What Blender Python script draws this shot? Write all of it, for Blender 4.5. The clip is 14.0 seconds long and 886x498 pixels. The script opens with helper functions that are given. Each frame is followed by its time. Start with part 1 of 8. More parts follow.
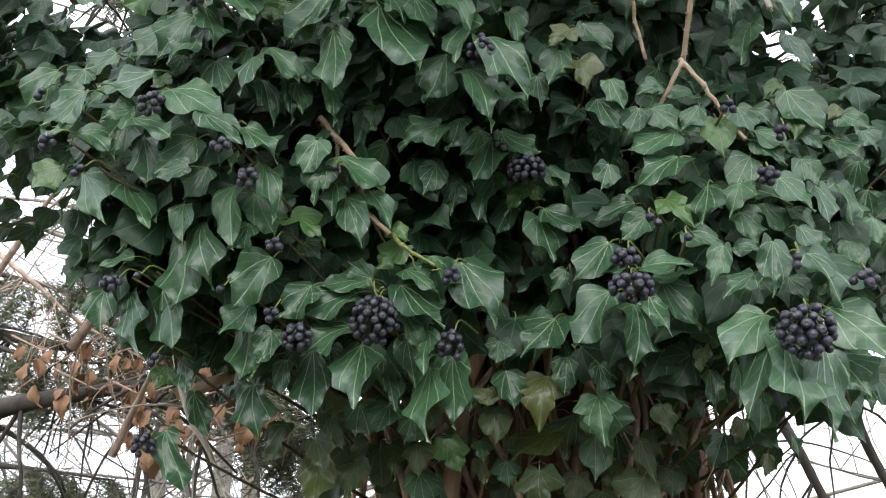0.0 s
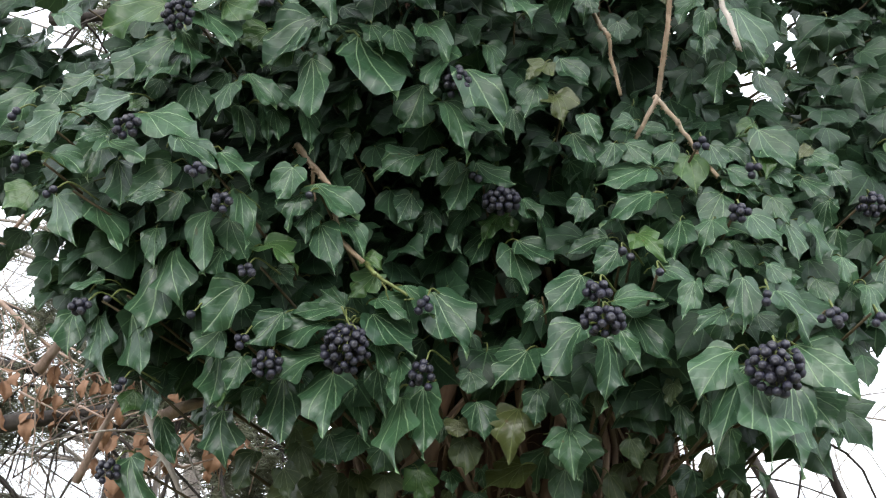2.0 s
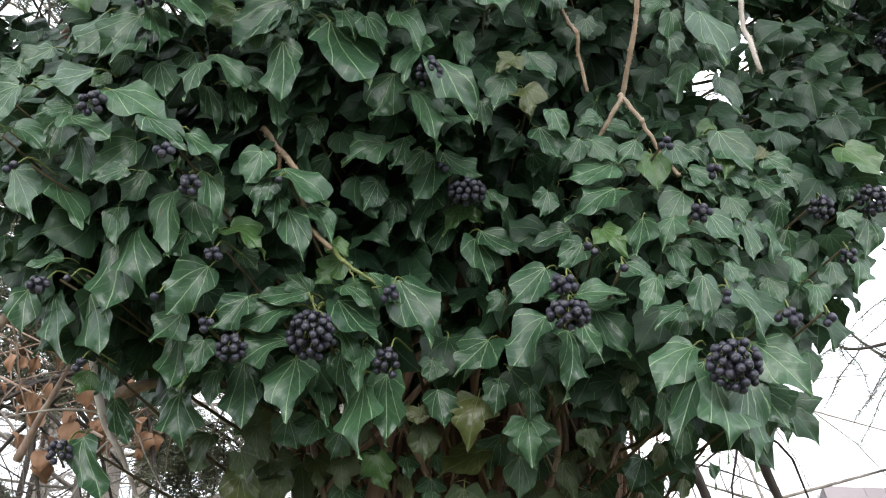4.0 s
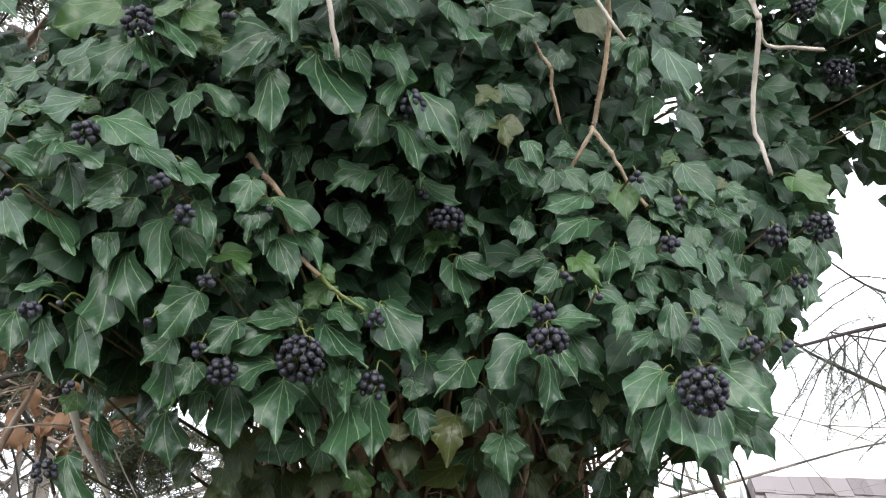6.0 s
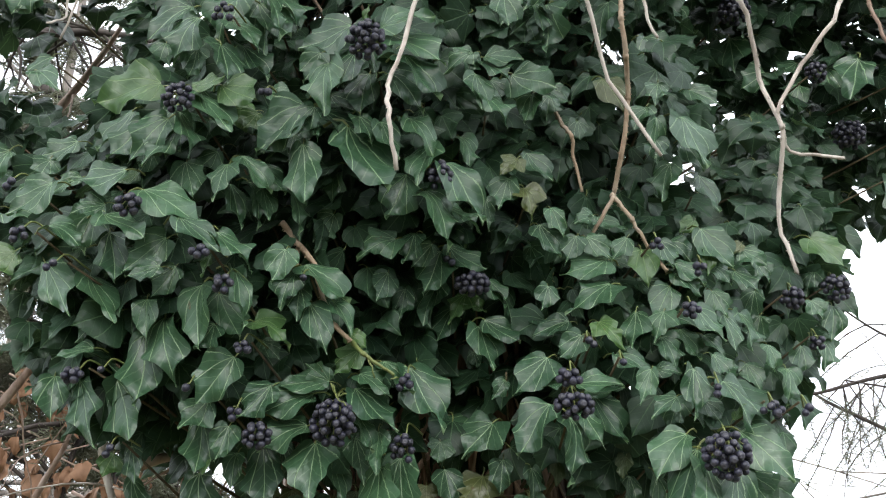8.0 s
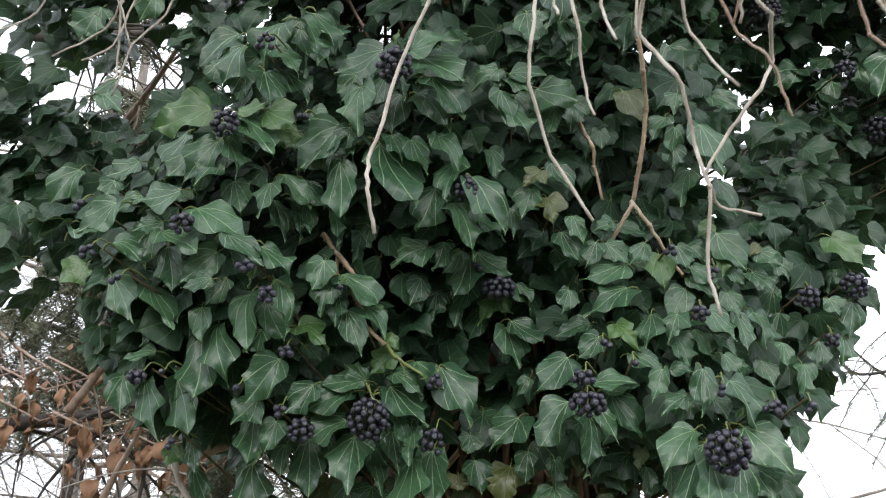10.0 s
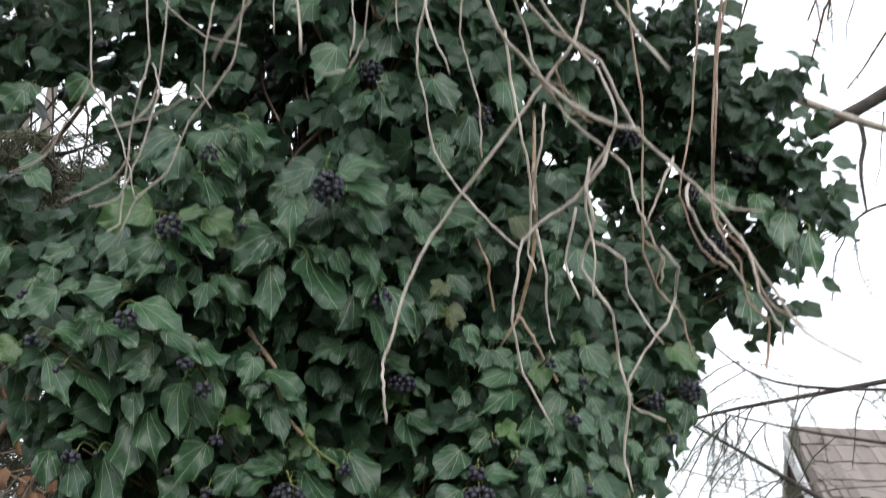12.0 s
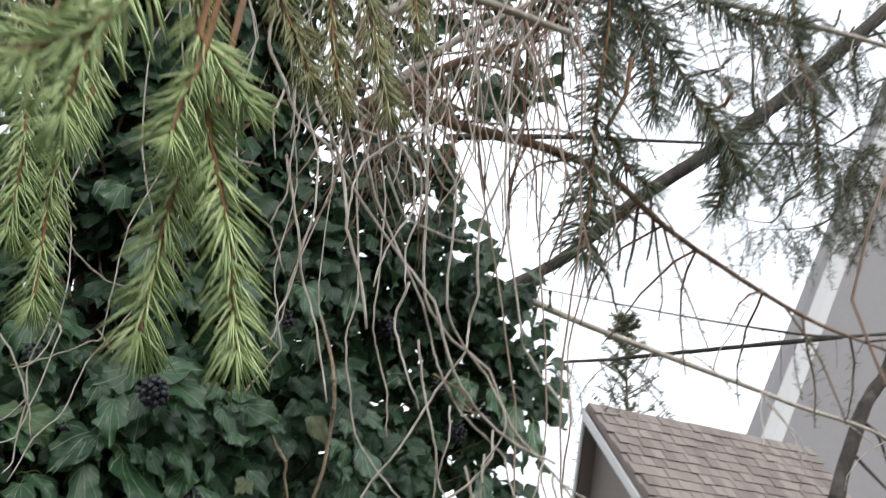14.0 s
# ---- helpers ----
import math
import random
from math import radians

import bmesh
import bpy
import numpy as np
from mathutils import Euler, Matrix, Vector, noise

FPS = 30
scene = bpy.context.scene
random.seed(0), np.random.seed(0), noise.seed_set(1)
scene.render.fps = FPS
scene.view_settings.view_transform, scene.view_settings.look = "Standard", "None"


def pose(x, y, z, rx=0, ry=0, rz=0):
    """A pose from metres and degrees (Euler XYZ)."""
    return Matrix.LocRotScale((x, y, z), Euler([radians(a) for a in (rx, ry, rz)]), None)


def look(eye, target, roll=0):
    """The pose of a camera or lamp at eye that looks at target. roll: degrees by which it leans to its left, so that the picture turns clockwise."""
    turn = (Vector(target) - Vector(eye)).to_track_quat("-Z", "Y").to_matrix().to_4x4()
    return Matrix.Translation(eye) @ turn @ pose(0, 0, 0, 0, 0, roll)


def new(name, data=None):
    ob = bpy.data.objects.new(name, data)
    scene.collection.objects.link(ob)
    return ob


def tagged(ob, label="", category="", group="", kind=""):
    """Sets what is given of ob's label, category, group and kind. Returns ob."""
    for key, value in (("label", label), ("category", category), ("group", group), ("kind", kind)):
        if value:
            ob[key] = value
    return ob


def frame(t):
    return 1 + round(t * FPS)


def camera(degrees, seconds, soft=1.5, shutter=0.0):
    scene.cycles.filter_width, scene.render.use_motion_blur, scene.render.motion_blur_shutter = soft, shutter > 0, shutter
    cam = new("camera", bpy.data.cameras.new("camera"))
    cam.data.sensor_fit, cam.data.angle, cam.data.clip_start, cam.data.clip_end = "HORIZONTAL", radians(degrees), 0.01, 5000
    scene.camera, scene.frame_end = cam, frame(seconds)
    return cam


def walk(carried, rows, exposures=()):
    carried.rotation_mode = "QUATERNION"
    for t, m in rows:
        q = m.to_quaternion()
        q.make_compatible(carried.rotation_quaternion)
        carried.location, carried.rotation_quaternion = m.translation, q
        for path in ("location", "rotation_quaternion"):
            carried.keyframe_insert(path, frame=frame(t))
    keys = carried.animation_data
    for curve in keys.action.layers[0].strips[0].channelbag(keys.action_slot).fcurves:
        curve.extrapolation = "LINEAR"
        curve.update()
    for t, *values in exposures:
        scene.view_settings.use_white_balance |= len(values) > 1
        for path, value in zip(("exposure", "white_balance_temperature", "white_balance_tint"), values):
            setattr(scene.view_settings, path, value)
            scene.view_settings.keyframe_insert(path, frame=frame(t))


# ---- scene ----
cam = camera(50.0, 14.0, soft=1.05, shutter=0.6)
EXPOSURES = [(0.0, 1.46), (8.7, 1.38), (11.0, 1.04), (12.0, 0.87), (13.0, 0.66), (14.0, 0.67)]
PATH = [
    (0, (0.214, -0.059, 1.671), (-0.284, 1.828, 2.109), 1.7),
    (0.5, (0.212, -0.059, 1.67), (-0.295, 1.825, 2.113), 1.9),
    (1, (0.215, -0.059, 1.67), (-0.288, 1.821, 2.129), 2.1),
    (1.5, (0.217, -0.06, 1.672), (-0.258, 1.821, 2.16), 2.2),
    (2, (0.216, -0.059, 1.671), (-0.231, 1.825, 2.172), 2.6),
    (2.5, (0.212, -0.062, 1.67), (-0.196, 1.832, 2.165), 3.0),
    (3, (0.21, -0.065, 1.672), (-0.166, 1.836, 2.166), 3.2),
    (5.3, (0.149, -0.109, 1.689), (-0.043, 1.833, 2.126), 3.0),
    (5.5, (0.148, -0.117, 1.693), (-0.029, 1.825, 2.134), 2.9),
    (6, (0.144, -0.127, 1.697), (-0.021, 1.814, 2.153), 2.8),
    (6.5, (0.133, -0.136, 1.701), (-0.047, 1.796, 2.185), 2.8),
    (7, (0.131, -0.143, 1.707), (-0.072, 1.777, 2.225), 2.9),
    (7.5, (0.13, -0.151, 1.711), (-0.078, 1.762, 2.254), 2.9),
    (8, (0.129, -0.163, 1.711), (-0.059, 1.753, 2.253), 2.8),
    (8.5, (0.136, -0.18, 1.714), (-0.053, 1.743, 2.232), 2.5),
    (8.7, (0.14, -0.185, 1.712), (-0.069, 1.732, 2.239), 2.5),
    (10.8, (0.202, -0.302, 1.75), (-0.162, 1.624, 2.148), 3.1),
    (11, (0.181, -0.322, 1.756), (-0.107, 1.62, 2.137), 2.9),
    (11.5, (0.13, -0.377, 1.778), (0.057, 1.578, 2.195), 3.1),
    (12, (0.093, -0.423, 1.799), (0.114, 1.507, 2.322), 4.4),
    (12.5, (0.062, -0.489, 1.822), (0.128, 1.426, 2.395), 4.9),
    (13, (-0.001, -0.524, 1.845), (0.217, 1.36, 2.479), 4.4),
    (13.5, (-0.099, -0.54, 1.864), (0.445, 1.246, 2.583), 2.4),
    (14, (-0.148, -0.567, 1.879), (0.535, 1.148, 2.65), 2.6),
]
walk(cam, [(t, look(eye, target, roll)) for t, eye, target, roll in PATH], EXPOSURES)

# ---- world and light ----
world = bpy.data.worlds.new("overcast_sky")
scene.world = world
world.use_nodes = True
wn, wl = world.node_tree.nodes, world.node_tree.links
sky = wn.new("ShaderNodeTexSky")
sky.sky_type = "NISHITA"
sky.sun_disc = False
sky.sun_elevation, sky.sun_rotation = radians(45), radians(180)
sky.air_density, sky.dust_density = 1.0, 4.0
cloud = wn.new("ShaderNodeTexNoise")
cloud.inputs["Scale"].default_value, cloud.inputs["Detail"].default_value = 2.2, 4.0
ramp = wn.new("ShaderNodeValToRGB")
ramp.color_ramp.elements[0].color, ramp.color_ramp.elements[1].color = (8.3, 9.0, 9.9, 1), (10.1, 10.6, 11.2, 1)
mix = wn.new("ShaderNodeMix")
mix.data_type = "RGBA"
mix.inputs[0].default_value = 0.93
wl.new(cloud.outputs["Fac"], ramp.inputs["Fac"])
wl.new(sky.outputs["Color"], mix.inputs[6])
wl.new(ramp.outputs["Color"], mix.inputs[7])
# an overcast sky is about three times as bright overhead as near the horizon
up = wn.new("ShaderNodeSeparateXYZ")
lift = wn.new("ShaderNodeMapRange")
for key, value in (("From Min", -0.05), ("From Max", 1.0), ("To Min", 1.05), ("To Max", 1.40)):
    lift.inputs[key].default_value = value
dome = wn.new("ShaderNodeVectorMath")
dome.operation = "SCALE"
wl.new(wn.new("ShaderNodeTexCoord").outputs["Generated"], up.inputs["Vector"])
wl.new(up.outputs["Z"], lift.inputs["Value"])
wl.new(mix.outputs[2], dome.inputs[0])
wl.new(lift.outputs["Result"], dome.inputs["Scale"])
bg = wn["Background"]
bg.inputs["Strength"].default_value = 0.094
wl.new(dome.outputs["Vector"], bg.inputs["Color"])
sun = new("sun", bpy.data.lights.new("sun", "SUN"))
sun.data.energy, sun.data.angle, sun.data.color = 1.65, radians(50), (1.0, 0.97, 0.93)
sun.matrix_world = look((0, 0, 0), (-0.05, 0.68, -0.73))


# ---- materials ----
class Nodes:
    """A material's node tree with short ways to add to it."""

    def __init__(self, name):
        self.mat = bpy.data.materials.new(name)
        self.mat.use_nodes = True
        self.tree = self.mat.node_tree
        self.bsdf = self.tree.nodes["Principled BSDF"]

    def add(self, kind, **inputs):
        n = self.tree.nodes.new(kind)
        for key, value in inputs.items():
            self.put(n.inputs[key.replace("_", " ")], value)
        return n

    def put(self, socket, value):
        if isinstance(value, bpy.types.NodeSocket):
            self.tree.links.new(value, socket)
        else:
            socket.default_value = value

    def math(self, op, a, b=0.0, c=0.0):
        n = self.tree.nodes.new("ShaderNodeMath")
        n.operation = op
        for socket, value in zip(n.inputs, (a, b, c)):
            self.put(socket, value)
        return n.outputs[0]

    def mixed(self, fac, a, b, blend="MIX"):
        n = self.tree.nodes.new("ShaderNodeMix")
        n.data_type, n.blend_type = "RGBA", blend
        for k, value in ((0, fac), (6, a), (7, b)):
            self.put(n.inputs[k], value if isinstance(value, (float, bpy.types.NodeSocket)) else (*value, 1))
        return n.outputs[2]

    def noise(self, scale, detail=4.0, rough=0.6, vector=None):
        n = self.add("ShaderNodeTexNoise", Scale=scale, Detail=detail, Roughness=rough)
        if vector is not None:
            self.put(n.inputs["Vector"], vector)
        return n.outputs["Fac"]

    def span(self, value, a, b, lo=0.0, hi=1.0):
        n = self.add("ShaderNodeMapRange")
        for k, v in zip(("Value", "From Min", "From Max", "To Min", "To Max"), (value, a, b, lo, hi)):
            self.put(n.inputs[k], v)
        return n.outputs[0]

    def place(self):
        return self.add("ShaderNodeTexCoord").outputs["Object"]

    def bump(self, height, strength=0.3, distance=0.002):
        n = self.add("ShaderNodeBump", Strength=strength, Distance=distance, Height=height)
        self.put(self.bsdf.inputs["Normal"], n.outputs["Normal"])

    def done(self, color=None, rough=None, spec=None):
        if color is not None:
            self.put(self.bsdf.inputs["Base Color"], color if isinstance(color, bpy.types.NodeSocket) else (*color, 1))
        if rough is not None:
            self.put(self.bsdf.inputs["Roughness"], rough)
        if spec is not None:
            self.put(self.bsdf.inputs["Specular IOR Level"], spec)
        return self.mat


def rand_socket(m, joined):
    if joined:
        return m.add("ShaderNodeNewGeometry").outputs["Random Per Island"]
    return m.add("ShaderNodeObjectInfo").outputs["Random"]


def leaf_material(name, dark, light, vein, joined=False, rough=0.27, worn=0.0, spec=0.5):
    """Waxy ivy blade: radiating pale veins, mottling between them, worn brown patches on some."""
    m = Nodes(name)
    uv = m.add("ShaderNodeUVMap")
    uv.uv_map = "blade"
    sep = m.add("ShaderNodeSeparateXYZ", Vector=uv.outputs["UV"])
    wob = m.math("MULTIPLY", m.math("SUBTRACT", m.noise(7.0, 3.0, 0.6, uv.outputs["UV"]), 0.5), 0.11)
    x, y = m.math("ABSOLUTE", m.math("SUBTRACT", m.math("ADD", sep.outputs["X"], m.math("MULTIPLY", wob, 0.35)), 0.5)), m.math("ADD", sep.outputs["Y"], wob)
    lines = []
    for angle, bend, wide in ((0, 0.0, 0.015), (33, 0.32, 0.011), (64, 1.1, 0.009)):
        a = radians(angle)
        line = m.math("MULTIPLY", y, m.math("SUBTRACT", math.tan(a), m.math("MULTIPLY", y, bend)))
        off = m.math("MULTIPLY", m.math("ABSOLUTE", m.math("SUBTRACT", x, line)), math.cos(a))
        lines.append(m.span(off, wide * 0.35, wide, 1.0, 0.0))
    side = m.math("FRACT", m.math("MULTIPLY", m.math("SUBTRACT", y, m.math("MULTIPLY", x, 0.8)), 6.0))
    fine = m.span(m.math("ABSOLUTE", m.math("SUBTRACT", side, 0.5)), 0.03, 0.09, 0.2, 0.0)
    veins = m.math("MAXIMUM", m.math("MAXIMUM", lines[0], lines[1]), m.math("MAXIMUM", lines[2], fine))
    r = rand_socket(m, joined)
    k = 1.0 if joined else 0.06
    grain = m.noise(150.0 * k, 5.0, 0.6, m.place())
    blotch = m.noise(45.0 * k, 3.0, 0.6, m.place())
    tone = m.mixed(m.math("ADD", m.math("MULTIPLY", r, 0.65), m.math("MULTIPLY", blotch, 0.35)), dark, light)
    tone = m.mixed(m.span(grain, 0.35, 0.7, 0.0, 0.4), tone, dark)
    tone = m.mixed(m.math("MULTIPLY", veins, 0.54), tone, vein)
    spot = m.math("MULTIPLY", m.span(blotch, 0.66, 0.72), m.span(r, 0.86 - worn, 0.9 - worn))
    tone = m.mixed(m.math("MULTIPLY", spot, 0.75), tone, (0.11, 0.065, 0.03))
    quilt = m.noise(70.0 * k, 2.0, 0.5, m.place())
    relief = m.math("ADD", m.math("MULTIPLY", veins, -0.35), m.math("ADD", m.math("MULTIPLY", grain, 0.25), m.math("MULTIPLY", quilt, 2.2)))
    m.bump(relief, 0.5, 0.0016)
    m.done(tone, m.span(grain, 0.3, 0.8, rough, rough + 0.14), spec)
    glow = m.add("ShaderNodeBsdfTranslucent", Color=m.mixed(0.5, tone, (0.10, 0.16, 0.05)))
    blend = m.add("ShaderNodeMixShader", Fac=0.18)
    m.tree.links.new(m.bsdf.outputs["BSDF"], blend.inputs[1])
    m.tree.links.new(glow.outputs["BSDF"], blend.inputs[2])
    m.tree.links.new(blend.outputs["Shader"], m.tree.nodes["Material Output"].inputs["Surface"])
    return m.mat


LEAF = leaf_material("ivy_leaf", (0.018, 0.051, 0.026), (0.063, 0.139, 0.066), (0.34, 0.48, 0.26), rough=0.27)
LEAF_FRESH = leaf_material("ivy_leaf_fresh", (0.035, 0.085, 0.026), (0.075, 0.15, 0.04), (0.22, 0.31, 0.12))
LEAF_OLD = leaf_material("ivy_leaf_old", (0.042, 0.062, 0.018), (0.095, 0.105, 0.032), (0.2, 0.24, 0.1), worn=0.3)
LEAF_SHADE = leaf_material("ivy_leaf_shade", (0.022, 0.045, 0.018), (0.075, 0.095, 0.035), (0.18, 0.21, 0.1), rough=0.42, worn=0.2)
# shade inside the ivy is put into this darker copy of the leaf colour
LEAF_MASS_SHADED = leaf_material("ivy_leaf_mass_shaded", (0.011, 0.033, 0.016), (0.029, 0.069, 0.033), (0.12, 0.21, 0.10), joined=True, rough=0.4, spec=0.36)


def stalk_material(name, a, b):
    m = Nodes(name)
    return m.done(m.mixed(m.noise(60.0, 3.0, 0.6, m.place()), a, b), 0.55)


STALK = stalk_material("green_stalk", (0.09, 0.13, 0.035), (0.19, 0.20, 0.065))


def wood_material(name, a, b, c, scale=30.0, stretch=(1, 1, 0.15), strength=0.7, rough=0.85):
    """Bark or twig: fibres drawn along the wood, darker cracks, paler weathered patches."""
    m = Nodes(name)
    mp = m.add("ShaderNodeMapping", Vector=m.place(), Scale=stretch)
    fibre = m.noise(scale, 8.0, 0.65, mp.outputs["Vector"])
    patch = m.noise(scale * 0.22, 3.0, 0.55, m.place())
    tone = m.mixed(m.span(fibre, 0.3, 0.7), a, b)
    tone = m.mixed(m.span(patch, 0.5, 0.75, 0.0, 0.8), tone, c)
    m.bump(fibre, strength, 0.004)
    return m.done(tone, rough, 0.3)


BARK = wood_material("tree_bark", (0.045, 0.026, 0.020), (0.17, 0.095, 0.07), (0.20, 0.145, 0.12), 34.0)
VINE = wood_material("ivy_stem_wood", (0.07, 0.042, 0.03), (0.27, 0.165, 0.115), (0.31, 0.225, 0.17), 60.0)
VINE_PALE = wood_material("loose_stem_wood", (0.16, 0.105, 0.08), (0.42, 0.295, 0.225), (0.45, 0.36, 0.29), 80.0)
SHOOT_STEM = wood_material("shoot_stem", (0.035, 0.028, 0.016), (0.11, 0.085, 0.045), (0.13, 0.10, 0.06), 80.0)
TWIG = wood_material("dry_twig", (0.27, 0.232, 0.20), (0.49, 0.435, 0.385), (0.57, 0.53, 0.485), 160.0, (1, 1, 0.4), 0.5)
TWIG_RED = wood_material("reddish_twig", (0.19, 0.130, 0.10), (0.36, 0.26, 0.205), (0.43, 0.35, 0.30), 160.0, (1, 1, 0.4), 0.5)
TWIG_TAN = wood_material("tan_twig", (0.20, 0.14, 0.09), (0.42, 0.31, 0.22), (0.46, 0.38, 0.30), 120.0, (1, 1, 0.4), 0.5)
LIMB = wood_material("dark_limb", (0.018, 0.015, 0.014), (0.055, 0.044, 0.038), (0.10, 0.088, 0.075), 40.0)


def berry_material():
    """Blue-black ripe berry with a thin dusty bloom."""
    m = Nodes("ripe_berry")
    r = rand_socket(m, False)
    bloom = m.noise(2.2, 4.0, 0.6, m.place())
    tone = m.mixed(r, (0.007, 0.007, 0.013), (0.018, 0.017, 0.032))
    tone = m.mixed(m.span(bloom, 0.42, 0.75, 0.0, 0.45), tone, (0.052, 0.054, 0.085))
    high = m.add("ShaderNodeSeparateXYZ", Vector=m.place()).outputs["Z"]
    ring = m.math("MULTIPLY", m.span(high, 0.70, 0.78), m.span(high, 0.80, 0.86, 1.0, 0.55))
    tone = m.mixed(m.math("MULTIPLY", ring, 0.55), tone, (0.10, 0.095, 0.11))
    m.bump(bloom, 0.25, 0.0006)
    return m.done(tone, m.span(bloom, 0.3, 0.7, 0.36, 0.58), 0.45)


BERRY = berry_material()


# ---- building blocks ----
def part(name, bm, material, parent=None, label="", smooth=True):
    """Links a bmesh as one mesh object, under a thing or a part."""
    me = bpy.data.meshes.new(name)
    bm.to_mesh(me)
    bm.free()
    for mat in material if isinstance(material, (list, tuple)) else [material]:
        me.materials.append(mat)
    if smooth:
        for f in me.polygons:
            f.use_smooth = True
    ob = new(name, me)
    ob.parent = parent
    if label:
        tagged(ob, label)
    return ob


def thing(name, at, label, category, group="", kind=""):
    """An empty at the base of a thing."""
    ob = new(name)
    ob.location = at
    ob.empty_display_size = 0.02
    return tagged(ob, label, category, group, kind)


def under(ob, parent):
    """Hangs ob under parent and keeps where it stands in the world."""
    ob.parent = parent
    ob.matrix_parent_inverse = Matrix.Translation(-parent.location)
    return ob


def tube(bm, pts, r0, r1, sides=6, rough=0.0, mat=0, rng=random):
    """A tapered tube along a line of points, added to bm."""
    pts = [Vector(p) for p in pts]
    n, rings = len(pts), []
    ref = Vector((0.37, 0.61, 0.7))
    for k, p in enumerate(pts):
        way = (pts[min(k + 1, n - 1)] - pts[max(k - 1, 0)]).normalized()
        side = way.cross(ref)
        side = (side if side.length > 0.05 else way.cross(Vector((1, 0, 0)))).normalized()
        up = way.cross(side)
        r = r0 + (r1 - r0) * k / max(n - 1, 1)
        ring = []
        for s in range(sides):
            a = 2 * math.pi * s / sides
            rr = r * (1 + rough * (rng.random() - 0.5))
            ring.append(bm.verts.new(p + side * math.cos(a) * rr + up * math.sin(a) * rr))
        rings.append(ring)
    for a, b in zip(rings, rings[1:]):
        for s in range(sides):
            f = bm.faces.new((a[s], a[(s + 1) % sides], b[(s + 1) % sides], b[s]))
            f.material_index = mat
    for ring in (rings[0][::-1], rings[-1]):
        bm.faces.new(ring).material_index = mat


def smooth_line(pts, steps=4):
    """A Catmull-Rom line through the points."""
    pts = [Vector(p) for p in pts]
    if len(pts) < 3:
        return [pts[0].lerp(pts[-1], k / steps) for k in range(steps + 1)]
    p = [2 * pts[0] - pts[1], *pts, 2 * pts[-1] - pts[-2]]
    out = []
    for a, b, c, d in zip(p, p[1:], p[2:], p[3:]):
        for k in range(steps):
            t = k / steps
            out.append(0.5 * (2 * b + (c - a) * t + (2 * a - 5 * b + 4 * c - d) * t * t + (3 * b - a - 3 * c + d) * t**3))
    return [*out, pts[-1]]


# Half widths of a blade along its midrib, as (way along, half width, forward sweep of the edge).
SHAPES = {
    "ovate": ((0.0, 0.08, -0.03), (0.05, 0.21, -0.06), (0.12, 0.32, -0.05), (0.22, 0.40, -0.02), (0.33, 0.435, 0.02), (0.44, 0.43, 0.03), (0.54, 0.39, 0.05), (0.63, 0.30, 0.04), (0.71, 0.225, 0.03), (0.79, 0.16, 0.02), (0.87, 0.095, 0.01), (0.94, 0.04, 0.0), (1.0, 0.003, 0.0)),
    "angled": ((0.0, 0.10, -0.05), (0.04, 0.26, -0.09), (0.10, 0.37, -0.08), (0.18, 0.45, -0.02), (0.28, 0.505, 0.03), (0.37, 0.47, 0.04), (0.46, 0.455, 0.05), (0.54, 0.44, 0.08), (0.61, 0.30, 0.06), (0.69, 0.21, 0.03), (0.78, 0.135, 0.01), (0.89, 0.06, 0.0), (1.0, 0.003, 0.0)),
    "lobed": ((0.0, 0.11, -0.06), (0.03, 0.33, -0.14), (0.09, 0.42, -0.11), (0.16, 0.49, 0.0), (0.24, 0.61, 0.13), (0.32, 0.40, 0.15), (0.41, 0.295, 0.09), (0.50, 0.285, 0.05), (0.58, 0.275, 0.06), (0.66, 0.20, 0.04), (0.76, 0.135, 0.01), (0.88, 0.055, 0.0), (1.0, 0.003, 0.0)),
    "narrow": ((0.0, 0.06, -0.01), (0.07, 0.18, -0.04), (0.18, 0.25, -0.02), (0.29, 0.30, 0.02), (0.40, 0.26, 0.03), (0.50, 0.235, 0.03), (0.59, 0.19, 0.02), (0.69, 0.135, 0.02), (0.80, 0.08, 0.01), (0.90, 0.035, 0.0), (1.0, 0.003, 0.0)),
    "round": ((0.0, 0.12, -0.09), (0.04, 0.38, -0.16), (0.14, 0.49, -0.07), (0.25, 0.56, 0.03), (0.35, 0.50, 0.05), (0.46, 0.48, 0.05), (0.57, 0.43, 0.06), (0.68, 0.32, 0.04), (0.82, 0.20, 0.03), (0.93, 0.09, 0.0), (1.0, 0.01, 0.0)),
}
ACROSS = (-1.0, -0.62, -0.28, 0.0, 0.28, 0.62, 1.0)


def finer(rows):
    """The rows of a blade with one more between each two, on a smooth line."""
    line = smooth_line(rows, 2)
    return [(max(p.x, 0.0), max(p.y, 0.002), p.z) for p in line]


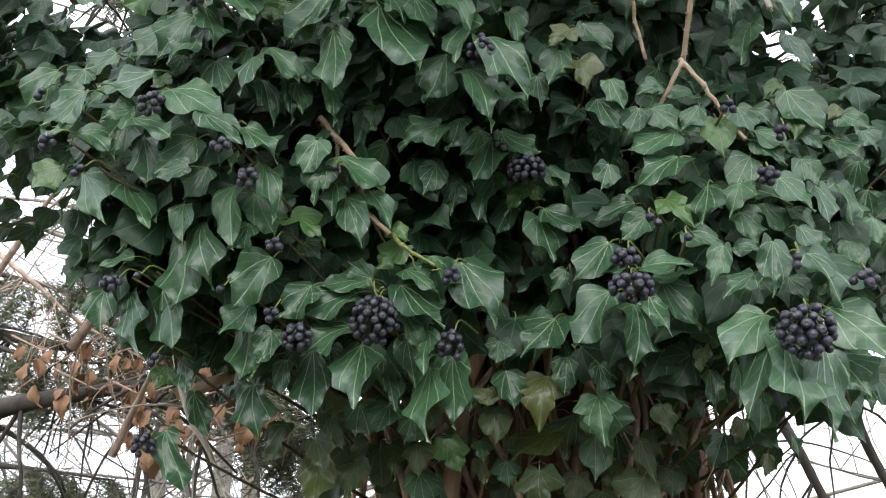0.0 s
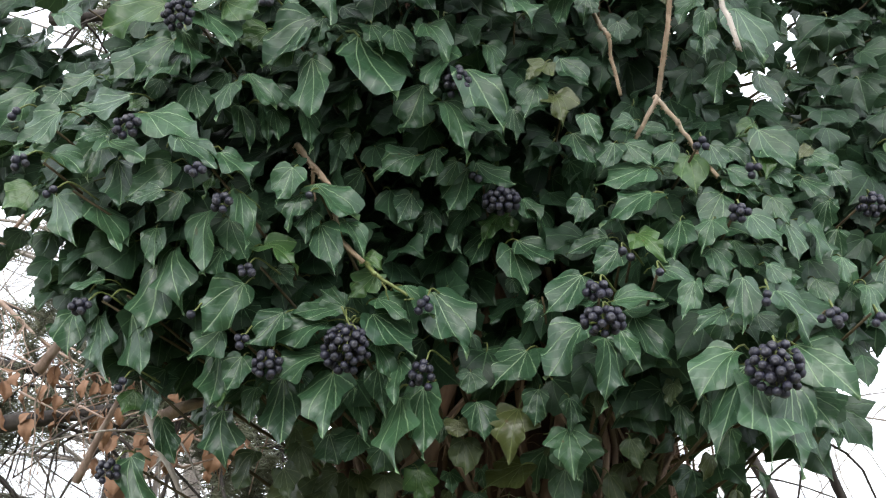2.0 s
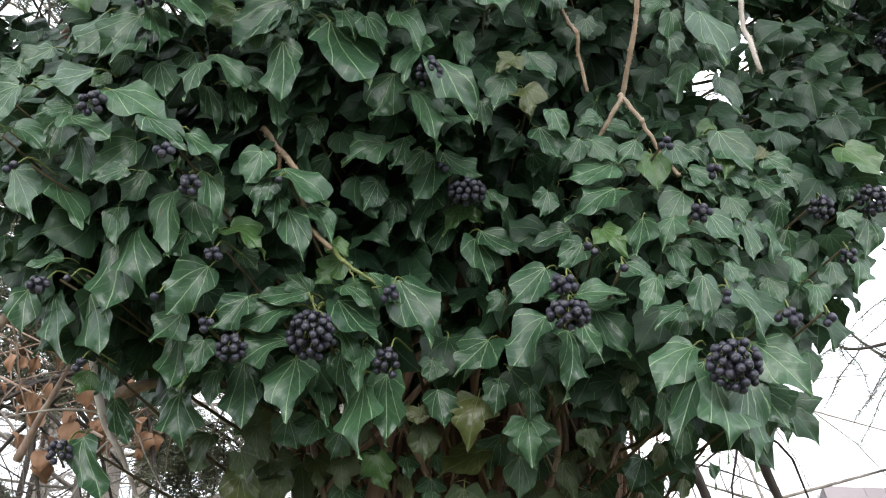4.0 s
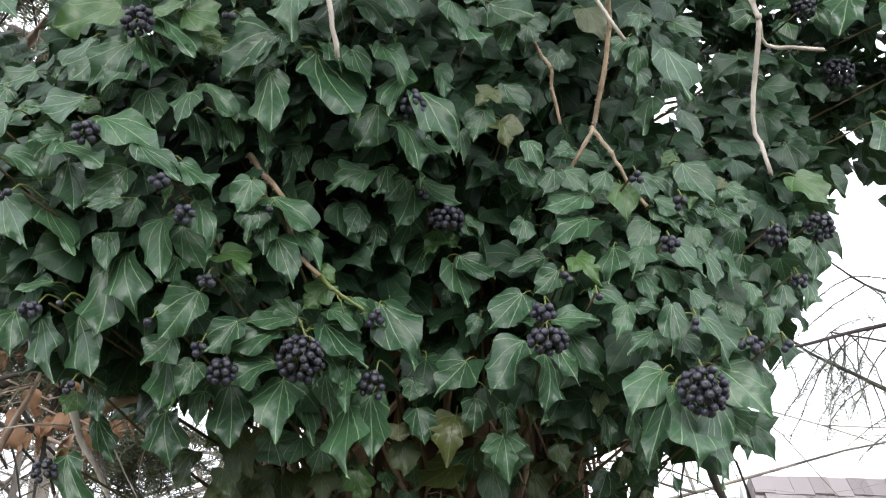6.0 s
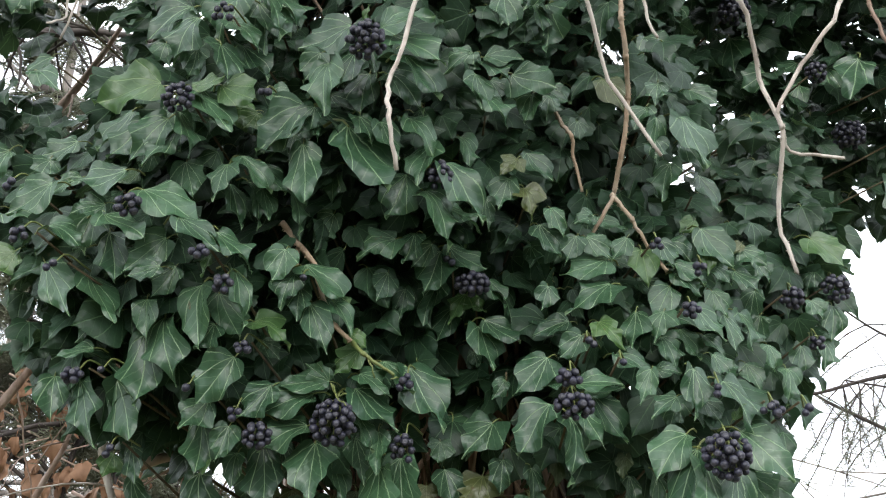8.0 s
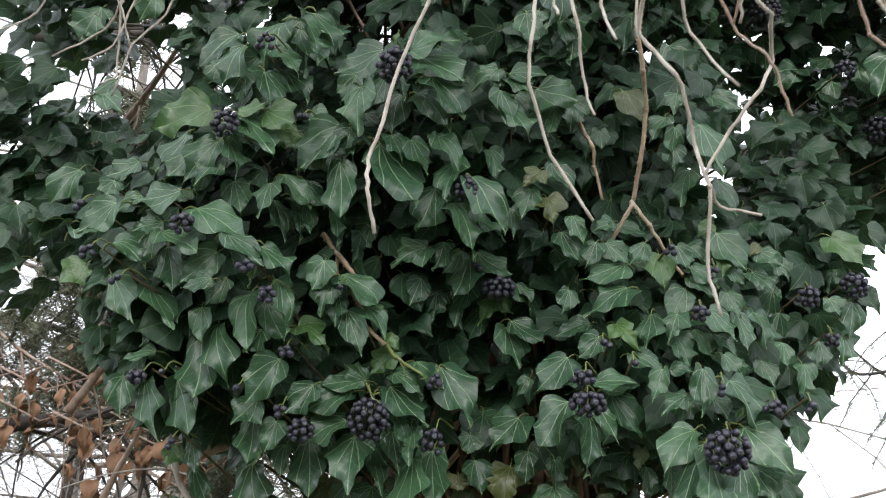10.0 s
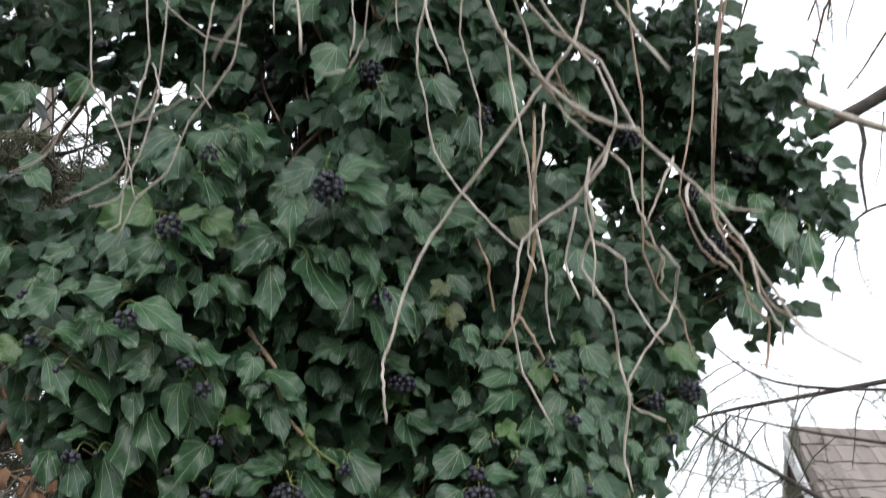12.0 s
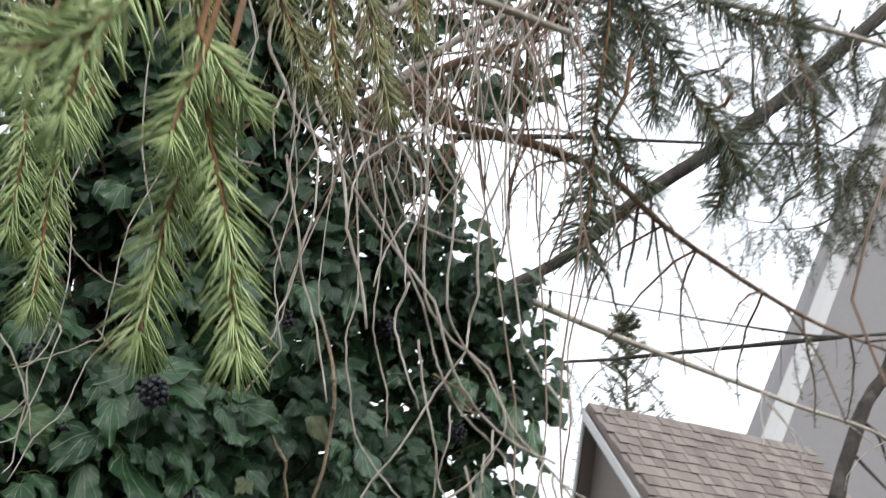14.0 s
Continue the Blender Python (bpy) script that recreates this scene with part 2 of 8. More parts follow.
def blade(bm, uv, m, shape, rng, cup=0.22, droop=0.25, wave=0.03, stalk=True, fine=False):
    """One ivy blade of unit length along y, arched from base to tip, its upper face to +z, laid into bm by the matrix m."""
    rows = []
    lean, twist, skew = rng.uniform(-0.06, 0.06), rng.uniform(-0.25, 0.25), rng.uniform(0.86, 1.14)
    phase = [rng.uniform(0, 6.28) for _ in range(6)]
    lobe = [rng.uniform(0.4, 1.5), rng.uniform(0.4, 1.5)]
    hook = rng.uniform(-0.06, 0.06)
    for s, w, sweep in finer(SHAPES[shape]) if fine else SHAPES[shape]:
        row = []
        for u in ACROSS:
            right = u > 0
            side = skew if right else 2 - skew
            edge = abs(u) ** 2
            jag = 1 + edge * (0.12 * math.sin(8.5 * s + phase[0 if right else 1]) + 0.07 * math.sin(19 * s + phase[5]))
            x = u * w * side * jag + lean * math.sin(math.pi * s) + hook * s * s * (1 - s) * 4
            y = s + sweep * edge * lobe[right] + 0.015 * edge * math.sin(13 * s + phase[1])
            z = cup * abs(u) * w + droop * (s - s * s) * 1.3 + twist * u * w * s * 1.6
            z += wave * edge * math.sin(10.5 * s + phase[2 if right else 3]) + 0.6 * wave * math.sin(4.5 * s + phase[4])
            z -= 0.55 * edge * w * cup
            row.append((bm.verts.new(m @ Vector((x, y, z))), x, y))
        rows.append(row)
    for a, b in zip(rows, rows[1:]):
        for k in range(len(ACROSS) - 1):
            corner = (a[k], a[k + 1], b[k + 1], b[k])
            f = bm.faces.new([c[0] for c in corner])
            f.smooth = True
            for loop, c in zip(f.loops, corner):
                loop[uv].uv = (c[1] + 0.5, c[2])
    if stalk:
        line = [m @ Vector(p) for p in ((0, 0.02, -0.004), (0.0, -0.10, -0.03), (0.02, -0.21, -0.12), (0.05, -0.28, -0.28))]
        size = (m @ Vector((0, 1, 0)) - m @ Vector((0, 0, 0))).length
        tube(bm, line, 0.014 * size, 0.019 * size, 4, mat=1)


LEAF_DATA = {}
for shape in SHAPES:
    for k in range(9):
        rng = random.Random(f"{shape}{k}")
        bm = bmesh.new()
        blade(bm, bm.loops.layers.uv.new("blade"), Matrix(), shape, rng, rng.uniform(0.10, 0.45), rng.uniform(-0.05, 0.22), rng.uniform(0.05, 0.115), fine=True)
        for tag, mat in (("", LEAF), ("fresh", LEAF_FRESH), ("old", LEAF_OLD), ("shade", LEAF_SHADE)):
            me = bpy.data.meshes.new("leaf")
            bm.to_mesh(me)
            me.materials.append(mat), me.materials.append(STALK)
            LEAF_DATA[shape, k, tag] = me
        bm.free()


def leaf_frame(base, tip, roll=0.0, face=(0.05, -0.75, 0.75)):
    """The matrix of a blade from base to tip whose upper face looks out and up, turned by roll degrees about its midrib."""
    base, tip = Vector(base), Vector(tip)
    y = tip - base
    size = y.length
    y.normalize()
    z = Vector(face)
    z = (z - y * z.dot(y)).normalized()
    z = Matrix.Rotation(radians(roll), 3, y) @ z
    x = y.cross(z)
    return Matrix.Translation(base) @ Matrix((x, y, z)).transposed().to_4x4() @ Matrix.Scale(size, 4)


leaf_count = 0


def leaf(parent, base, tip, shape="angled", wide=1.0, roll=0.0, tag=""):
    """One ivy leaf as a part of its spray."""
    global leaf_count
    leaf_count += 1
    ob = new("leaf", LEAF_DATA[shape, leaf_count * 5 % 9, tag])
    ob.matrix_world = leaf_frame(base, tip, roll) @ Matrix.Diagonal((wide, 1, 1, 1))
    if tag:
        tagged(ob, {"fresh": "young bright green ivy leaf", "old": "yellowing ivy leaf with brown patches", "shade": "dull olive-green shade leaf"}[tag])
    return under(ob, parent)


def berry_data():
    """A berry with the raised ring and scar that its flower left at the top (+z)."""
    prof = [(0.0, -1.0), (0.5, -0.87), (0.87, -0.5), (1.0, 0.0), (0.88, 0.47), (0.64, 0.74), (0.47, 0.80), (0.42, 0.86), (0.3, 0.80), (0.0, 0.88)]
    bm = bmesh.new()
    rings = []
    for r, z in prof:
        if r == 0:
            rings.append([bm.verts.new((0, 0, z))])
        else:
            rings.append([bm.verts.new((r * math.cos(a), r * math.sin(a), z)) for a in (2 * math.pi * k / 10 for k in range(10))])
    for a, b in zip(rings, rings[1:]):
        for k in range(10):
            j = (k + 1) % 10
            if len(a) == 1:
                bm.faces.new((a[0], b[j], b[k]))
            elif len(b) == 1:
                bm.faces.new((a[k], a[j], b[0]))
            else:
                bm.faces.new((a[k], a[j], b[j], b[k]))
    me = bpy.data.meshes.new("berry")
    bm.to_mesh(me)
    bm.free()
    for f in me.polygons:
        f.use_smooth = True
    me.materials.append(BERRY)
    return me


BERRY_DATA = berry_data()


def berry_cluster(parent, at, r, tall=1.0, size=0.0040):
    """A tight head of ripe berries on short stalks that spread from one stem's end."""
    rng = random.Random(f"{at}")
    at = Vector(at)
    root = at + Vector((rng.uniform(-0.2, 0.2) * r, 0.45 * r, 0.8 * r * tall))
    bm = bmesh.new()
    tube(bm, smooth_line([root, root + Vector((0.0, 0.02, 0.012)), root + Vector((0.01, 0.05, 0.004))]), 0.0008, 0.0011, 5)
    spots = []
    core = max(r - size, size * 0.8)
    for shell in (1.0, 0.55):
        full = int(130 * (core * shell / 0.02) ** 2) + 14
        for k in range(full):
            h = 1 - 2 * (k + 0.5) / full
            a = k * 2.39996 + rng.uniform(-0.25, 0.25)
            s = math.sqrt(max(0, 1 - h * h))
            way = Vector((s * math.cos(a), s * math.sin(a), h))
            if way.y > 0.3 or (way.z > 0.7 and rng.random() < 0.5):
                continue
            d = shell * rng.uniform(0.88, 1.06)
            p = at + Vector((way.x * core, way.y * core * 0.8, way.z * max(core * tall, size * 0.3))) * d
            if all((p - q).length > size * 1.66 for q, _ in spots):
                spots.append((p, way))
    for p, way in spots:
        mid = root.lerp(p, 0.5) + Vector((0, 0, 0.002))
        tube(bm, [root, mid, p], 0.00055, 0.0007, 3)
    body = part("fruit_head", bm, STALK, None)
    under(body, parent)
    for p, way in spots:
        ob = new("berry", BERRY_DATA)
        s = size * rng.uniform(0.86, 1.12)
        turn = (p - root).normalized().lerp(way, 0.6).to_track_quat("Z", "Y").to_matrix().to_4x4()
        ob.matrix_world = Matrix.Translation(p) @ turn @ Matrix.Scale(s, 4)
        ob.parent = body
    return body



# ---- ground ----
def ground_sheet():
    m = Nodes("winter_grass_soil")
    a, b = m.noise(3.0, 6.0, 0.6, m.place()), m.noise(45.0, 6.0, 0.7, m.place())
    tone = m.mixed(m.span(a, 0.4, 0.62), (0.06, 0.075, 0.03), (0.11, 0.085, 0.055))
    tone = m.mixed(m.span(b, 0.4, 0.7, 0.0, 0.6), tone, (0.05, 0.06, 0.02))
    m.bump(b, 0.6, 0.03)
    bm = bmesh.new()
    bmesh.ops.create_grid(bm, x_segments=40, y_segments=40, size=60.0)
    for v in bm.verts:
        v.co.x, v.co.y = v.co.x * (1 + abs(v.co.x) / 12), v.co.y * (1 + abs(v.co.y) / 12)
        v.co.z = 0.06 * noise.noise(v.co * 0.4) - 0.45 * min(max(v.co.y - 2.5, 0.0), 90.0)
    return tagged(part("ground", bm, m.done(tone, 0.95)), "damp winter lawn with bare soil patches", "ground", kind="structure")


ground_sheet()



def blocker_hedge(name, a, b, high, thick, seed):
    """A tall clipped evergreen hedge with uneven leafy faces, added unseen to block light."""
    m = Nodes("unseen_hedge_leafage")
    n = m.noise(7.0, 6.0, 0.7, m.place())
    mat = m.done(m.mixed(m.span(n, 0.35, 0.68), (0.012, 0.022, 0.010), (0.06, 0.085, 0.035)), 0.8)
    m.bump(n, 0.8, 0.05)
    a, b = Vector(a), Vector(b)
    bm = bmesh.new()
    cols = int((b - a).length / 0.35)
    side = (b - a).normalized().cross(Vector((0, 0, 1)))
    prof = [(-1, 0), (-1.05, 0.25), (-1, 0.5), (-1, 0.75), (-0.85, 0.95), (0, 1.0), (0.85, 0.95), (1, 0.75), (1, 0.5), (1.05, 0.25), (1, 0)]
    rows = []
    for k in range(cols + 1):
        p = a.lerp(b, k / cols)
        rows.append([bm.verts.new(p + side * u * thick * (1 + 0.25 * noise.noise(Vector((k * 0.6, v * 7, seed)))) + Vector((0, 0, high * v * (1 + 0.08 * noise.noise(Vector((k * 0.5, u, seed + 4)))) - 0.1))) for u, v in prof])
    for x, y in zip(rows, rows[1:]):
        for k in range(len(prof) - 1):
            bm.faces.new((x[k], x[k + 1], y[k + 1], y[k]))
    bm.faces.new(rows[0][::-1]), bm.faces.new(rows[-1])
    tagged(part(name, bm, mat), "tall unseen hedge added to block low sky light", "hedge", kind="structure")


# added out of view to darken the light and reflections from behind
blocker_hedge("unseen_hedge", (-9, -7.0, 0), (9, -7.0, 0), 3.4, 0.6, 1)
blocker_hedge("unseen_hedge", (-8.5, -7.0, 0), (-7.5, 0.6, 0), 3.0, 0.5, 2)
blocker_hedge("unseen_hedge", (8.0, 0.2, 0), (8.6, -7.0, 0), 3.0, 0.5, 3)

# ---- the ivy's trunk ----
SURFACE = [(-0.06, 1.80, 0.757), (0.17, 1.82, 0.755), (0.30, 1.77, 0.705), (0.06, 1.96, 0.84), (0.03, 2.05, 0.74), (-0.22, 1.96, 0.655), (-0.154, 1.922, 0.693), (0.08, 1.89, 0.83), (0.18, 1.93, 0.77), (0.29, 1.83, 0.73), (-0.03, 2.15, 0.70), (-0.23, 2.11, 0.69), (0.49, 2.00, 0.98), (0.42, 1.97, 0.91), (-0.32, 1.94, 0.67), (-0.12, 1.88, 0.72), (-0.31, 1.83, 0.72), (0.13, 2.17, 0.82), (0.26, 2.00, 0.815), (0.08, 2.14, 0.77), (-0.095, 2.04, 0.712), (-0.10, 1.62, 0.93), (0.10, 1.62, 0.95), (0.25, 1.66, 0.95), (-0.30, 1.66, 0.85), (0.05, 2.50, 0.92), (-0.30, 2.40, 0.85), (0.45, 2.40, 1.15), (0.60, 2.25, 1.15), (-0.50, 2.20, 0.85), (0.10, 2.80, 1.00), (0.55, 1.90, 0.95), (-0.45, 1.85, 0.75)]


def surface(x, z):
    """How far back (y) the face of the ivy lies at a place across and up."""
    total, weight = 0.0, 0.0
    for a, b, y in SURFACE:
        w = ((a - x) ** 2 + (b - z) ** 2 + 0.0012) ** -1.6
        total, weight = total + w * y, weight + w
    return total / weight


def trunk_axis(z):
    return Vector((0.02 + 0.02 * math.sin(z * 1.1) - 0.05 * (z - 1.6), 1.16 + 0.02 * math.sin(z * 0.8 + 1), z))


def trunk_radius(z):
    return 0.155 + 0.10 * math.exp(-z * 2.2) - 0.012 * (z - 1.6)


def tree_trunk():
    bm = bmesh.new()
    rings, sides = [], 44
    for k in range(111):
        z = -0.1 + 6.1 * k / 110
        c, r = trunk_axis(z), trunk_radius(z)
        ring = []
        for s in range(sides):
            a = 2 * math.pi * s / sides
            ridge = abs(math.sin(a * 9 + 1.3 * noise.noise(Vector((a, z * 2.0, 3)))))
            rr = r * (1 + 0.05 * ridge + 0.06 * noise.noise(Vector((math.cos(a) * 3, math.sin(a) * 3, z * 5))))
            ring.append(bm.verts.new(c + Vector((rr * math.cos(a), rr * math.sin(a), 0))))
        rings.append(ring)
    for a, b in zip(rings, rings[1:]):
        for s in range(sides):
            bm.faces.new((a[s], a[(s + 1) % sides], b[(s + 1) % sides], b[s]))
    bm.faces.new(rings[-1])
    root = thing("tree", trunk_axis(0), "old rough-barked tree trunk wrapped in climbing ivy", "tree")
    under(part("trunk", bm, BARK, None, "reddish-brown furrowed bark"), root)
    for a, z, length, rise in ((3.6, 4.3, 1.3, 0.7), (1.4, 4.6, 1.5, 0.8)):
        bm = bmesh.new()
        c = trunk_axis(z)
        way = Vector((math.cos(a), math.sin(a), 0))
        line = [c, c + way * 0.3 * length + Vector((0, 0, 0.12 * rise)), c + way * 0.65 * length + Vector((0.05, 0.04, 0.5 * rise)), c + way * length + Vector((0, 0, rise))]
        tube(bm, smooth_line(line, 5), 0.05, 0.014, 8, 0.25)
        under(part("limb", bm, BARK, None), root)
    return root


TREE = tree_trunk()


def climbing_stem(k):
    """A woody ivy stem that winds up the trunk, with rootlets pressed to the bark."""
    rng = random.Random(500 + k)
    a0, turn, r = rng.uniform(3.5, 5.9), rng.uniform(-0.3, 0.3), rng.choice((0.0025, 0.003, 0.004, 0.006, 0.009, 0.013))
    loose = k >= 46
    if loose:
        r = rng.choice((0.0018, 0.0024, 0.0032, 0.0045))
    pts = []
    for j in range(60):
        z = 0.0 + 3.4 * j / 59
        a = a0 + turn * z + (0.5 if loose else 0.25) * math.sin(z * (4.6 if loose else 3.1) + k) + 0.13 * math.sin(z * 9 + 2 * k) + 0.05 * math.sin(z * 23 + k)
        rad = trunk_radius(z) * 1.06 + r * (0.9 + 2.0 * math.sin(z * 4 + k) ** 2) + 0.012 * (k % 4) + (0.02 + 0.03 * math.sin(z * 5.5 + k) ** 2 if loose else 0.0)
        pts.append(trunk_axis(z) + Vector((rad * math.cos(a), rad * math.sin(a), 0)))
    bm = bmesh.new()
    tube(bm, smooth_line(pts, 2), r, r * 0.6, 6, 0.3, rng=rng)
    for j in range(40):
        p = pts[rng.randrange(22, 50)]
        out = Vector((rng.uniform(-0.03, 0.03), rng.uniform(-0.012, 0.01), rng.uniform(-0.03, 0.02)))
        tube(bm, [p, p + out * 0.6, p + out + Vector((0, 0, -0.006))], 0.0009, 0.0004, 3)
    return under(part("ivy_stem", bm, VINE_PALE if loose else VINE, None, "pale loose ivy stem" if loose else "brown woody ivy stem clinging to the trunk"), TREE)


for k in range(78):
    climbing_stem(k)

# ---- ivy sprays ----


def spray(at, fruit):
    """The root of one ivy shoot: a woody stem from the trunk to where its leaves spread."""
    rng = random.Random(f"{at}")
    at = Vector(at)
    start = trunk_axis(at.z - 0.16 + rng.uniform(-0.05, 0.05))
    a = math.atan2(at.y - start.y, at.x - start.x)
    start += Vector((math.cos(a), math.sin(a), 0)) * trunk_radius(start.z)
    end = at + Vector((0.0, 0.03, 0.012))
    label = "ivy shoot with glossy dark green leaves and black berries" if fruit else "ivy shoot with glossy dark green pointed leaves"
    ob = thing("ivy_spray", start, label, "ivy", "ivy shoots on the trunk")
    mid = end.lerp(start, 0.3) + Vector((rng.uniform(-0.015, 0.015), 0.05, -0.02))
    bm = bmesh.new()
    tube(bm, smooth_line([start, start.lerp(mid, 0.5) + Vector((0, 0.06, -0.015)), mid, end]), 0.003, 0.0012, 6, 0.15, rng=rng)
    under(part("stem", bm, SHOOT_STEM, None, "thin dark brown ivy stem"), ob)
    return ob


s = spray((-0.053, 0.725, 1.792), True)
berry_cluster(s, (-0.053, 0.725, 1.792), 0.0235, 1.05)
leaf(s, (-0.066, 0.752, 1.833), (-0.091, 0.748, 1.850), "angled", 0.74, -36)
leaf(s, (-0.069, 0.752, 1.833), (-0.117, 0.743, 1.826), "ovate", 0.76, -20)
leaf(s, (-0.081, 0.754, 1.821), (-0.132, 0.739, 1.796), "ovate", 0.78, -14)
leaf(s, (-0.042, 0.761, 1.826), (0.007, 0.743, 1.788), "angled", 0.73, -10)
leaf(s, (-0.086, 0.759, 1.790), (-0.130, 0.744, 1.764), "ovate", 0.76, -7)
leaf(s, (-0.078, 0.765, 1.775), (-0.072, 0.739, 1.713), "angled", 0.74, 20)
leaf(s, (-0.038, 0.760, 1.801), (-0.018, 0.745, 1.764), "angled", 0.60, -25)
s = spray((0.170, 0.710, 1.813), True)
berry_cluster(s, (0.170, 0.710, 1.813), 0.0203, 0.62)
leaf(s, (0.150, 0.765, 1.818), (0.119, 0.742, 1.769), "ovate", 0.74, 13)
leaf(s, (0.167, 0.764, 1.808), (0.171, 0.737, 1.746), "angled", 0.64, -31)
leaf(s, (0.181, 0.761, 1.816), (0.200, 0.743, 1.776), "narrow", 0.75, 7)
s = spray((0.165, 0.713, 1.839), True)
berry_cluster(s, (0.165, 0.713, 1.839), 0.0130, 0.70)
s = spray((0.298, 0.678, 1.772), True)
berry_cluster(s, (0.298, 0.678, 1.772), 0.0230, 0.95)
leaf(s, (0.281, 0.728, 1.781), (0.252, 0.691, 1.708), "ovate", 0.53, 21)
leaf(s, (0.289, 0.715, 1.771), (0.292, 0.678, 1.698), "angled", 0.69, -25)
leaf(s, (0.310, 0.721, 1.767), (0.316, 0.684, 1.694), "angled", 0.50, -24)
s = spray((0.067, 0.803, 1.947), True)
berry_cluster(s, (0.067, 0.803, 1.947), 0.0207, 0.60)
leaf(s, (0.072, 0.834, 1.907), (0.093, 0.817, 1.860), "angled", 0.75, -16)
leaf(s, (0.058, 0.840, 1.944), (0.041, 0.827, 1.908), "lobed", 0.75, 9, "fresh")
leaf(s, (0.056, 0.839, 1.939), (0.081, 0.832, 1.922), "angled", 0.76, 7, "fresh")
leaf(s, (0.082, 0.839, 1.959), (0.101, 0.828, 1.927), "angled", 0.70, -12)
leaf(s, (0.087, 0.859, 1.957), (0.113, 0.839, 1.899), "angled", 0.64, -30)
leaf(s, (0.080, 0.828, 1.915), (0.118, 0.815, 1.886), "ovate", 0.78, -6)
leaf(s, (0.042, 0.864, 1.933), (0.027, 0.848, 1.889), "angled", 0.75, 13)
s = spray((0.042, 0.797, 1.970), True)
berry_cluster(s, (0.042, 0.797, 1.970), 0.0077, 1.00)
leaf(s, (0.039, 0.784, 2.029), (0.076, 0.770, 1.992), "angled", 0.67, -13)
leaf(s, (0.076, 0.799, 2.039), (0.084, 0.786, 2.000), "angled", 0.54, -19)
leaf(s, (-0.013, 0.774, 1.986), (-0.050, 0.762, 1.962), "lobed", 0.76, -22)
leaf(s, (0.022, 0.801, 1.988), (0.003, 0.790, 1.959), "ovate", 0.70, -31)
leaf(s, (0.007, 0.780, 1.993), (-0.002, 0.767, 1.956), "angled", 0.78, 20)
leaf(s, (0.031, 0.813, 1.983), (0.017, 0.794, 1.930), "angled", 0.76, 2)
leaf(s, (0.039, 0.812, 1.990), (0.081, 0.800, 1.961), "ovate", 0.76, -3)
leaf(s, (0.050, 0.841, 1.992), (0.048, 0.838, 2.016), "ovate", 0.75, 1, "fresh")
leaf(s, (-0.023, 0.802, 1.956), (-0.032, 0.790, 1.922), "angled", 0.80, -33)
leaf(s, (0.023, 0.852, 1.961), (0.014, 0.833, 1.906), "angled", 0.64, 17)
leaf(s, (-0.006, 0.824, 1.944), (-0.010, 0.811, 1.907), "angled", 0.63, 11)
s = spray((0.034, 0.731, 2.041), True)
berry_cluster(s, (0.034, 0.731, 2.041), 0.0142, 1.25)
leaf(s, (-0.001, 0.735, 2.104), (0.029, 0.721, 2.061), "ovate", 0.64, -5)
leaf(s, (0.021, 0.744, 2.078), (0.014, 0.726, 2.026), "angled", 0.74, 27)
leaf(s, (-0.002, 0.753, 2.047), (-0.017, 0.734, 1.992), "angled", 0.75, 5)
leaf(s, (0.037, 0.751, 2.058), (0.081, 0.728, 1.993), "ovate", 0.72, -4)
leaf(s, (0.017, 0.750, 2.030), (0.050, 0.728, 1.967), "angled", 0.64, -14)
s = spray((-0.251, 0.657, 1.979), True)
berry_cluster(s, (-0.251, 0.657, 1.979), 0.0155, 0.80)
leaf(s, (-0.272, 0.687, 2.026), (-0.321, 0.674, 2.005), "ovate", 1.00, -13)
leaf(s, (-0.250, 0.682, 2.004), (-0.184, 0.667, 1.968), "ovate", 0.74, -6)
leaf(s, (-0.286, 0.682, 1.989), (-0.315, 0.674, 1.975), "angled", 0.96, -18)
leaf(s, (-0.284, 0.679, 1.980), (-0.234, 0.666, 1.947), "ovate", 0.75, -19)
leaf(s, (-0.227, 0.699, 1.959), (-0.260, 0.682, 1.920), "angled", 0.69, -35)
leaf(s, (-0.289, 0.708, 1.966), (-0.266, 0.688, 1.909), "ovate", 0.57, 15)
s = spray((-0.152, 0.661, 1.906), True)
berry_cluster(s, (-0.152, 0.661, 1.906), 0.0117, 0.90)
leaf(s, (-0.192, 0.720, 1.918), (-0.182, 0.696, 1.852), "ovate", 0.74, 31)
leaf(s, (-0.157, 0.695, 1.927), (-0.131, 0.674, 1.871), "ovate", 0.50, -33)
s = spray((-0.347, 0.647, 1.944), True)
berry_cluster(s, (-0.347, 0.647, 1.944), 0.0102, 1.10)
leaf(s, (-0.337, 0.677, 1.962), (-0.291, 0.667, 1.938), "angled", 0.75, -10)
leaf(s, (-0.353, 0.710, 1.936), (-0.305, 0.688, 1.875), "ovate", 0.50, 21)
s = spray((-0.311, 0.647, 1.915), True)
berry_cluster(s, (-0.311, 0.647, 1.915), 0.0085, 0.90)
leaf(s, (-0.308, 0.711, 1.923), (-0.264, 0.692, 1.871), "angled", 0.56, -30)
s = spray((-0.374, 0.662, 1.999), True)
berry_cluster(s, (-0.374, 0.662, 1.999), 0.0074, 1.30)
leaf(s, (-0.365, 0.710, 2.045), (-0.369, 0.700, 2.016), "angled", 0.90, -23)
leaf(s, (-0.346, 0.690, 2.010), (-0.381, 0.674, 1.973), "angled", 0.73, -13)
s = spray((-0.137, 0.689, 1.851), True)
berry_cluster(s, (-0.137, 0.689, 1.851), 0.0103, 0.90)
leaf(s, (-0.137, 0.719, 1.884), (-0.096, 0.707, 1.859), "lobed", 0.70, -10, "fresh")
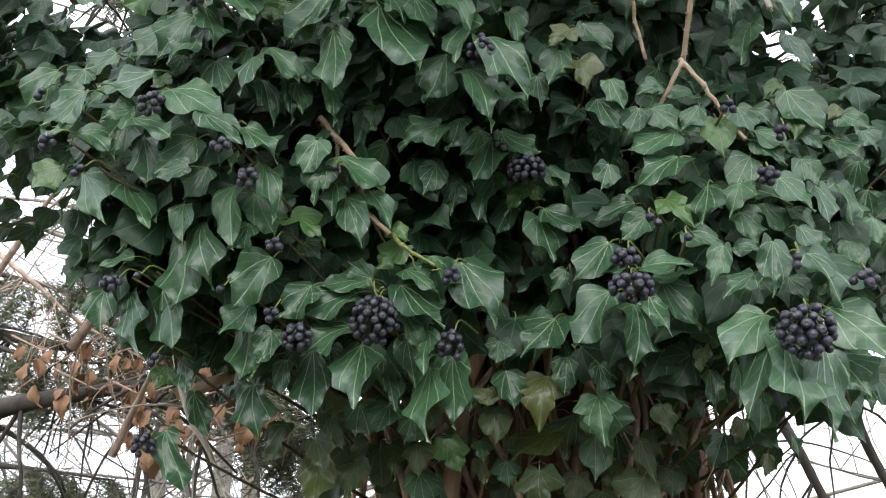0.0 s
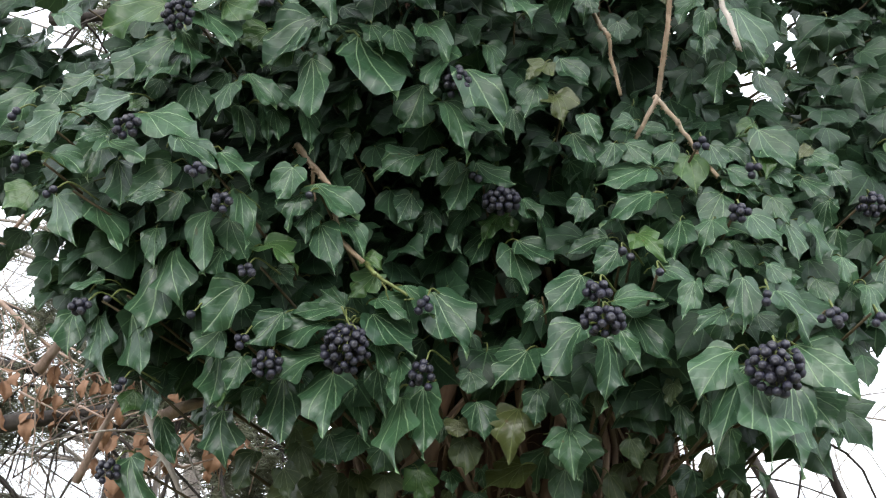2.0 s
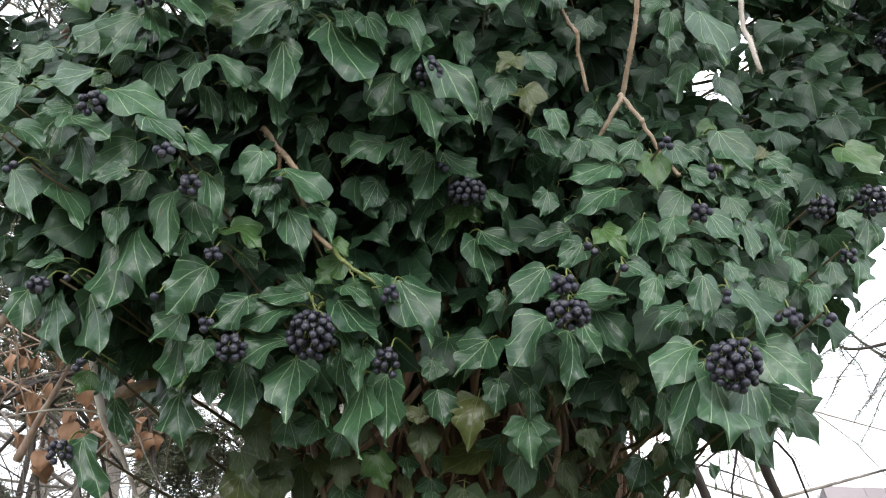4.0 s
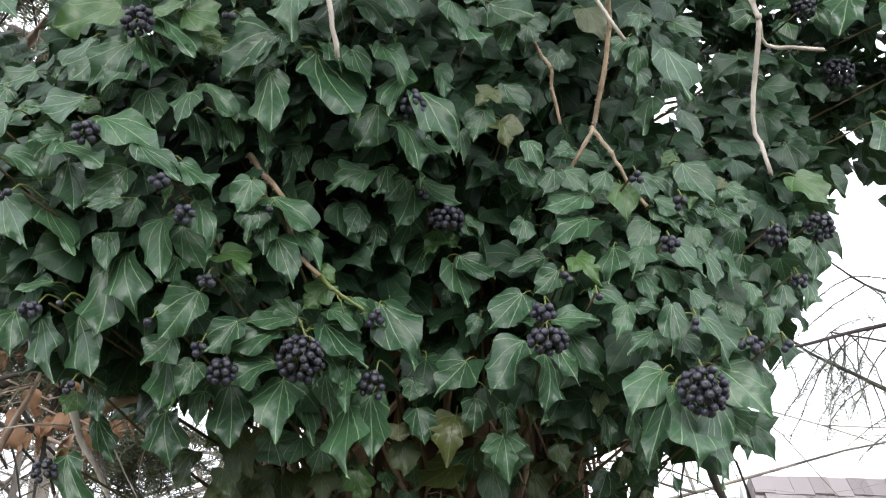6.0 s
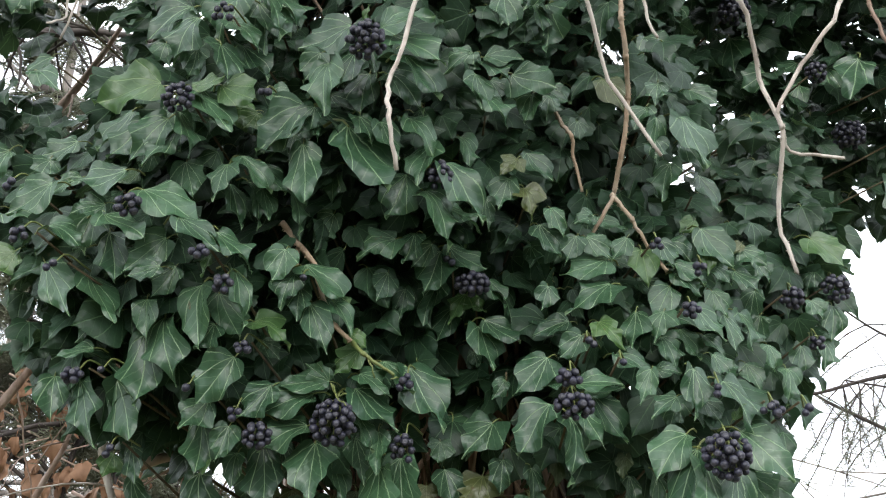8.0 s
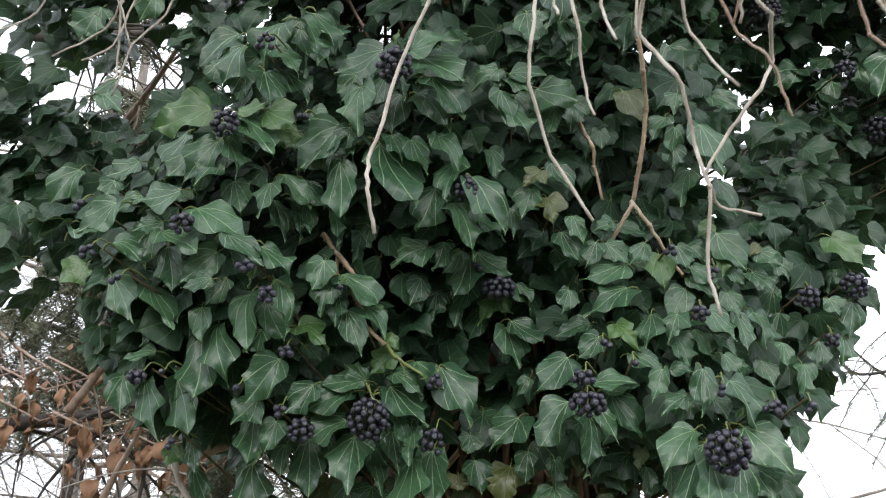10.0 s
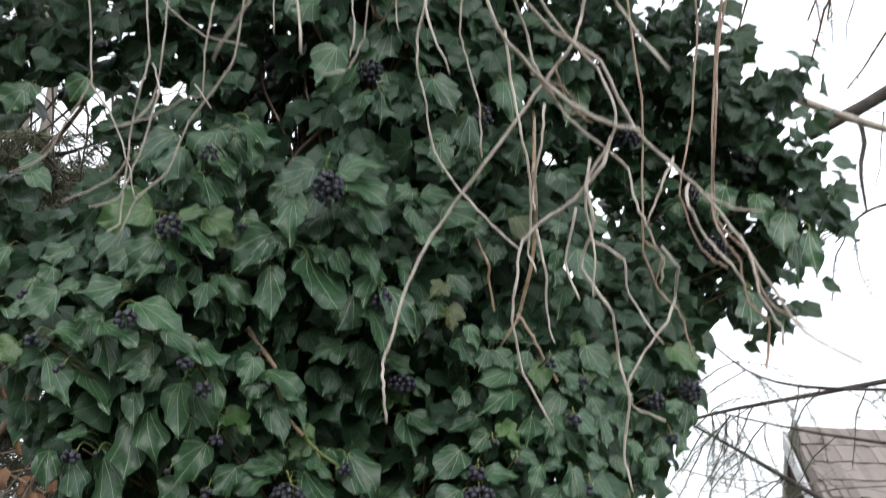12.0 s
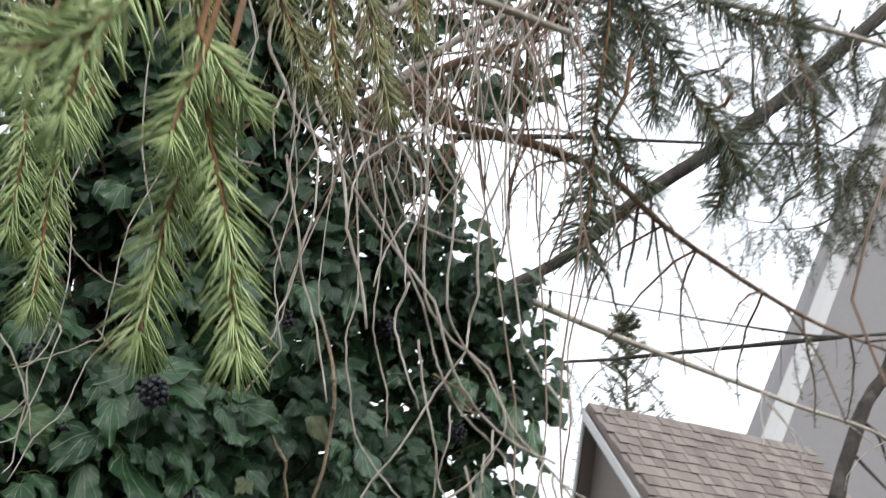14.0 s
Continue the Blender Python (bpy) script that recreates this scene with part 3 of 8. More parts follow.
leaf(s, (-0.137, 0.756, 1.871), (-0.115, 0.748, 1.850), "angled", 0.75, 11)
leaf(s, (-0.173, 0.712, 1.878), (-0.186, 0.701, 1.851), "angled", 1.00, -1)
leaf(s, (-0.156, 0.728, 1.849), (-0.182, 0.707, 1.800), "ovate", 0.81, -28)
s = spray((-0.298, 0.696, 1.822), True)
berry_cluster(s, (-0.298, 0.696, 1.822), 0.0127, 0.70)
leaf(s, (-0.280, 0.753, 1.826), (-0.248, 0.730, 1.765), "ovate", 0.74, 31)
leaf(s, (-0.291, 0.734, 1.888), (-0.316, 0.721, 1.859), "angled", 0.76, -3)
leaf(s, (-0.294, 0.720, 1.853), (-0.331, 0.711, 1.841), "ovate", 0.69, -6)
leaf(s, (-0.319, 0.754, 1.856), (-0.274, 0.743, 1.832), "ovate", 0.75, -18)
leaf(s, (-0.325, 0.760, 1.828), (-0.284, 0.733, 1.758), "ovate", 0.50, 22)
s = spray((-0.270, 0.693, 1.826), True)
berry_cluster(s, (-0.270, 0.693, 1.826), 0.0045, 1.20)
leaf(s, (-0.230, 0.729, 1.886), (-0.204, 0.703, 1.818), "ovate", 0.63, 28)
leaf(s, (-0.250, 0.737, 1.870), (-0.239, 0.709, 1.796), "ovate", 0.61, 19)
s = spray((-0.125, 0.725, 1.776), True)
berry_cluster(s, (-0.125, 0.725, 1.776), 0.0160, 0.85)
leaf(s, (-0.119, 0.738, 1.824), (-0.145, 0.722, 1.790), "angled", 0.70, -10)
leaf(s, (-0.160, 0.748, 1.785), (-0.166, 0.734, 1.750), "angled", 0.75, -2)
leaf(s, (-0.138, 0.796, 1.773), (-0.123, 0.769, 1.707), "ovate", 0.70, 11)
leaf(s, (-0.121, 0.797, 1.775), (-0.105, 0.783, 1.740), "angled", 0.71, -26)
s = spray((0.010, 0.749, 1.771), True)
berry_cluster(s, (0.010, 0.749, 1.771), 0.0131, 1.40)
leaf(s, (-0.045, 0.798, 1.783), (-0.029, 0.778, 1.735), "angled", 0.59, -14)
leaf(s, (-0.017, 0.767, 1.789), (-0.013, 0.748, 1.745), "angled", 0.55, 19)
leaf(s, (-0.018, 0.775, 1.756), (-0.005, 0.745, 1.687), "ovate", 0.80, 36)
leaf(s, (0.006, 0.783, 1.764), (0.013, 0.756, 1.700), "angled", 0.60, 26)
s = spray((0.281, 0.742, 1.912), True)
berry_cluster(s, (0.281, 0.742, 1.912), 0.0111, 0.80)
leaf(s, (0.261, 0.787, 1.919), (0.250, 0.774, 1.885), "lobed", 0.74, 7)
leaf(s, (0.280, 0.813, 1.906), (0.298, 0.799, 1.872), "angled", 0.73, -4)
leaf(s, (0.307, 0.781, 1.876), (0.321, 0.770, 1.850), "angled", 0.74, -5)
leaf(s, (0.260, 0.800, 1.896), (0.275, 0.785, 1.860), "angled", 0.75, 3)
s = spray((0.252, 0.763, 1.982), True)
berry_cluster(s, (0.252, 0.763, 1.982), 0.0084, 1.20)
leaf(s, (0.228, 0.811, 2.004), (0.211, 0.800, 1.974), "ovate", 0.73, -14)
leaf(s, (0.206, 0.801, 1.976), (0.157, 0.787, 1.953), "angled", 0.79, -6)
leaf(s, (0.243, 0.817, 1.993), (0.249, 0.802, 1.949), "ovate", 0.79, 12, "fresh")
s = spray((0.299, 0.788, 1.965), True)
berry_cluster(s, (0.299, 0.788, 1.965), 0.0086, 1.35)
leaf(s, (0.262, 0.817, 2.001), (0.276, 0.806, 1.970), "angled", 0.80, 1)
leaf(s, (0.276, 0.847, 2.011), (0.299, 0.838, 1.988), "ovate", 1.02, 13)
leaf(s, (0.308, 0.833, 2.021), (0.337, 0.815, 1.974), "ovate", 0.86, 15)
leaf(s, (0.310, 0.825, 1.995), (0.312, 0.815, 1.966), "ovate", 0.64, -23, "fresh")
leaf(s, (0.278, 0.820, 1.978), (0.307, 0.809, 1.953), "angled", 0.74, 4)
leaf(s, (0.320, 0.836, 1.981), (0.338, 0.827, 1.960), "angled", 0.93, 13)
leaf(s, (0.278, 0.818, 1.967), (0.304, 0.807, 1.942), "angled", 0.79, 16)
leaf(s, (0.272, 0.814, 1.953), (0.253, 0.798, 1.912), "ovate", 0.80, -19)
leaf(s, (0.266, 0.830, 1.927), (0.308, 0.819, 1.908), "ovate", 0.76, 8)
leaf(s, (0.294, 0.801, 1.926), (0.323, 0.786, 1.892), "angled", 0.77, -6)
leaf(s, (0.317, 0.826, 1.951), (0.330, 0.815, 1.922), "angled", 0.74, 16)
leaf(s, (0.329, 0.829, 1.928), (0.335, 0.810, 1.879), "angled", 0.50, -20)
s = spray((0.298, 0.705, 1.830), True)
berry_cluster(s, (0.298, 0.705, 1.830), 0.0069, 1.60)
leaf(s, (0.266, 0.744, 1.830), (0.241, 0.732, 1.806), "lobed", 0.73, 7)
leaf(s, (0.281, 0.744, 1.855), (0.279, 0.723, 1.806), "angled", 0.53, -12)
leaf(s, (0.273, 0.771, 1.828), (0.259, 0.757, 1.796), "angled", 0.72, 11)
leaf(s, (0.307, 0.741, 1.844), (0.332, 0.719, 1.798), "angled", 0.79, -19)
leaf(s, (0.294, 0.763, 1.829), (0.308, 0.753, 1.807), "angled", 0.94, 4)
leaf(s, (0.273, 0.735, 1.795), (0.241, 0.712, 1.750), "ovate", 0.75, 13)
s = spray((0.183, 0.737, 1.877), True)
berry_cluster(s, (0.183, 0.737, 1.877), 0.0077, 0.50)
s = spray((0.214, 0.723, 1.854), True)
berry_cluster(s, (0.214, 0.723, 1.854), 0.0070, 1.00)
leaf(s, (0.244, 0.755, 1.855), (0.232, 0.740, 1.820), "angled", 0.50, 3)
leaf(s, (0.253, 0.783, 1.860), (0.277, 0.779, 1.858), "ovate", 0.81, 21)
s = spray((0.190, 0.761, 1.877), True)
berry_cluster(s, (0.190, 0.761, 1.877), 0.0044, 1.00)
leaf(s, (0.208, 0.787, 1.946), (0.162, 0.770, 1.911), "lobed", 0.74, 3)
leaf(s, (0.168, 0.811, 1.911), (0.130, 0.801, 1.894), "ovate", 0.71, -16)
leaf(s, (0.179, 0.781, 1.891), (0.156, 0.769, 1.864), "angled", 0.74, -10)
leaf(s, (0.196, 0.778, 1.905), (0.223, 0.765, 1.875), "lobed", 0.70, 13, "fresh")
leaf(s, (0.233, 0.782, 1.918), (0.228, 0.766, 1.876), "ovate", 0.75, 22)
leaf(s, (0.146, 0.784, 1.868), (0.113, 0.765, 1.826), "angled", 0.79, 1)
leaf(s, (0.175, 0.763, 1.841), (0.218, 0.756, 1.842), "ovate", 0.79, 14)
leaf(s, (0.164, 0.772, 1.845), (0.138, 0.765, 1.833), "ovate", 0.75, 4)
leaf(s, (0.212, 0.772, 1.872), (0.246, 0.761, 1.853), "ovate", 0.73, 9)
leaf(s, (0.184, 0.791, 1.837), (0.222, 0.785, 1.841), "ovate", 0.81, 5)
leaf(s, (0.191, 0.797, 1.833), (0.223, 0.776, 1.785), "angled", 0.62, 6)
s = spray((-0.325, 0.818, 1.678), True)
berry_cluster(s, (-0.325, 0.818, 1.678), 0.0153, 0.90)
leaf(s, (-0.315, 0.846, 1.694), (-0.277, 0.821, 1.633), "ovate", 0.50, 24)
leaf(s, (-0.297, 0.860, 1.735), (-0.266, 0.842, 1.689), "ovate", 0.50, -12)
s = spray((-0.185, 0.694, 1.813), True)
berry_cluster(s, (-0.185, 0.694, 1.813), 0.0063, 1.20)
leaf(s, (-0.181, 0.740, 1.810), (-0.202, 0.726, 1.778), "ovate", 1.12, -12)
s = spray((-0.174, 0.648, 1.932), True)
berry_cluster(s, (-0.174, 0.648, 1.932), 0.0106, 0.80)
leaf(s, (-0.204, 0.666, 1.970), (-0.155, 0.651, 1.932), "angled", 0.50, -8)
leaf(s, (-0.171, 0.685, 1.966), (-0.128, 0.667, 1.919), "angled", 0.58, -16)
leaf(s, (-0.179, 0.688, 1.941), (-0.180, 0.679, 1.915), "narrow", 0.63, 1, "fresh")
leaf(s, (-0.220, 0.677, 1.925), (-0.250, 0.669, 1.913), "angled", 0.74, -18)
leaf(s, (-0.217, 0.706, 1.933), (-0.231, 0.692, 1.898), "ovate", 0.74, -20)
s = spray((-0.087, 0.693, 1.920), True)
berry_cluster(s, (-0.087, 0.693, 1.920), 0.0063, 0.70)
leaf(s, (-0.093, 0.724, 1.940), (-0.043, 0.707, 1.899), "angled", 0.71, -9)
leaf(s, (-0.110, 0.709, 1.953), (-0.117, 0.695, 1.915), "angled", 0.77, -4)
leaf(s, (-0.100, 0.715, 1.930), (-0.109, 0.701, 1.894), "angled", 0.76, 4)
leaf(s, (-0.095, 0.723, 1.918), (-0.094, 0.710, 1.884), "angled", 0.74, 11)
leaf(s, (-0.085, 0.724, 1.903), (-0.059, 0.703, 1.850), "angled", 0.50, 16)
leaf(s, (-0.065, 0.735, 1.910), (-0.040, 0.721, 1.874), "ovate", 0.68, -15)
s = spray((0.009, 0.751, 1.833), True)
berry_cluster(s, (0.009, 0.751, 1.833), 0.0097, 1.30)
leaf(s, (-0.040, 0.756, 1.866), (-0.060, 0.743, 1.836), "lobed", 0.73, -23, "fresh")
leaf(s, (-0.050, 0.746, 1.879), (-0.030, 0.741, 1.867), "ovate", 1.00, 10, "fresh")
leaf(s, (-0.038, 0.760, 1.842), (-0.003, 0.749, 1.820), "lobed", 0.72, -7)
leaf(s, (-0.017, 0.773, 1.856), (0.016, 0.759, 1.822), "angled", 0.73, -16)
leaf(s, (0.007, 0.789, 1.852), (0.048, 0.763, 1.789), "angled", 0.64, -5)
s = spray((-0.269, 0.730, 1.755), True)
berry_cluster(s, (-0.269, 0.730, 1.755), 0.0047, 1.50)
leaf(s, (-0.270, 0.785, 1.765), (-0.255, 0.770, 1.727), "ovate", 0.60, 13)
leaf(s, (-0.290, 0.790, 1.757), (-0.295, 0.780, 1.732), "ovate", 1.04, -29, "fresh")
s = spray((-0.144, 0.710, 1.794), True)
berry_cluster(s, (-0.144, 0.710, 1.794), 0.0092, 1.00)
s = spray((0.344, 0.707, 1.815), True)
berry_cluster(s, (0.344, 0.707, 1.815), 0.0120, 0.80)
leaf(s, (0.319, 0.731, 1.799), (0.361, 0.707, 1.757), "ovate", 0.81, 7)
leaf(s, (0.314, 0.732, 1.809), (0.326, 0.729, 1.823), "narrow", 0.75, 2, "fresh")
s = spray((-0.040, 0.680, 2.163), True)
berry_cluster(s, (-0.040, 0.680, 2.163), 0.0220, 1.00)
leaf(s, (-0.064, 0.715, 2.197), (-0.116, 0.702, 2.167), "angled", 0.77, -13)
leaf(s, (-0.034, 0.718, 2.197), (0.022, 0.711, 2.212), "ovate", 0.83, 12)
leaf(s, (-0.021, 0.724, 2.194), (0.037, 0.707, 2.147), "angled", 0.73, 4)
leaf(s, (-0.007, 0.711, 2.161), (0.035, 0.692, 2.102), "angled", 0.65, -8)
leaf(s, (-0.048, 0.714, 2.193), (-0.048, 0.710, 2.222), "narrow", 0.70, -30, "fresh")
leaf(s, (-0.027, 0.739, 2.156), (0.016, 0.723, 2.108), "angled", 0.75, 8)
leaf(s, (-0.084, 0.714, 2.155), (-0.083, 0.695, 2.091), "angled", 0.65, 29)
leaf(s, (-0.057, 0.710, 2.165), (-0.069, 0.696, 2.118), "angled", 0.70, 8)
leaf(s, (-0.047, 0.743, 2.159), (-0.051, 0.725, 2.100), "ovate", 0.68, 15)
leaf(s, (-0.043, 0.709, 2.171), (-0.032, 0.696, 2.128), "narrow", 0.50, -19)
s = spray((-0.221, 0.668, 2.095), True)
berry_cluster(s, (-0.221, 0.668, 2.095), 0.0172, 1.00)
leaf(s, (-0.241, 0.698, 2.085), (-0.268, 0.678, 2.031), "ovate", 0.70, -27)
leaf(s, (-0.251, 0.725, 2.119), (-0.224, 0.704, 2.050), "ovate", 0.56, 38)
leaf(s, (-0.212, 0.700, 2.116), (-0.175, 0.685, 2.070), "angled", 0.67, -13)
leaf(s, (-0.253, 0.700, 2.122), (-0.316, 0.686, 2.097), "ovate", 0.92, -23, "fresh")
leaf(s, (-0.218, 0.693, 2.119), (-0.183, 0.688, 2.127), "ovate", 0.74, 14, "fresh")
leaf(s, (-0.189, 0.696, 2.122), (-0.146, 0.686, 2.098), "ovate", 0.95, 23, "fresh")
leaf(s, (-0.211, 0.693, 2.109), (-0.166, 0.676, 2.060), "angled", 0.74, -18)
leaf(s, (-0.226, 0.694, 2.094), (-0.204, 0.674, 2.032), "angled", 0.55, -44)
leaf(s, (-0.230, 0.696, 2.076), (-0.253, 0.679, 2.026), "ovate", 0.73, -18)
leaf(s, (-0.246, 0.724, 2.106), (-0.252, 0.713, 2.071), "ovate", 0.72, -16)
leaf(s, (-0.265, 0.695, 2.081), (-0.288, 0.678, 2.033), "ovate", 0.67, -1)
s = spray((-0.137, 0.676, 2.103), True)
berry_cluster(s, (-0.137, 0.676, 2.103), 0.0079, 1.00)
leaf(s, (-0.166, 0.742, 2.114), (-0.193, 0.734, 2.097), "angled", 1.12, -27, "fresh")
leaf(s, (-0.107, 0.724, 2.110), (-0.148, 0.702, 2.053), "ovate", 0.73, -18)
leaf(s, (-0.106, 0.723, 2.069), (-0.092, 0.699, 1.996), "ovate", 0.60, 12)
leaf(s, (-0.100, 0.725, 2.103), (-0.089, 0.713, 2.064), "narrow", 0.50, -21)
leaf(s, (-0.107, 0.720, 2.106), (-0.141, 0.702, 2.054), "ovate", 0.81, -4)
leaf(s, (-0.152, 0.741, 2.135), (-0.126, 0.737, 2.130), "ovate", 1.18, 35)
leaf(s, (-0.161, 0.735, 2.107), (-0.173, 0.728, 2.088), "angled", 1.21, -22, "fresh")
leaf(s, (-0.096, 0.717, 2.107), (-0.108, 0.706, 2.073), "angled", 0.71, -13)
s = spray((0.482, 0.947, 1.988), True)
berry_cluster(s, (0.482, 0.947, 1.988), 0.0183, 1.00)
leaf(s, (0.459, 0.961, 2.053), (0.494, 0.946, 2.009), "angled", 0.84, 9, "fresh")
leaf(s, (0.480, 0.962, 1.970), (0.473, 0.948, 1.925), "ovate", 0.72, -10)
leaf(s, (0.447, 0.930, 1.968), (0.457, 0.923, 1.946), "angled", 1.08, 12)
leaf(s, (0.476, 1.008, 2.023), (0.461, 0.999, 1.990), "angled", 0.74, 19)
leaf(s, (0.467, 0.961, 1.928), (0.465, 0.949, 1.891), "angled", 0.80, -18)
s = spray((0.415, 0.888, 1.961), True)
berry_cluster(s, (0.415, 0.888, 1.961), 0.0145, 1.00)
leaf(s, (0.362, 0.884, 2.022), (0.350, 0.878, 2.007), "ovate", 0.87, -22, "old")
leaf(s, (0.353, 0.882, 1.990), (0.378, 0.869, 1.958), "angled", 0.76, 9)
leaf(s, (0.362, 0.883, 2.016), (0.386, 0.874, 1.993), "ovate", 0.95, 11)
leaf(s, (0.381, 0.912, 1.973), (0.369, 0.898, 1.933), "angled", 0.64, 22)
leaf(s, (0.392, 0.939, 1.951), (0.379, 0.925, 1.911), "ovate", 0.74, 18)
s = spray((0.439, 0.888, 1.912), True)
berry_cluster(s, (0.439, 0.888, 1.912), 0.0105, 1.00)
leaf(s, (0.381, 0.867, 1.903), (0.383, 0.855, 1.872), "angled", 0.74, -16)
leaf(s, (0.437, 0.946, 1.918), (0.429, 0.934, 1.882), "angled", 0.76, -19)
leaf(s, (0.409, 0.905, 1.885), (0.407, 0.891, 1.844), "angled", 0.74, -22)
s = spray((0.385, 0.745, 1.820), True)
berry_cluster(s, (0.385, 0.745, 1.820), 0.0078, 1.00)
s = spray((0.415, 1.114, 2.446), True)
berry_cluster(s, (0.415, 1.114, 2.446), 0.0248, 1.00)
leaf(s, (0.422, 1.183, 2.437), (0.426, 1.169, 2.370), "ovate", 0.86, 32)
s = spray((0.523, 1.102, 2.340), True)
berry_cluster(s, (0.523, 1.102, 2.340), 0.0173, 1.00)
leaf(s, (0.518, 1.170, 2.355), (0.502, 1.156, 2.291), "ovate", 0.61, -7)
leaf(s, (0.554, 1.157, 2.376), (0.577, 1.145, 2.322), "ovate", 0.80, 27)
leaf(s, (0.588, 1.112, 2.371), (0.557, 1.080, 2.285), "ovate", 0.66, -13)
s = spray((-0.191, 0.682, 2.196), True)
berry_cluster(s, (-0.191, 0.682, 2.196), 0.0133, 1.00)
leaf(s, (-0.238, 0.736, 2.220), (-0.255, 0.718, 2.157), "ovate", 0.75, 4)
leaf(s, (-0.198, 0.706, 2.173), (-0.182, 0.690, 2.118), "angled", 0.80, -39)
leaf(s, (-0.196, 0.727, 2.212), (-0.160, 0.714, 2.168), "lobed", 0.72, -13)
leaf(s, (-0.190, 0.746, 2.190), (-0.152, 0.732, 2.144), "angled", 0.68, -9)
leaf(s, (-0.172, 0.729, 2.247), (-0.137, 0.721, 2.192), "angled", 0.65, -31)
s = spray((-0.022, 0.875, 2.415), True)
berry_cluster(s, (-0.022, 0.875, 2.415), 0.0206, 1.10)
leaf(s, (-0.035, 0.908, 2.456), (-0.086, 0.890, 2.372), "angled", 0.74, 6)
leaf(s, (-0.001, 0.908, 2.430), (0.042, 0.893, 2.368), "angled", 0.74, 1)
leaf(s, (0.002, 0.858, 2.376), (0.003, 0.843, 2.308), "angled", 0.53, -19)
leaf(s, (-0.067, 0.828, 2.422), (-0.090, 0.801, 2.353), "angled", 0.70, 6)
s = spray((0.575, 1.142, 2.263), True)
berry_cluster(s, (0.575, 1.142, 2.263), 0.0251, 0.90)
s = spray((0.149, 0.827, 2.335), True)
berry_cluster(s, (0.149, 0.827, 2.335), 0.0155, 1.60)
leaf(s, (0.098, 0.847, 2.312), (0.086, 0.835, 2.266), "angled", 0.82, -19)
leaf(s, (0.124, 0.845, 2.303), (0.134, 0.831, 2.249), "angled", 0.71, -34)
leaf(s, (0.141, 0.853, 2.302), (0.141, 0.837, 2.231), "angled", 0.73, 38)
leaf(s, (0.126, 0.788, 2.318), (0.114, 0.775, 2.252), "angled", 0.70, -44)
leaf(s, (0.177, 0.847, 2.401), (0.196, 0.822, 2.320), "angled", 0.60, 4)
s = spray((-0.282, 0.732, 2.108), False)
leaf(s, (-0.297, 0.735, 2.110), (-0.318, 0.716, 2.054), "ovate", 0.79, 1)
leaf(s, (-0.265, 0.726, 2.058), (-0.273, 0.716, 2.030), "angled", 0.70, -28)
leaf(s, (-0.284, 0.735, 2.156), (-0.311, 0.730, 2.146), "ovate", 0.82, -26)
s = spray((-0.176, 0.728, 2.042), False)
leaf(s, (-0.197, 0.731, 2.062), (-0.216, 0.722, 2.041), "angled", 1.34, -5)
leaf(s, (-0.225, 0.721, 2.046), (-0.208, 0.707, 2.004), "angled", 0.72, 18)
leaf(s, (-0.174, 0.700, 2.037), (-0.181, 0.685, 1.994), "lobed", 0.81, 17)
leaf(s, (-0.165, 0.712, 2.049), (-0.126, 0.697, 2.004), "angled", 0.50, -5)
leaf(s, (-0.182, 0.733, 2.026), (-0.158, 0.717, 1.977), "ovate", 0.50, -17)
leaf(s, (-0.165, 0.742, 2.034), (-0.142, 0.725, 1.982), "angled", 0.50, -30)
leaf(s, (-0.152, 0.741, 2.056), (-0.122, 0.727, 2.014), "ovate", 0.68, -33)
leaf(s, (-0.149, 0.740, 2.026), (-0.135, 0.727, 1.987), "angled", 0.59, -27)
s = spray((-0.459, 0.789, 2.085), False)
leaf(s, (-0.459, 0.789, 2.085), (-0.483, 0.772, 2.033), "ovate", 0.72, -21)
s = spray((-0.398, 0.754, 2.039), False)
leaf(s, (-0.403, 0.757, 2.039), (-0.410, 0.742, 1.995), "narrow", 0.75, -17)
leaf(s, (-0.427, 0.746, 1.995), (-0.371, 0.739, 1.982), "ovate", 0.63, -5)
leaf(s, (-0.364, 0.758, 2.083), (-0.400, 0.749, 2.061), "ovate", 0.82, -18)
s = spray((-0.307, 0.717, 2.017), False)
leaf(s, (-0.336, 0.724, 2.030), (-0.362, 0.714, 2.008), "ovate", 0.69, -23)
leaf(s, (-0.309, 0.708, 1.987), (-0.315, 0.691, 1.940), "angled", 0.75, -14)
leaf(s, (-0.275, 0.720, 2.035), (-0.292, 0.714, 2.021), "ovate", 1.35, -11, "fresh")
s = spray((-0.068, 0.744, 2.100), False)
leaf(s, (-0.062, 0.725, 2.092), (-0.013, 0.697, 2.006), "ovate", 0.71, -20)
leaf(s, (-0.123, 0.749, 2.090), (-0.125, 0.741, 2.065), "angled", 0.74, 11)
leaf(s, (-0.050, 0.725, 2.104), (-0.033, 0.713, 2.064), "angled", 0.70, -11)
leaf(s, (-0.030, 0.730, 2.096), (-0.004, 0.716, 2.053), "angled", 0.67, -17)
leaf(s, (-0.081, 0.775, 2.059), (-0.081, 0.762, 2.019), "ovate", 0.73, 16)
leaf(s, (-0.089, 0.749, 2.137), (-0.059, 0.740, 2.113), "ovate", 0.81, 16)
leaf(s, (-0.094, 0.746, 2.113), (-0.037, 0.730, 2.070), "angled", 0.82, -1)
leaf(s, (-0.011, 0.752, 2.112), (0.017, 0.741, 2.081), "ovate", 0.65, 7)
s = spray((0.073, 0.783, 2.130), False)
leaf(s, (0.047, 0.798, 2.110), (0.063, 0.784, 2.066), "angled", 0.70, -21)
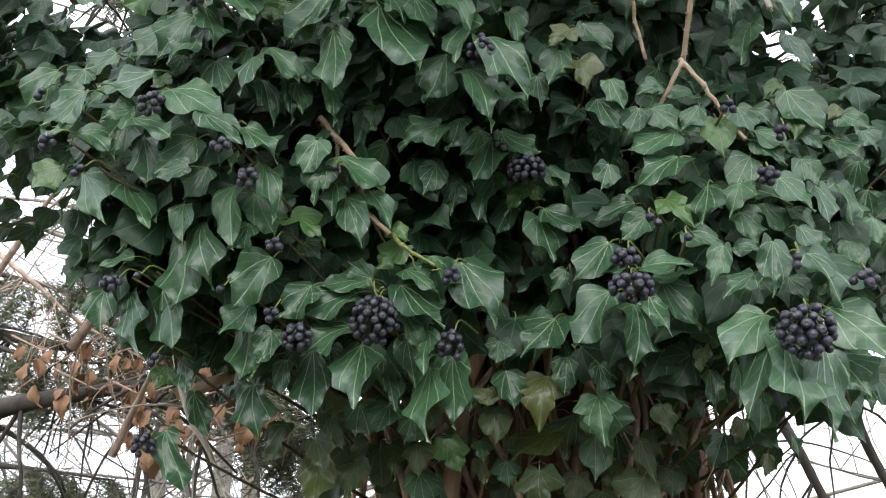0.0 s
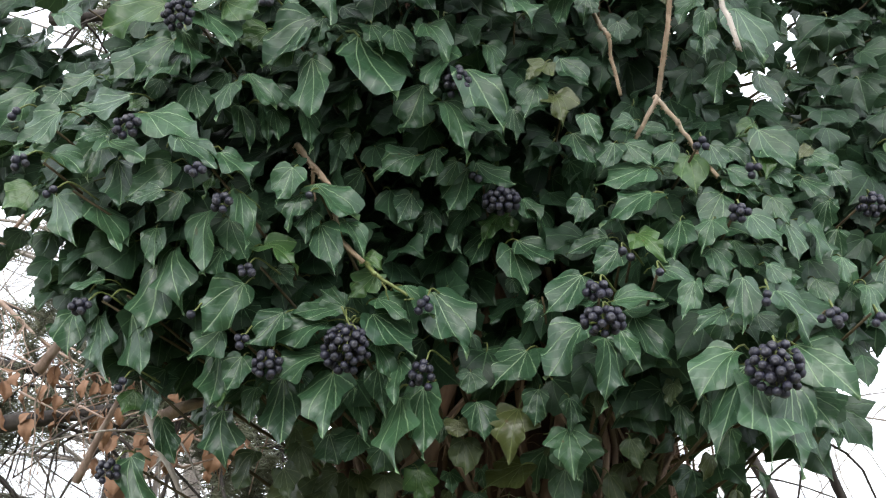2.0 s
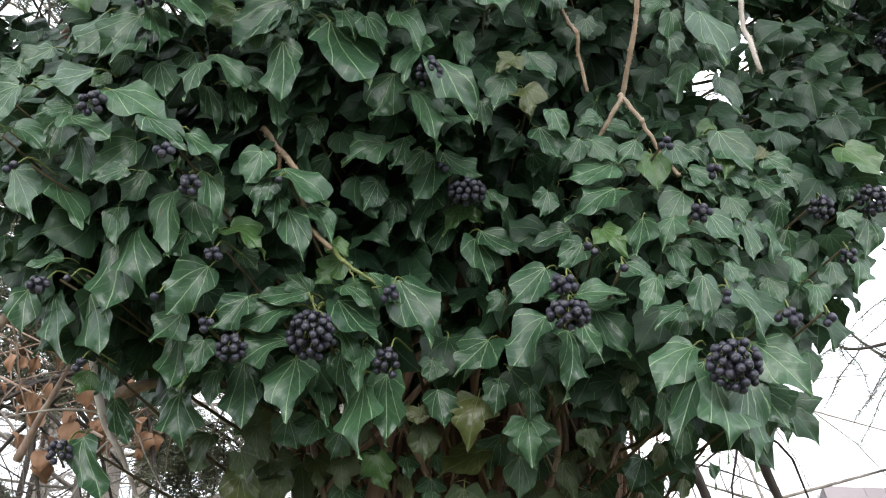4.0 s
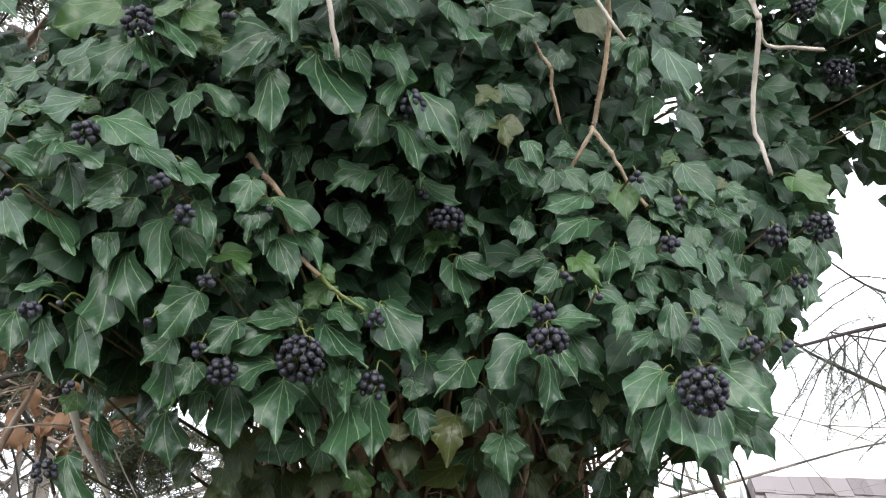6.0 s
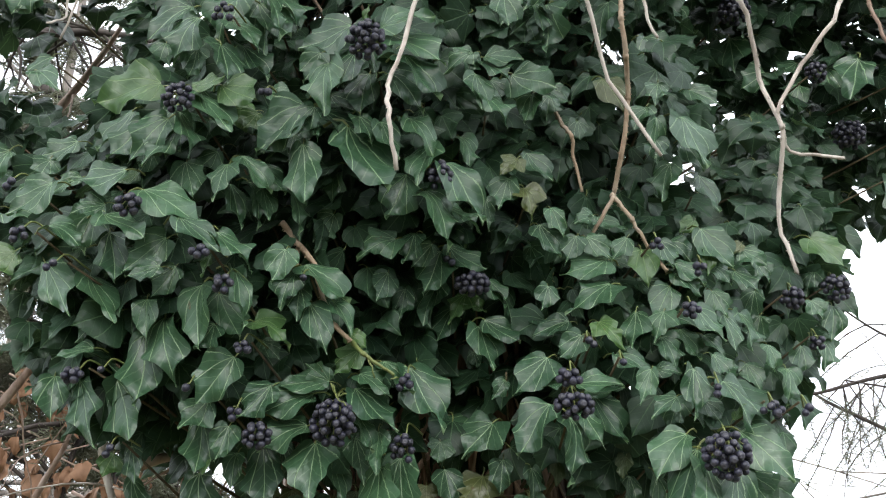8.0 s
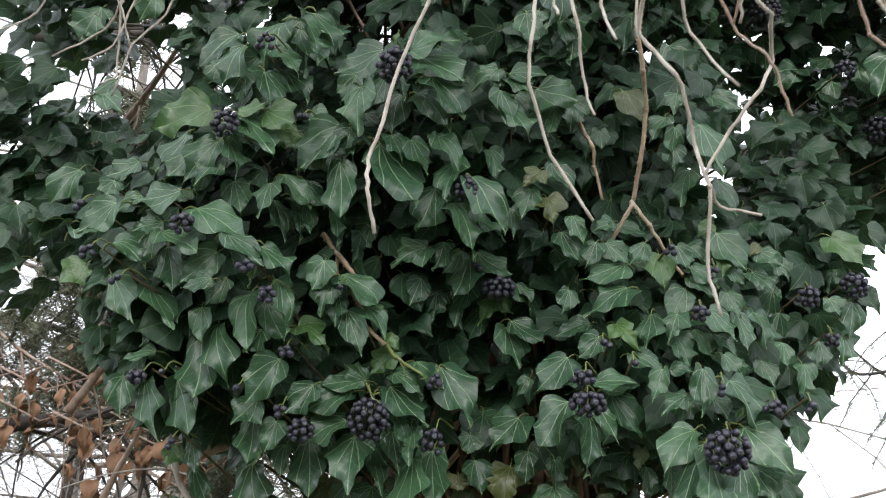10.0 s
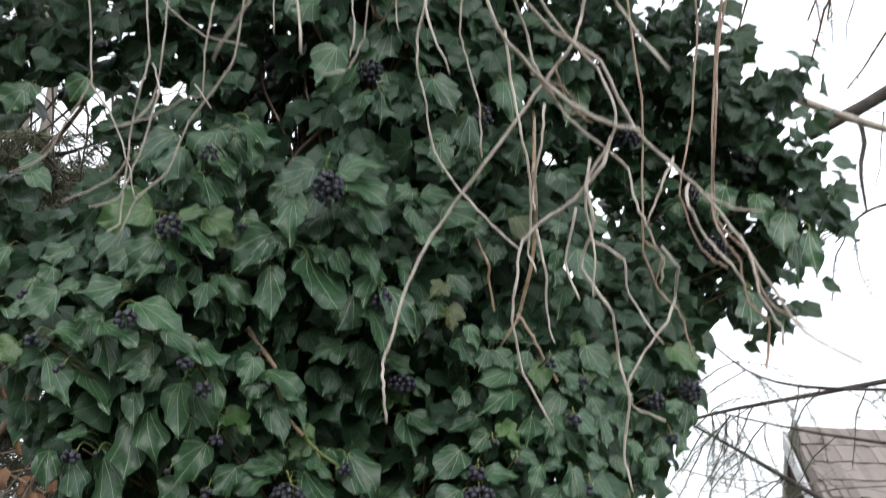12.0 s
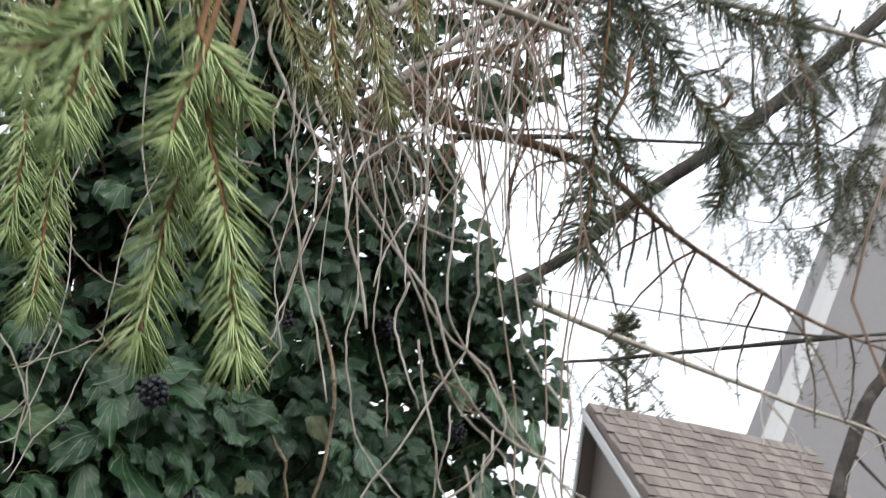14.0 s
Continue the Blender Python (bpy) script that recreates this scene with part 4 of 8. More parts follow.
leaf(s, (0.111, 0.778, 2.079), (0.092, 0.768, 2.053), "lobed", 0.79, -13, "old")
leaf(s, (0.062, 0.775, 2.174), (0.072, 0.761, 2.125), "angled", 0.67, -24)
leaf(s, (0.074, 0.780, 2.159), (0.100, 0.764, 2.107), "angled", 0.70, -12)
s = spray((0.124, 0.797, 2.049), False)
leaf(s, (0.102, 0.782, 2.056), (0.092, 0.769, 2.019), "angled", 0.76, 7)
leaf(s, (0.118, 0.791, 2.050), (0.128, 0.778, 2.011), "lobed", 0.75, -10, "old")
leaf(s, (0.120, 0.816, 2.099), (0.149, 0.803, 2.062), "ovate", 0.77, 9)
leaf(s, (0.135, 0.800, 2.011), (0.158, 0.786, 1.971), "angled", 0.73, 9)
leaf(s, (0.147, 0.797, 2.029), (0.161, 0.786, 1.996), "ovate", 0.73, 10)
s = spray((-0.103, 0.762, 2.019), False)
leaf(s, (-0.124, 0.743, 2.026), (-0.100, 0.728, 1.979), "angled", 0.68, -35)
leaf(s, (-0.082, 0.780, 2.013), (-0.098, 0.768, 1.979), "angled", 0.77, -33)
s = spray((0.184, 0.810, 2.002), False)
leaf(s, (0.174, 0.799, 2.000), (0.163, 0.787, 1.967), "angled", 0.76, 4)
leaf(s, (0.193, 0.807, 2.027), (0.171, 0.800, 2.014), "angled", 0.84, -19)
leaf(s, (0.184, 0.807, 2.027), (0.186, 0.800, 2.008), "ovate", 0.98, 10)
leaf(s, (0.185, 0.802, 2.000), (0.211, 0.792, 1.974), "angled", 0.71, 25)
leaf(s, (0.197, 0.834, 2.031), (0.230, 0.827, 2.017), "ovate", 0.74, 12)
leaf(s, (0.213, 0.832, 1.983), (0.234, 0.828, 1.977), "ovate", 1.01, 11)
leaf(s, (0.145, 0.790, 1.943), (0.139, 0.779, 1.915), "angled", 0.81, -20)
s = spray((0.274, 0.841, 2.137), False)
leaf(s, (0.260, 0.825, 2.120), (0.261, 0.815, 2.088), "angled", 0.83, 6)
leaf(s, (0.282, 0.857, 2.105), (0.267, 0.841, 2.057), "angled", 0.72, 31)
leaf(s, (0.299, 0.872, 2.137), (0.320, 0.860, 2.100), "ovate", 0.78, 6)
leaf(s, (0.251, 0.821, 2.160), (0.236, 0.811, 2.126), "angled", 0.78, 17)
leaf(s, (0.261, 0.828, 2.147), (0.260, 0.813, 2.095), "angled", 0.50, -28)
leaf(s, (0.290, 0.844, 2.155), (0.318, 0.824, 2.090), "angled", 0.78, -15)
s = spray((0.311, 0.869, 2.069), False)
leaf(s, (0.315, 0.876, 2.098), (0.334, 0.860, 2.049), "ovate", 0.67, -8)
leaf(s, (0.307, 0.863, 2.041), (0.289, 0.856, 2.024), "ovate", 0.98, -32, "fresh")
s = spray((0.390, 0.943, 2.018), False)
leaf(s, (0.390, 0.943, 2.018), (0.403, 0.933, 1.989), "angled", 0.80, 9)
s = spray((0.243, 0.839, 1.967), False)
leaf(s, (0.243, 0.839, 1.967), (0.269, 0.832, 1.951), "ovate", 0.81, 19)
s = spray((0.354, 0.867, 1.910), False)
leaf(s, (0.351, 0.865, 1.937), (0.364, 0.849, 1.895), "angled", 0.97, -32)
leaf(s, (0.358, 0.869, 1.883), (0.370, 0.857, 1.852), "angled", 0.75, 6)
s = spray((0.311, 0.800, 1.887), False)
leaf(s, (0.304, 0.812, 1.902), (0.324, 0.801, 1.877), "ovate", 0.75, 2)
leaf(s, (0.319, 0.787, 1.872), (0.326, 0.778, 1.852), "ovate", 1.05, 14)
s = spray((0.104, 0.806, 1.848), False)
leaf(s, (0.104, 0.806, 1.848), (0.092, 0.797, 1.827), "ovate", 0.78, -24)
s = spray((0.341, 0.766, 1.752), False)
leaf(s, (0.327, 0.751, 1.764), (0.348, 0.732, 1.728), "angled", 0.77, 22)
leaf(s, (0.355, 0.780, 1.739), (0.354, 0.771, 1.720), "narrow", 0.81, 5)
s = spray((0.066, 0.895, 1.855), False)
leaf(s, (0.066, 0.891, 1.890), (0.071, 0.884, 1.869), "angled", 0.73, 26)
leaf(s, (0.066, 0.899, 1.821), (0.063, 0.880, 1.770), "angled", 1.07, -14)
s = spray((-0.213, 0.726, 1.909), False)
leaf(s, (-0.179, 0.732, 1.914), (-0.148, 0.713, 1.863), "ovate", 0.69, -17)
leaf(s, (-0.247, 0.720, 1.903), (-0.237, 0.705, 1.861), "ovate", 0.74, 11)
s = spray((-0.349, 0.759, 1.830), False)
leaf(s, (-0.349, 0.759, 1.830), (-0.338, 0.742, 1.783), "ovate", 0.73, 2)
s = spray((-0.401, 0.738, 1.954), False)
leaf(s, (-0.401, 0.738, 1.954), (-0.424, 0.727, 1.927), "ovate", 1.19, -36, "fresh")
s = spray((-0.181, 0.810, 1.749), False)
leaf(s, (-0.208, 0.819, 1.742), (-0.190, 0.796, 1.684), "ovate", 0.77, 20)
leaf(s, (-0.195, 0.772, 1.792), (-0.189, 0.750, 1.736), "ovate", 0.64, 10)
leaf(s, (-0.162, 0.793, 1.763), (-0.162, 0.779, 1.728), "ovate", 0.82, 16)
leaf(s, (-0.183, 0.852, 1.704), (-0.195, 0.836, 1.665), "ovate", 0.78, 16, "shade")
leaf(s, (-0.187, 0.764, 1.762), (-0.183, 0.754, 1.738), "ovate", 0.68, 4, "fresh")
leaf(s, (-0.149, 0.863, 1.733), (-0.154, 0.854, 1.708), "lobed", 0.78, -35, "shade")
s = spray((-0.076, 0.825, 1.737), False)
leaf(s, (-0.068, 0.801, 1.765), (-0.048, 0.780, 1.714), "angled", 0.51, -30)
leaf(s, (-0.101, 0.836, 1.723), (-0.088, 0.827, 1.695), "round", 1.06, 14)
leaf(s, (-0.070, 0.830, 1.723), (-0.078, 0.820, 1.696), "round", 1.23, 5)
s = spray((0.034, 0.850, 1.744), False)
leaf(s, (0.026, 0.837, 1.741), (0.027, 0.831, 1.723), "round", 1.30, 2, "old")
leaf(s, (0.039, 0.822, 1.784), (0.038, 0.815, 1.763), "round", 1.12, -8)
leaf(s, (0.044, 0.834, 1.757), (0.055, 0.821, 1.719), "angled", 0.79, 3)
leaf(s, (0.028, 0.856, 1.723), (0.034, 0.844, 1.687), "angled", 0.81, 0, "shade")
leaf(s, (0.083, 0.841, 1.753), (0.077, 0.824, 1.701), "lobed", 0.88, 2, "old")
leaf(s, (0.009, 0.885, 1.694), (0.015, 0.875, 1.669), "lobed", 0.75, -9)
leaf(s, (0.006, 0.856, 1.742), (0.006, 0.847, 1.719), "round", 0.76, -11)
s = spray((0.046, 0.919, 1.683), False)
leaf(s, (0.078, 0.905, 1.704), (0.041, 0.890, 1.675), "lobed", 1.30, 20, "old")
leaf(s, (0.030, 0.917, 1.674), (0.035, 0.908, 1.647), "lobed", 1.04, -6)
leaf(s, (0.004, 0.907, 1.675), (0.014, 0.895, 1.647), "angled", 0.54, 32, "old")
leaf(s, (0.099, 0.938, 1.661), (0.094, 0.927, 1.635), "round", 0.98, -1, "shade")
leaf(s, (0.033, 0.925, 1.699), (0.041, 0.916, 1.675), "lobed", 0.72, 23)
s = spray((0.142, 0.830, 1.760), False)
leaf(s, (0.104, 0.824, 1.769), (0.102, 0.813, 1.735), "ovate", 0.83, 5)
leaf(s, (0.132, 0.824, 1.734), (0.139, 0.804, 1.689), "lobed", 0.79, 8)
leaf(s, (0.132, 0.824, 1.762), (0.136, 0.810, 1.729), "angled", 0.64, -15)
leaf(s, (0.157, 0.834, 1.773), (0.158, 0.822, 1.745), "round", 0.65, -28, "shade")
leaf(s, (0.177, 0.840, 1.766), (0.180, 0.832, 1.746), "round", 0.75, -15, "shade")
s = spray((-0.060, 0.893, 1.696), False)
leaf(s, (-0.020, 0.872, 1.694), (-0.003, 0.860, 1.658), "lobed", 0.79, -5, "fresh")
leaf(s, (-0.094, 0.914, 1.688), (-0.082, 0.900, 1.652), "lobed", 0.67, -28, "shade")
leaf(s, (-0.061, 0.896, 1.688), (-0.053, 0.882, 1.653), "lobed", 0.82, -6, "shade")
leaf(s, (-0.060, 0.879, 1.715), (-0.065, 0.867, 1.686), "angled", 0.96, -24)
s = spray((-0.140, 0.884, 1.686), False)
leaf(s, (-0.162, 0.882, 1.666), (-0.156, 0.865, 1.622), "round", 0.74, 3, "old")
leaf(s, (-0.125, 0.909, 1.670), (-0.133, 0.892, 1.628), "angled", 0.75, 10, "shade")
leaf(s, (-0.116, 0.908, 1.689), (-0.135, 0.899, 1.667), "round", 0.81, -7, "shade")
leaf(s, (-0.139, 0.859, 1.713), (-0.122, 0.846, 1.681), "round", 0.54, 26, "shade")
leaf(s, (-0.156, 0.860, 1.690), (-0.139, 0.846, 1.656), "lobed", 0.69, 24, "shade")
s = spray((-0.106, 0.957, 1.652), False)
leaf(s, (-0.106, 0.957, 1.652), (-0.101, 0.945, 1.621), "lobed", 0.83, -8, "shade")
s = spray((0.220, 0.886, 1.731), False)
leaf(s, (0.194, 0.879, 1.735), (0.196, 0.869, 1.710), "round", 0.76, 1, "shade")
leaf(s, (0.197, 0.929, 1.711), (0.208, 0.919, 1.688), "angled", 0.76, 18, "shade")
leaf(s, (0.230, 0.837, 1.759), (0.233, 0.821, 1.721), "angled", 0.56, -15)
leaf(s, (0.259, 0.900, 1.719), (0.252, 0.889, 1.694), "ovate", 0.73, -26, "old")
s = spray((0.162, 0.944, 1.676), False)
leaf(s, (0.160, 0.928, 1.683), (0.180, 0.913, 1.650), "narrow", 0.75, 12, "shade")
leaf(s, (0.193, 0.952, 1.670), (0.193, 0.940, 1.641), "round", 0.86, -0, "shade")
leaf(s, (0.134, 0.953, 1.674), (0.135, 0.940, 1.642), "lobed", 0.76, 26, "shade")
s = spray((0.254, 0.952, 1.699), False)
leaf(s, (0.244, 0.947, 1.707), (0.232, 0.933, 1.672), "ovate", 0.94, -12)
leaf(s, (0.243, 0.975, 1.697), (0.267, 0.961, 1.665), "ovate", 0.90, 14)
leaf(s, (0.243, 0.960, 1.704), (0.213, 0.952, 1.689), "ovate", 0.69, 4, "shade")
leaf(s, (0.284, 0.926, 1.688), (0.280, 0.917, 1.666), "ovate", 0.70, -16, "old")
s = spray((0.251, 0.815, 1.758), False)
leaf(s, (0.253, 0.807, 1.761), (0.254, 0.791, 1.724), "ovate", 0.60, -24)
leaf(s, (0.274, 0.818, 1.737), (0.269, 0.803, 1.704), "ovate", 0.75, 15)
leaf(s, (0.226, 0.820, 1.777), (0.222, 0.811, 1.755), "round", 0.67, 24, "shade")
leaf(s, (0.131, 0.852, 1.733), (0.140, 0.837, 1.688), "ovate", 1.10, 8)
leaf(s, (0.121, 0.908, 1.701), (0.122, 0.893, 1.655), "angled", 0.73, 8)
leaf(s, (0.092, 0.822, 1.806), (0.063, 0.806, 1.767), "lobed", 0.99, 5)
leaf(s, (0.186, 0.853, 1.730), (0.195, 0.843, 1.701), "ovate", 0.79, 4, "shade")
leaf(s, (0.164, 0.903, 1.697), (0.180, 0.888, 1.655), "narrow", 0.69, 3, "shade")
s = spray((0.299, 0.854, 1.705), False)
leaf(s, (0.299, 0.854, 1.705), (0.304, 0.842, 1.679), "narrow", 0.67, -19)
s = spray((-0.231, 0.752, 2.229), False)
leaf(s, (-0.257, 0.759, 2.246), (-0.298, 0.743, 2.197), "ovate", 0.81, -13)
leaf(s, (-0.238, 0.745, 2.186), (-0.240, 0.733, 2.145), "angled", 0.70, 6)
leaf(s, (-0.198, 0.752, 2.256), (-0.217, 0.735, 2.189), "angled", 0.64, 10)
s = spray((-0.176, 0.762, 2.254), False)
leaf(s, (-0.178, 0.751, 2.248), (-0.133, 0.734, 2.192), "ovate", 0.64, -4)
leaf(s, (-0.178, 0.762, 2.222), (-0.163, 0.753, 2.188), "narrow", 0.76, 6)
leaf(s, (-0.169, 0.776, 2.285), (-0.133, 0.758, 2.217), "angled", 0.79, -23)
leaf(s, (-0.179, 0.761, 2.262), (-0.164, 0.740, 2.180), "angled", 0.50, 31)
s = spray((-0.320, 0.846, 2.248), False)
leaf(s, (-0.320, 0.846, 2.248), (-0.323, 0.837, 2.212), "ovate", 0.91, -21)
s = spray((-0.401, 0.871, 2.345), False)
leaf(s, (-0.380, 0.896, 2.336), (-0.388, 0.884, 2.287), "ovate", 0.75, -13)
leaf(s, (-0.422, 0.845, 2.354), (-0.439, 0.843, 2.315), "ovate", 1.22, -41)
s = spray((-0.104, 0.753, 2.186), False)
leaf(s, (-0.104, 0.753, 2.186), (-0.117, 0.741, 2.145), "angled", 0.76, -6)
s = spray((0.076, 0.791, 2.208), False)
leaf(s, (0.059, 0.783, 2.204), (0.028, 0.773, 2.174), "lobed", 0.64, -18)
leaf(s, (0.058, 0.784, 2.201), (0.053, 0.776, 2.174), "angled", 0.83, -20)
leaf(s, (0.071, 0.788, 2.202), (0.114, 0.783, 2.199), "ovate", 0.86, 14)
leaf(s, (0.072, 0.788, 2.200), (0.102, 0.777, 2.164), "angled", 0.73, 4)
leaf(s, (0.101, 0.810, 2.193), (0.152, 0.799, 2.168), "ovate", 1.09, 23)
leaf(s, (0.077, 0.823, 2.189), (0.108, 0.814, 2.163), "angled", 0.78, 14)
leaf(s, (0.091, 0.761, 2.264), (0.098, 0.752, 2.219), "ovate", 0.95, -5)
s = spray((0.156, 0.828, 2.174), False)
leaf(s, (0.135, 0.817, 2.179), (0.168, 0.808, 2.153), "angled", 0.78, 18)
leaf(s, (0.124, 0.821, 2.171), (0.117, 0.809, 2.130), "angled", 0.63, 18)
leaf(s, (0.176, 0.843, 2.149), (0.179, 0.836, 2.124), "round", 0.76, -3)
leaf(s, (0.144, 0.846, 2.182), (0.141, 0.837, 2.148), "angled", 0.80, -3)
leaf(s, (0.202, 0.815, 2.189), (0.227, 0.801, 2.144), "ovate", 0.74, 10, "old")
s = spray((0.266, 0.836, 2.195), False)
leaf(s, (0.266, 0.836, 2.195), (0.261, 0.827, 2.162), "angled", 0.79, 2)
s = spray((0.297, 0.927, 2.263), False)
leaf(s, (0.316, 0.950, 2.269), (0.307, 0.942, 2.236), "angled", 0.72, 18)
leaf(s, (0.260, 0.908, 2.291), (0.294, 0.896, 2.248), "ovate", 0.85, 11)
leaf(s, (0.316, 0.922, 2.228), (0.351, 0.913, 2.200), "angled", 0.75, 21)
s = spray((0.317, 1.079, 2.436), False)
leaf(s, (0.317, 1.079, 2.436), (0.336, 1.069, 2.392), "ovate", 0.74, 8)
s = spray((0.494, 1.176, 2.384), False)
leaf(s, (0.472, 1.179, 2.376), (0.434, 1.171, 2.348), "ovate", 1.09, -31)
leaf(s, (0.517, 1.174, 2.392), (0.489, 1.169, 2.375), "ovate", 1.35, -13)
s = spray((0.216, 0.893, 2.330), False)
leaf(s, (0.216, 0.893, 2.330), (0.201, 0.879, 2.274), "angled", 0.74, 33)
s = spray((-0.024, 0.822, 2.353), False)
leaf(s, (-0.024, 0.822, 2.353), (-0.047, 0.808, 2.294), "angled", 0.73, 11)
s = spray((0.015, 0.912, 2.511), False)
leaf(s, (0.028, 0.920, 2.518), (0.056, 0.909, 2.468), "angled", 1.00, 7)
leaf(s, (0.002, 0.904, 2.505), (-0.017, 0.890, 2.427), "angled", 0.61, -1)
s = spray((0.179, 0.928, 2.433), False)
leaf(s, (0.179, 0.928, 2.433), (0.176, 0.919, 2.387), "angled", 0.75, -11)
s = spray((0.073, 0.909, 2.421), False)
leaf(s, (0.093, 0.934, 2.411), (0.115, 0.924, 2.367), "angled", 0.88, 28)
leaf(s, (0.054, 0.883, 2.432), (0.044, 0.856, 2.344), "angled", 0.60, -52)
s = spray((-0.252, 0.874, 2.580), False)
leaf(s, (-0.254, 0.882, 2.600), (-0.209, 0.861, 2.499), "angled", 0.64, -19)
leaf(s, (-0.300, 0.873, 2.557), (-0.271, 0.861, 2.502), "angled", 0.74, 1)
leaf(s, (-0.203, 0.867, 2.583), (-0.214, 0.851, 2.513), "angled", 0.76, -34)
s = spray((-0.482, 0.857, 2.540), False)
leaf(s, (-0.498, 0.864, 2.550), (-0.490, 0.850, 2.481), "angled", 0.80, 27)
leaf(s, (-0.465, 0.849, 2.531), (-0.435, 0.839, 2.481), "angled", 0.86, -2)
s = spray((-0.133, 0.885, 2.532), False)
leaf(s, (-0.148, 0.894, 2.536), (-0.112, 0.883, 2.487), "angled", 0.79, 33)
leaf(s, (-0.117, 0.876, 2.527), (-0.135, 0.866, 2.471), "ovate", 0.95, 6)
s = spray((-0.340, 0.876, 2.599), False)
leaf(s, (-0.340, 0.876, 2.599), (-0.367, 0.865, 2.548), "angled", 0.72, -18)
s = spray((-0.510, 0.859, 2.338), False)
leaf(s, (-0.508, 0.862, 2.345), (-0.519, 0.850, 2.292), "angled", 0.76, -7)
leaf(s, (-0.513, 0.857, 2.331), (-0.526, 0.848, 2.290), "ovate", 1.31, -25)
s = spray((0.365, 1.043, 2.566), False)
leaf(s, (0.362, 1.059, 2.580), (0.383, 1.045, 2.507), "angled", 0.75, -10)
leaf(s, (0.368, 1.028, 2.552), (0.393, 1.020, 2.477), "angled", 0.67, -41)
s = spray((-0.469, 0.845, 2.220), False)
leaf(s, (-0.466, 0.826, 2.202), (-0.424, 0.804, 2.169), "ovate", 0.67, 7)
leaf(s, (-0.472, 0.863, 2.239), (-0.488, 0.861, 2.201), "ovate", 1.10, 8)
s = spray((0.307, 1.007, 2.483), False)
leaf(s, (0.307, 1.007, 2.483), (0.287, 0.979, 2.398), "angled", 0.60, 13)
s = spray((-0.317, 0.850, 2.529), False)
leaf(s, (-0.317, 0.850, 2.529), (-0.329, 0.847, 2.449), "angled", 0.73, 9)
s = spray((0.073, 0.858, 2.404), False)
leaf(s, (0.073, 0.858, 2.404), (0.112, 0.843, 2.337), "angled", 0.65, 9)
s = spray((-0.054, 0.927, 2.603), False)
leaf(s, (-0.054, 0.927, 2.603), (-0.076, 0.921, 2.546), "ovate", 0.98, -9)
s = spray((0.663, 1.110, 2.341), False)
leaf(s, (0.640, 1.116, 2.356), (0.657, 1.106, 2.292), "ovate", 0.95, 7)
leaf(s, (0.687, 1.104, 2.325), (0.675, 1.089, 2.248), "ovate", 0.77, -6)
s = spray((0.712, 1.103, 2.285), False)
leaf(s, (0.721, 1.088, 2.293), (0.713, 1.051, 2.184), "narrow", 0.60, 2)
leaf(s, (0.702, 1.119, 2.278), (0.707, 1.096, 2.193), "narrow", 0.70, -13)
s = spray((0.631, 1.120, 2.190), False)
leaf(s, (0.631, 1.120, 2.190), (0.614, 1.086, 2.094), "angled", 0.60, -15)


# ---- the mass of ivy behind the shoots ----
def inside(poly, x, z):
    hit = False
    for (x0, z0), (x1, z1) in zip(poly, poly[1:] + poly[:1]):
        if (z0 > z) != (z1 > z) and x < (x1 - x0) * (z - z0) / (z1 - z0) + x0:
            hit = not hit
    return hit


# dark hollows between the bulges of the ivy, as place across and up and half sizes
HOLLOWS = [(-0.55, 2.34, 0.10, 0.08), (-0.47, 2.28, 0.105, 0.09), (-0.15, 2.42, 0.07, 0.12), (-0.10, 2.31, 0.06, 0.06)]
# small windows of sky through the thin upper side, as place across and up and half size
GAPS = [(0.36, 2.18, 0.026), (0.40, 2.22, 0.022), (0.33, 2.12, 0.020), (0.31, 2.15, 0.014), (0.45, 2.19, 0.018), (0.48, 2.14, 0.022), (0.39, 2.15, 0.012), (0.22, 2.31, 0.014), (0.26, 2.31, 0.014), (0.27, 2.27, 0.014), (0.36, 2.23, 0.018), (0.33, 2.24, 0.012), (0.41, 2.23, 0.012), (0.51, 2.25, 0.020), (0.52, 2.23, 0.016), (0.35, 2.28, 0.012), (0.40, 2.34, 0.012), (0.48, 2.29, 0.010), (0.39, 2.20, 0.012), (0.46, 2.17, 0.016), (0.50, 2.17, 0.014), (0.25, 2.33, 0.020), (0.21, 2.35, 0.018), (0.315, 2.13, 0.044), (0.385, 2.145, 0.028), (0.36, 2.09, 0.024), (0.415, 2.16, 0.026)]


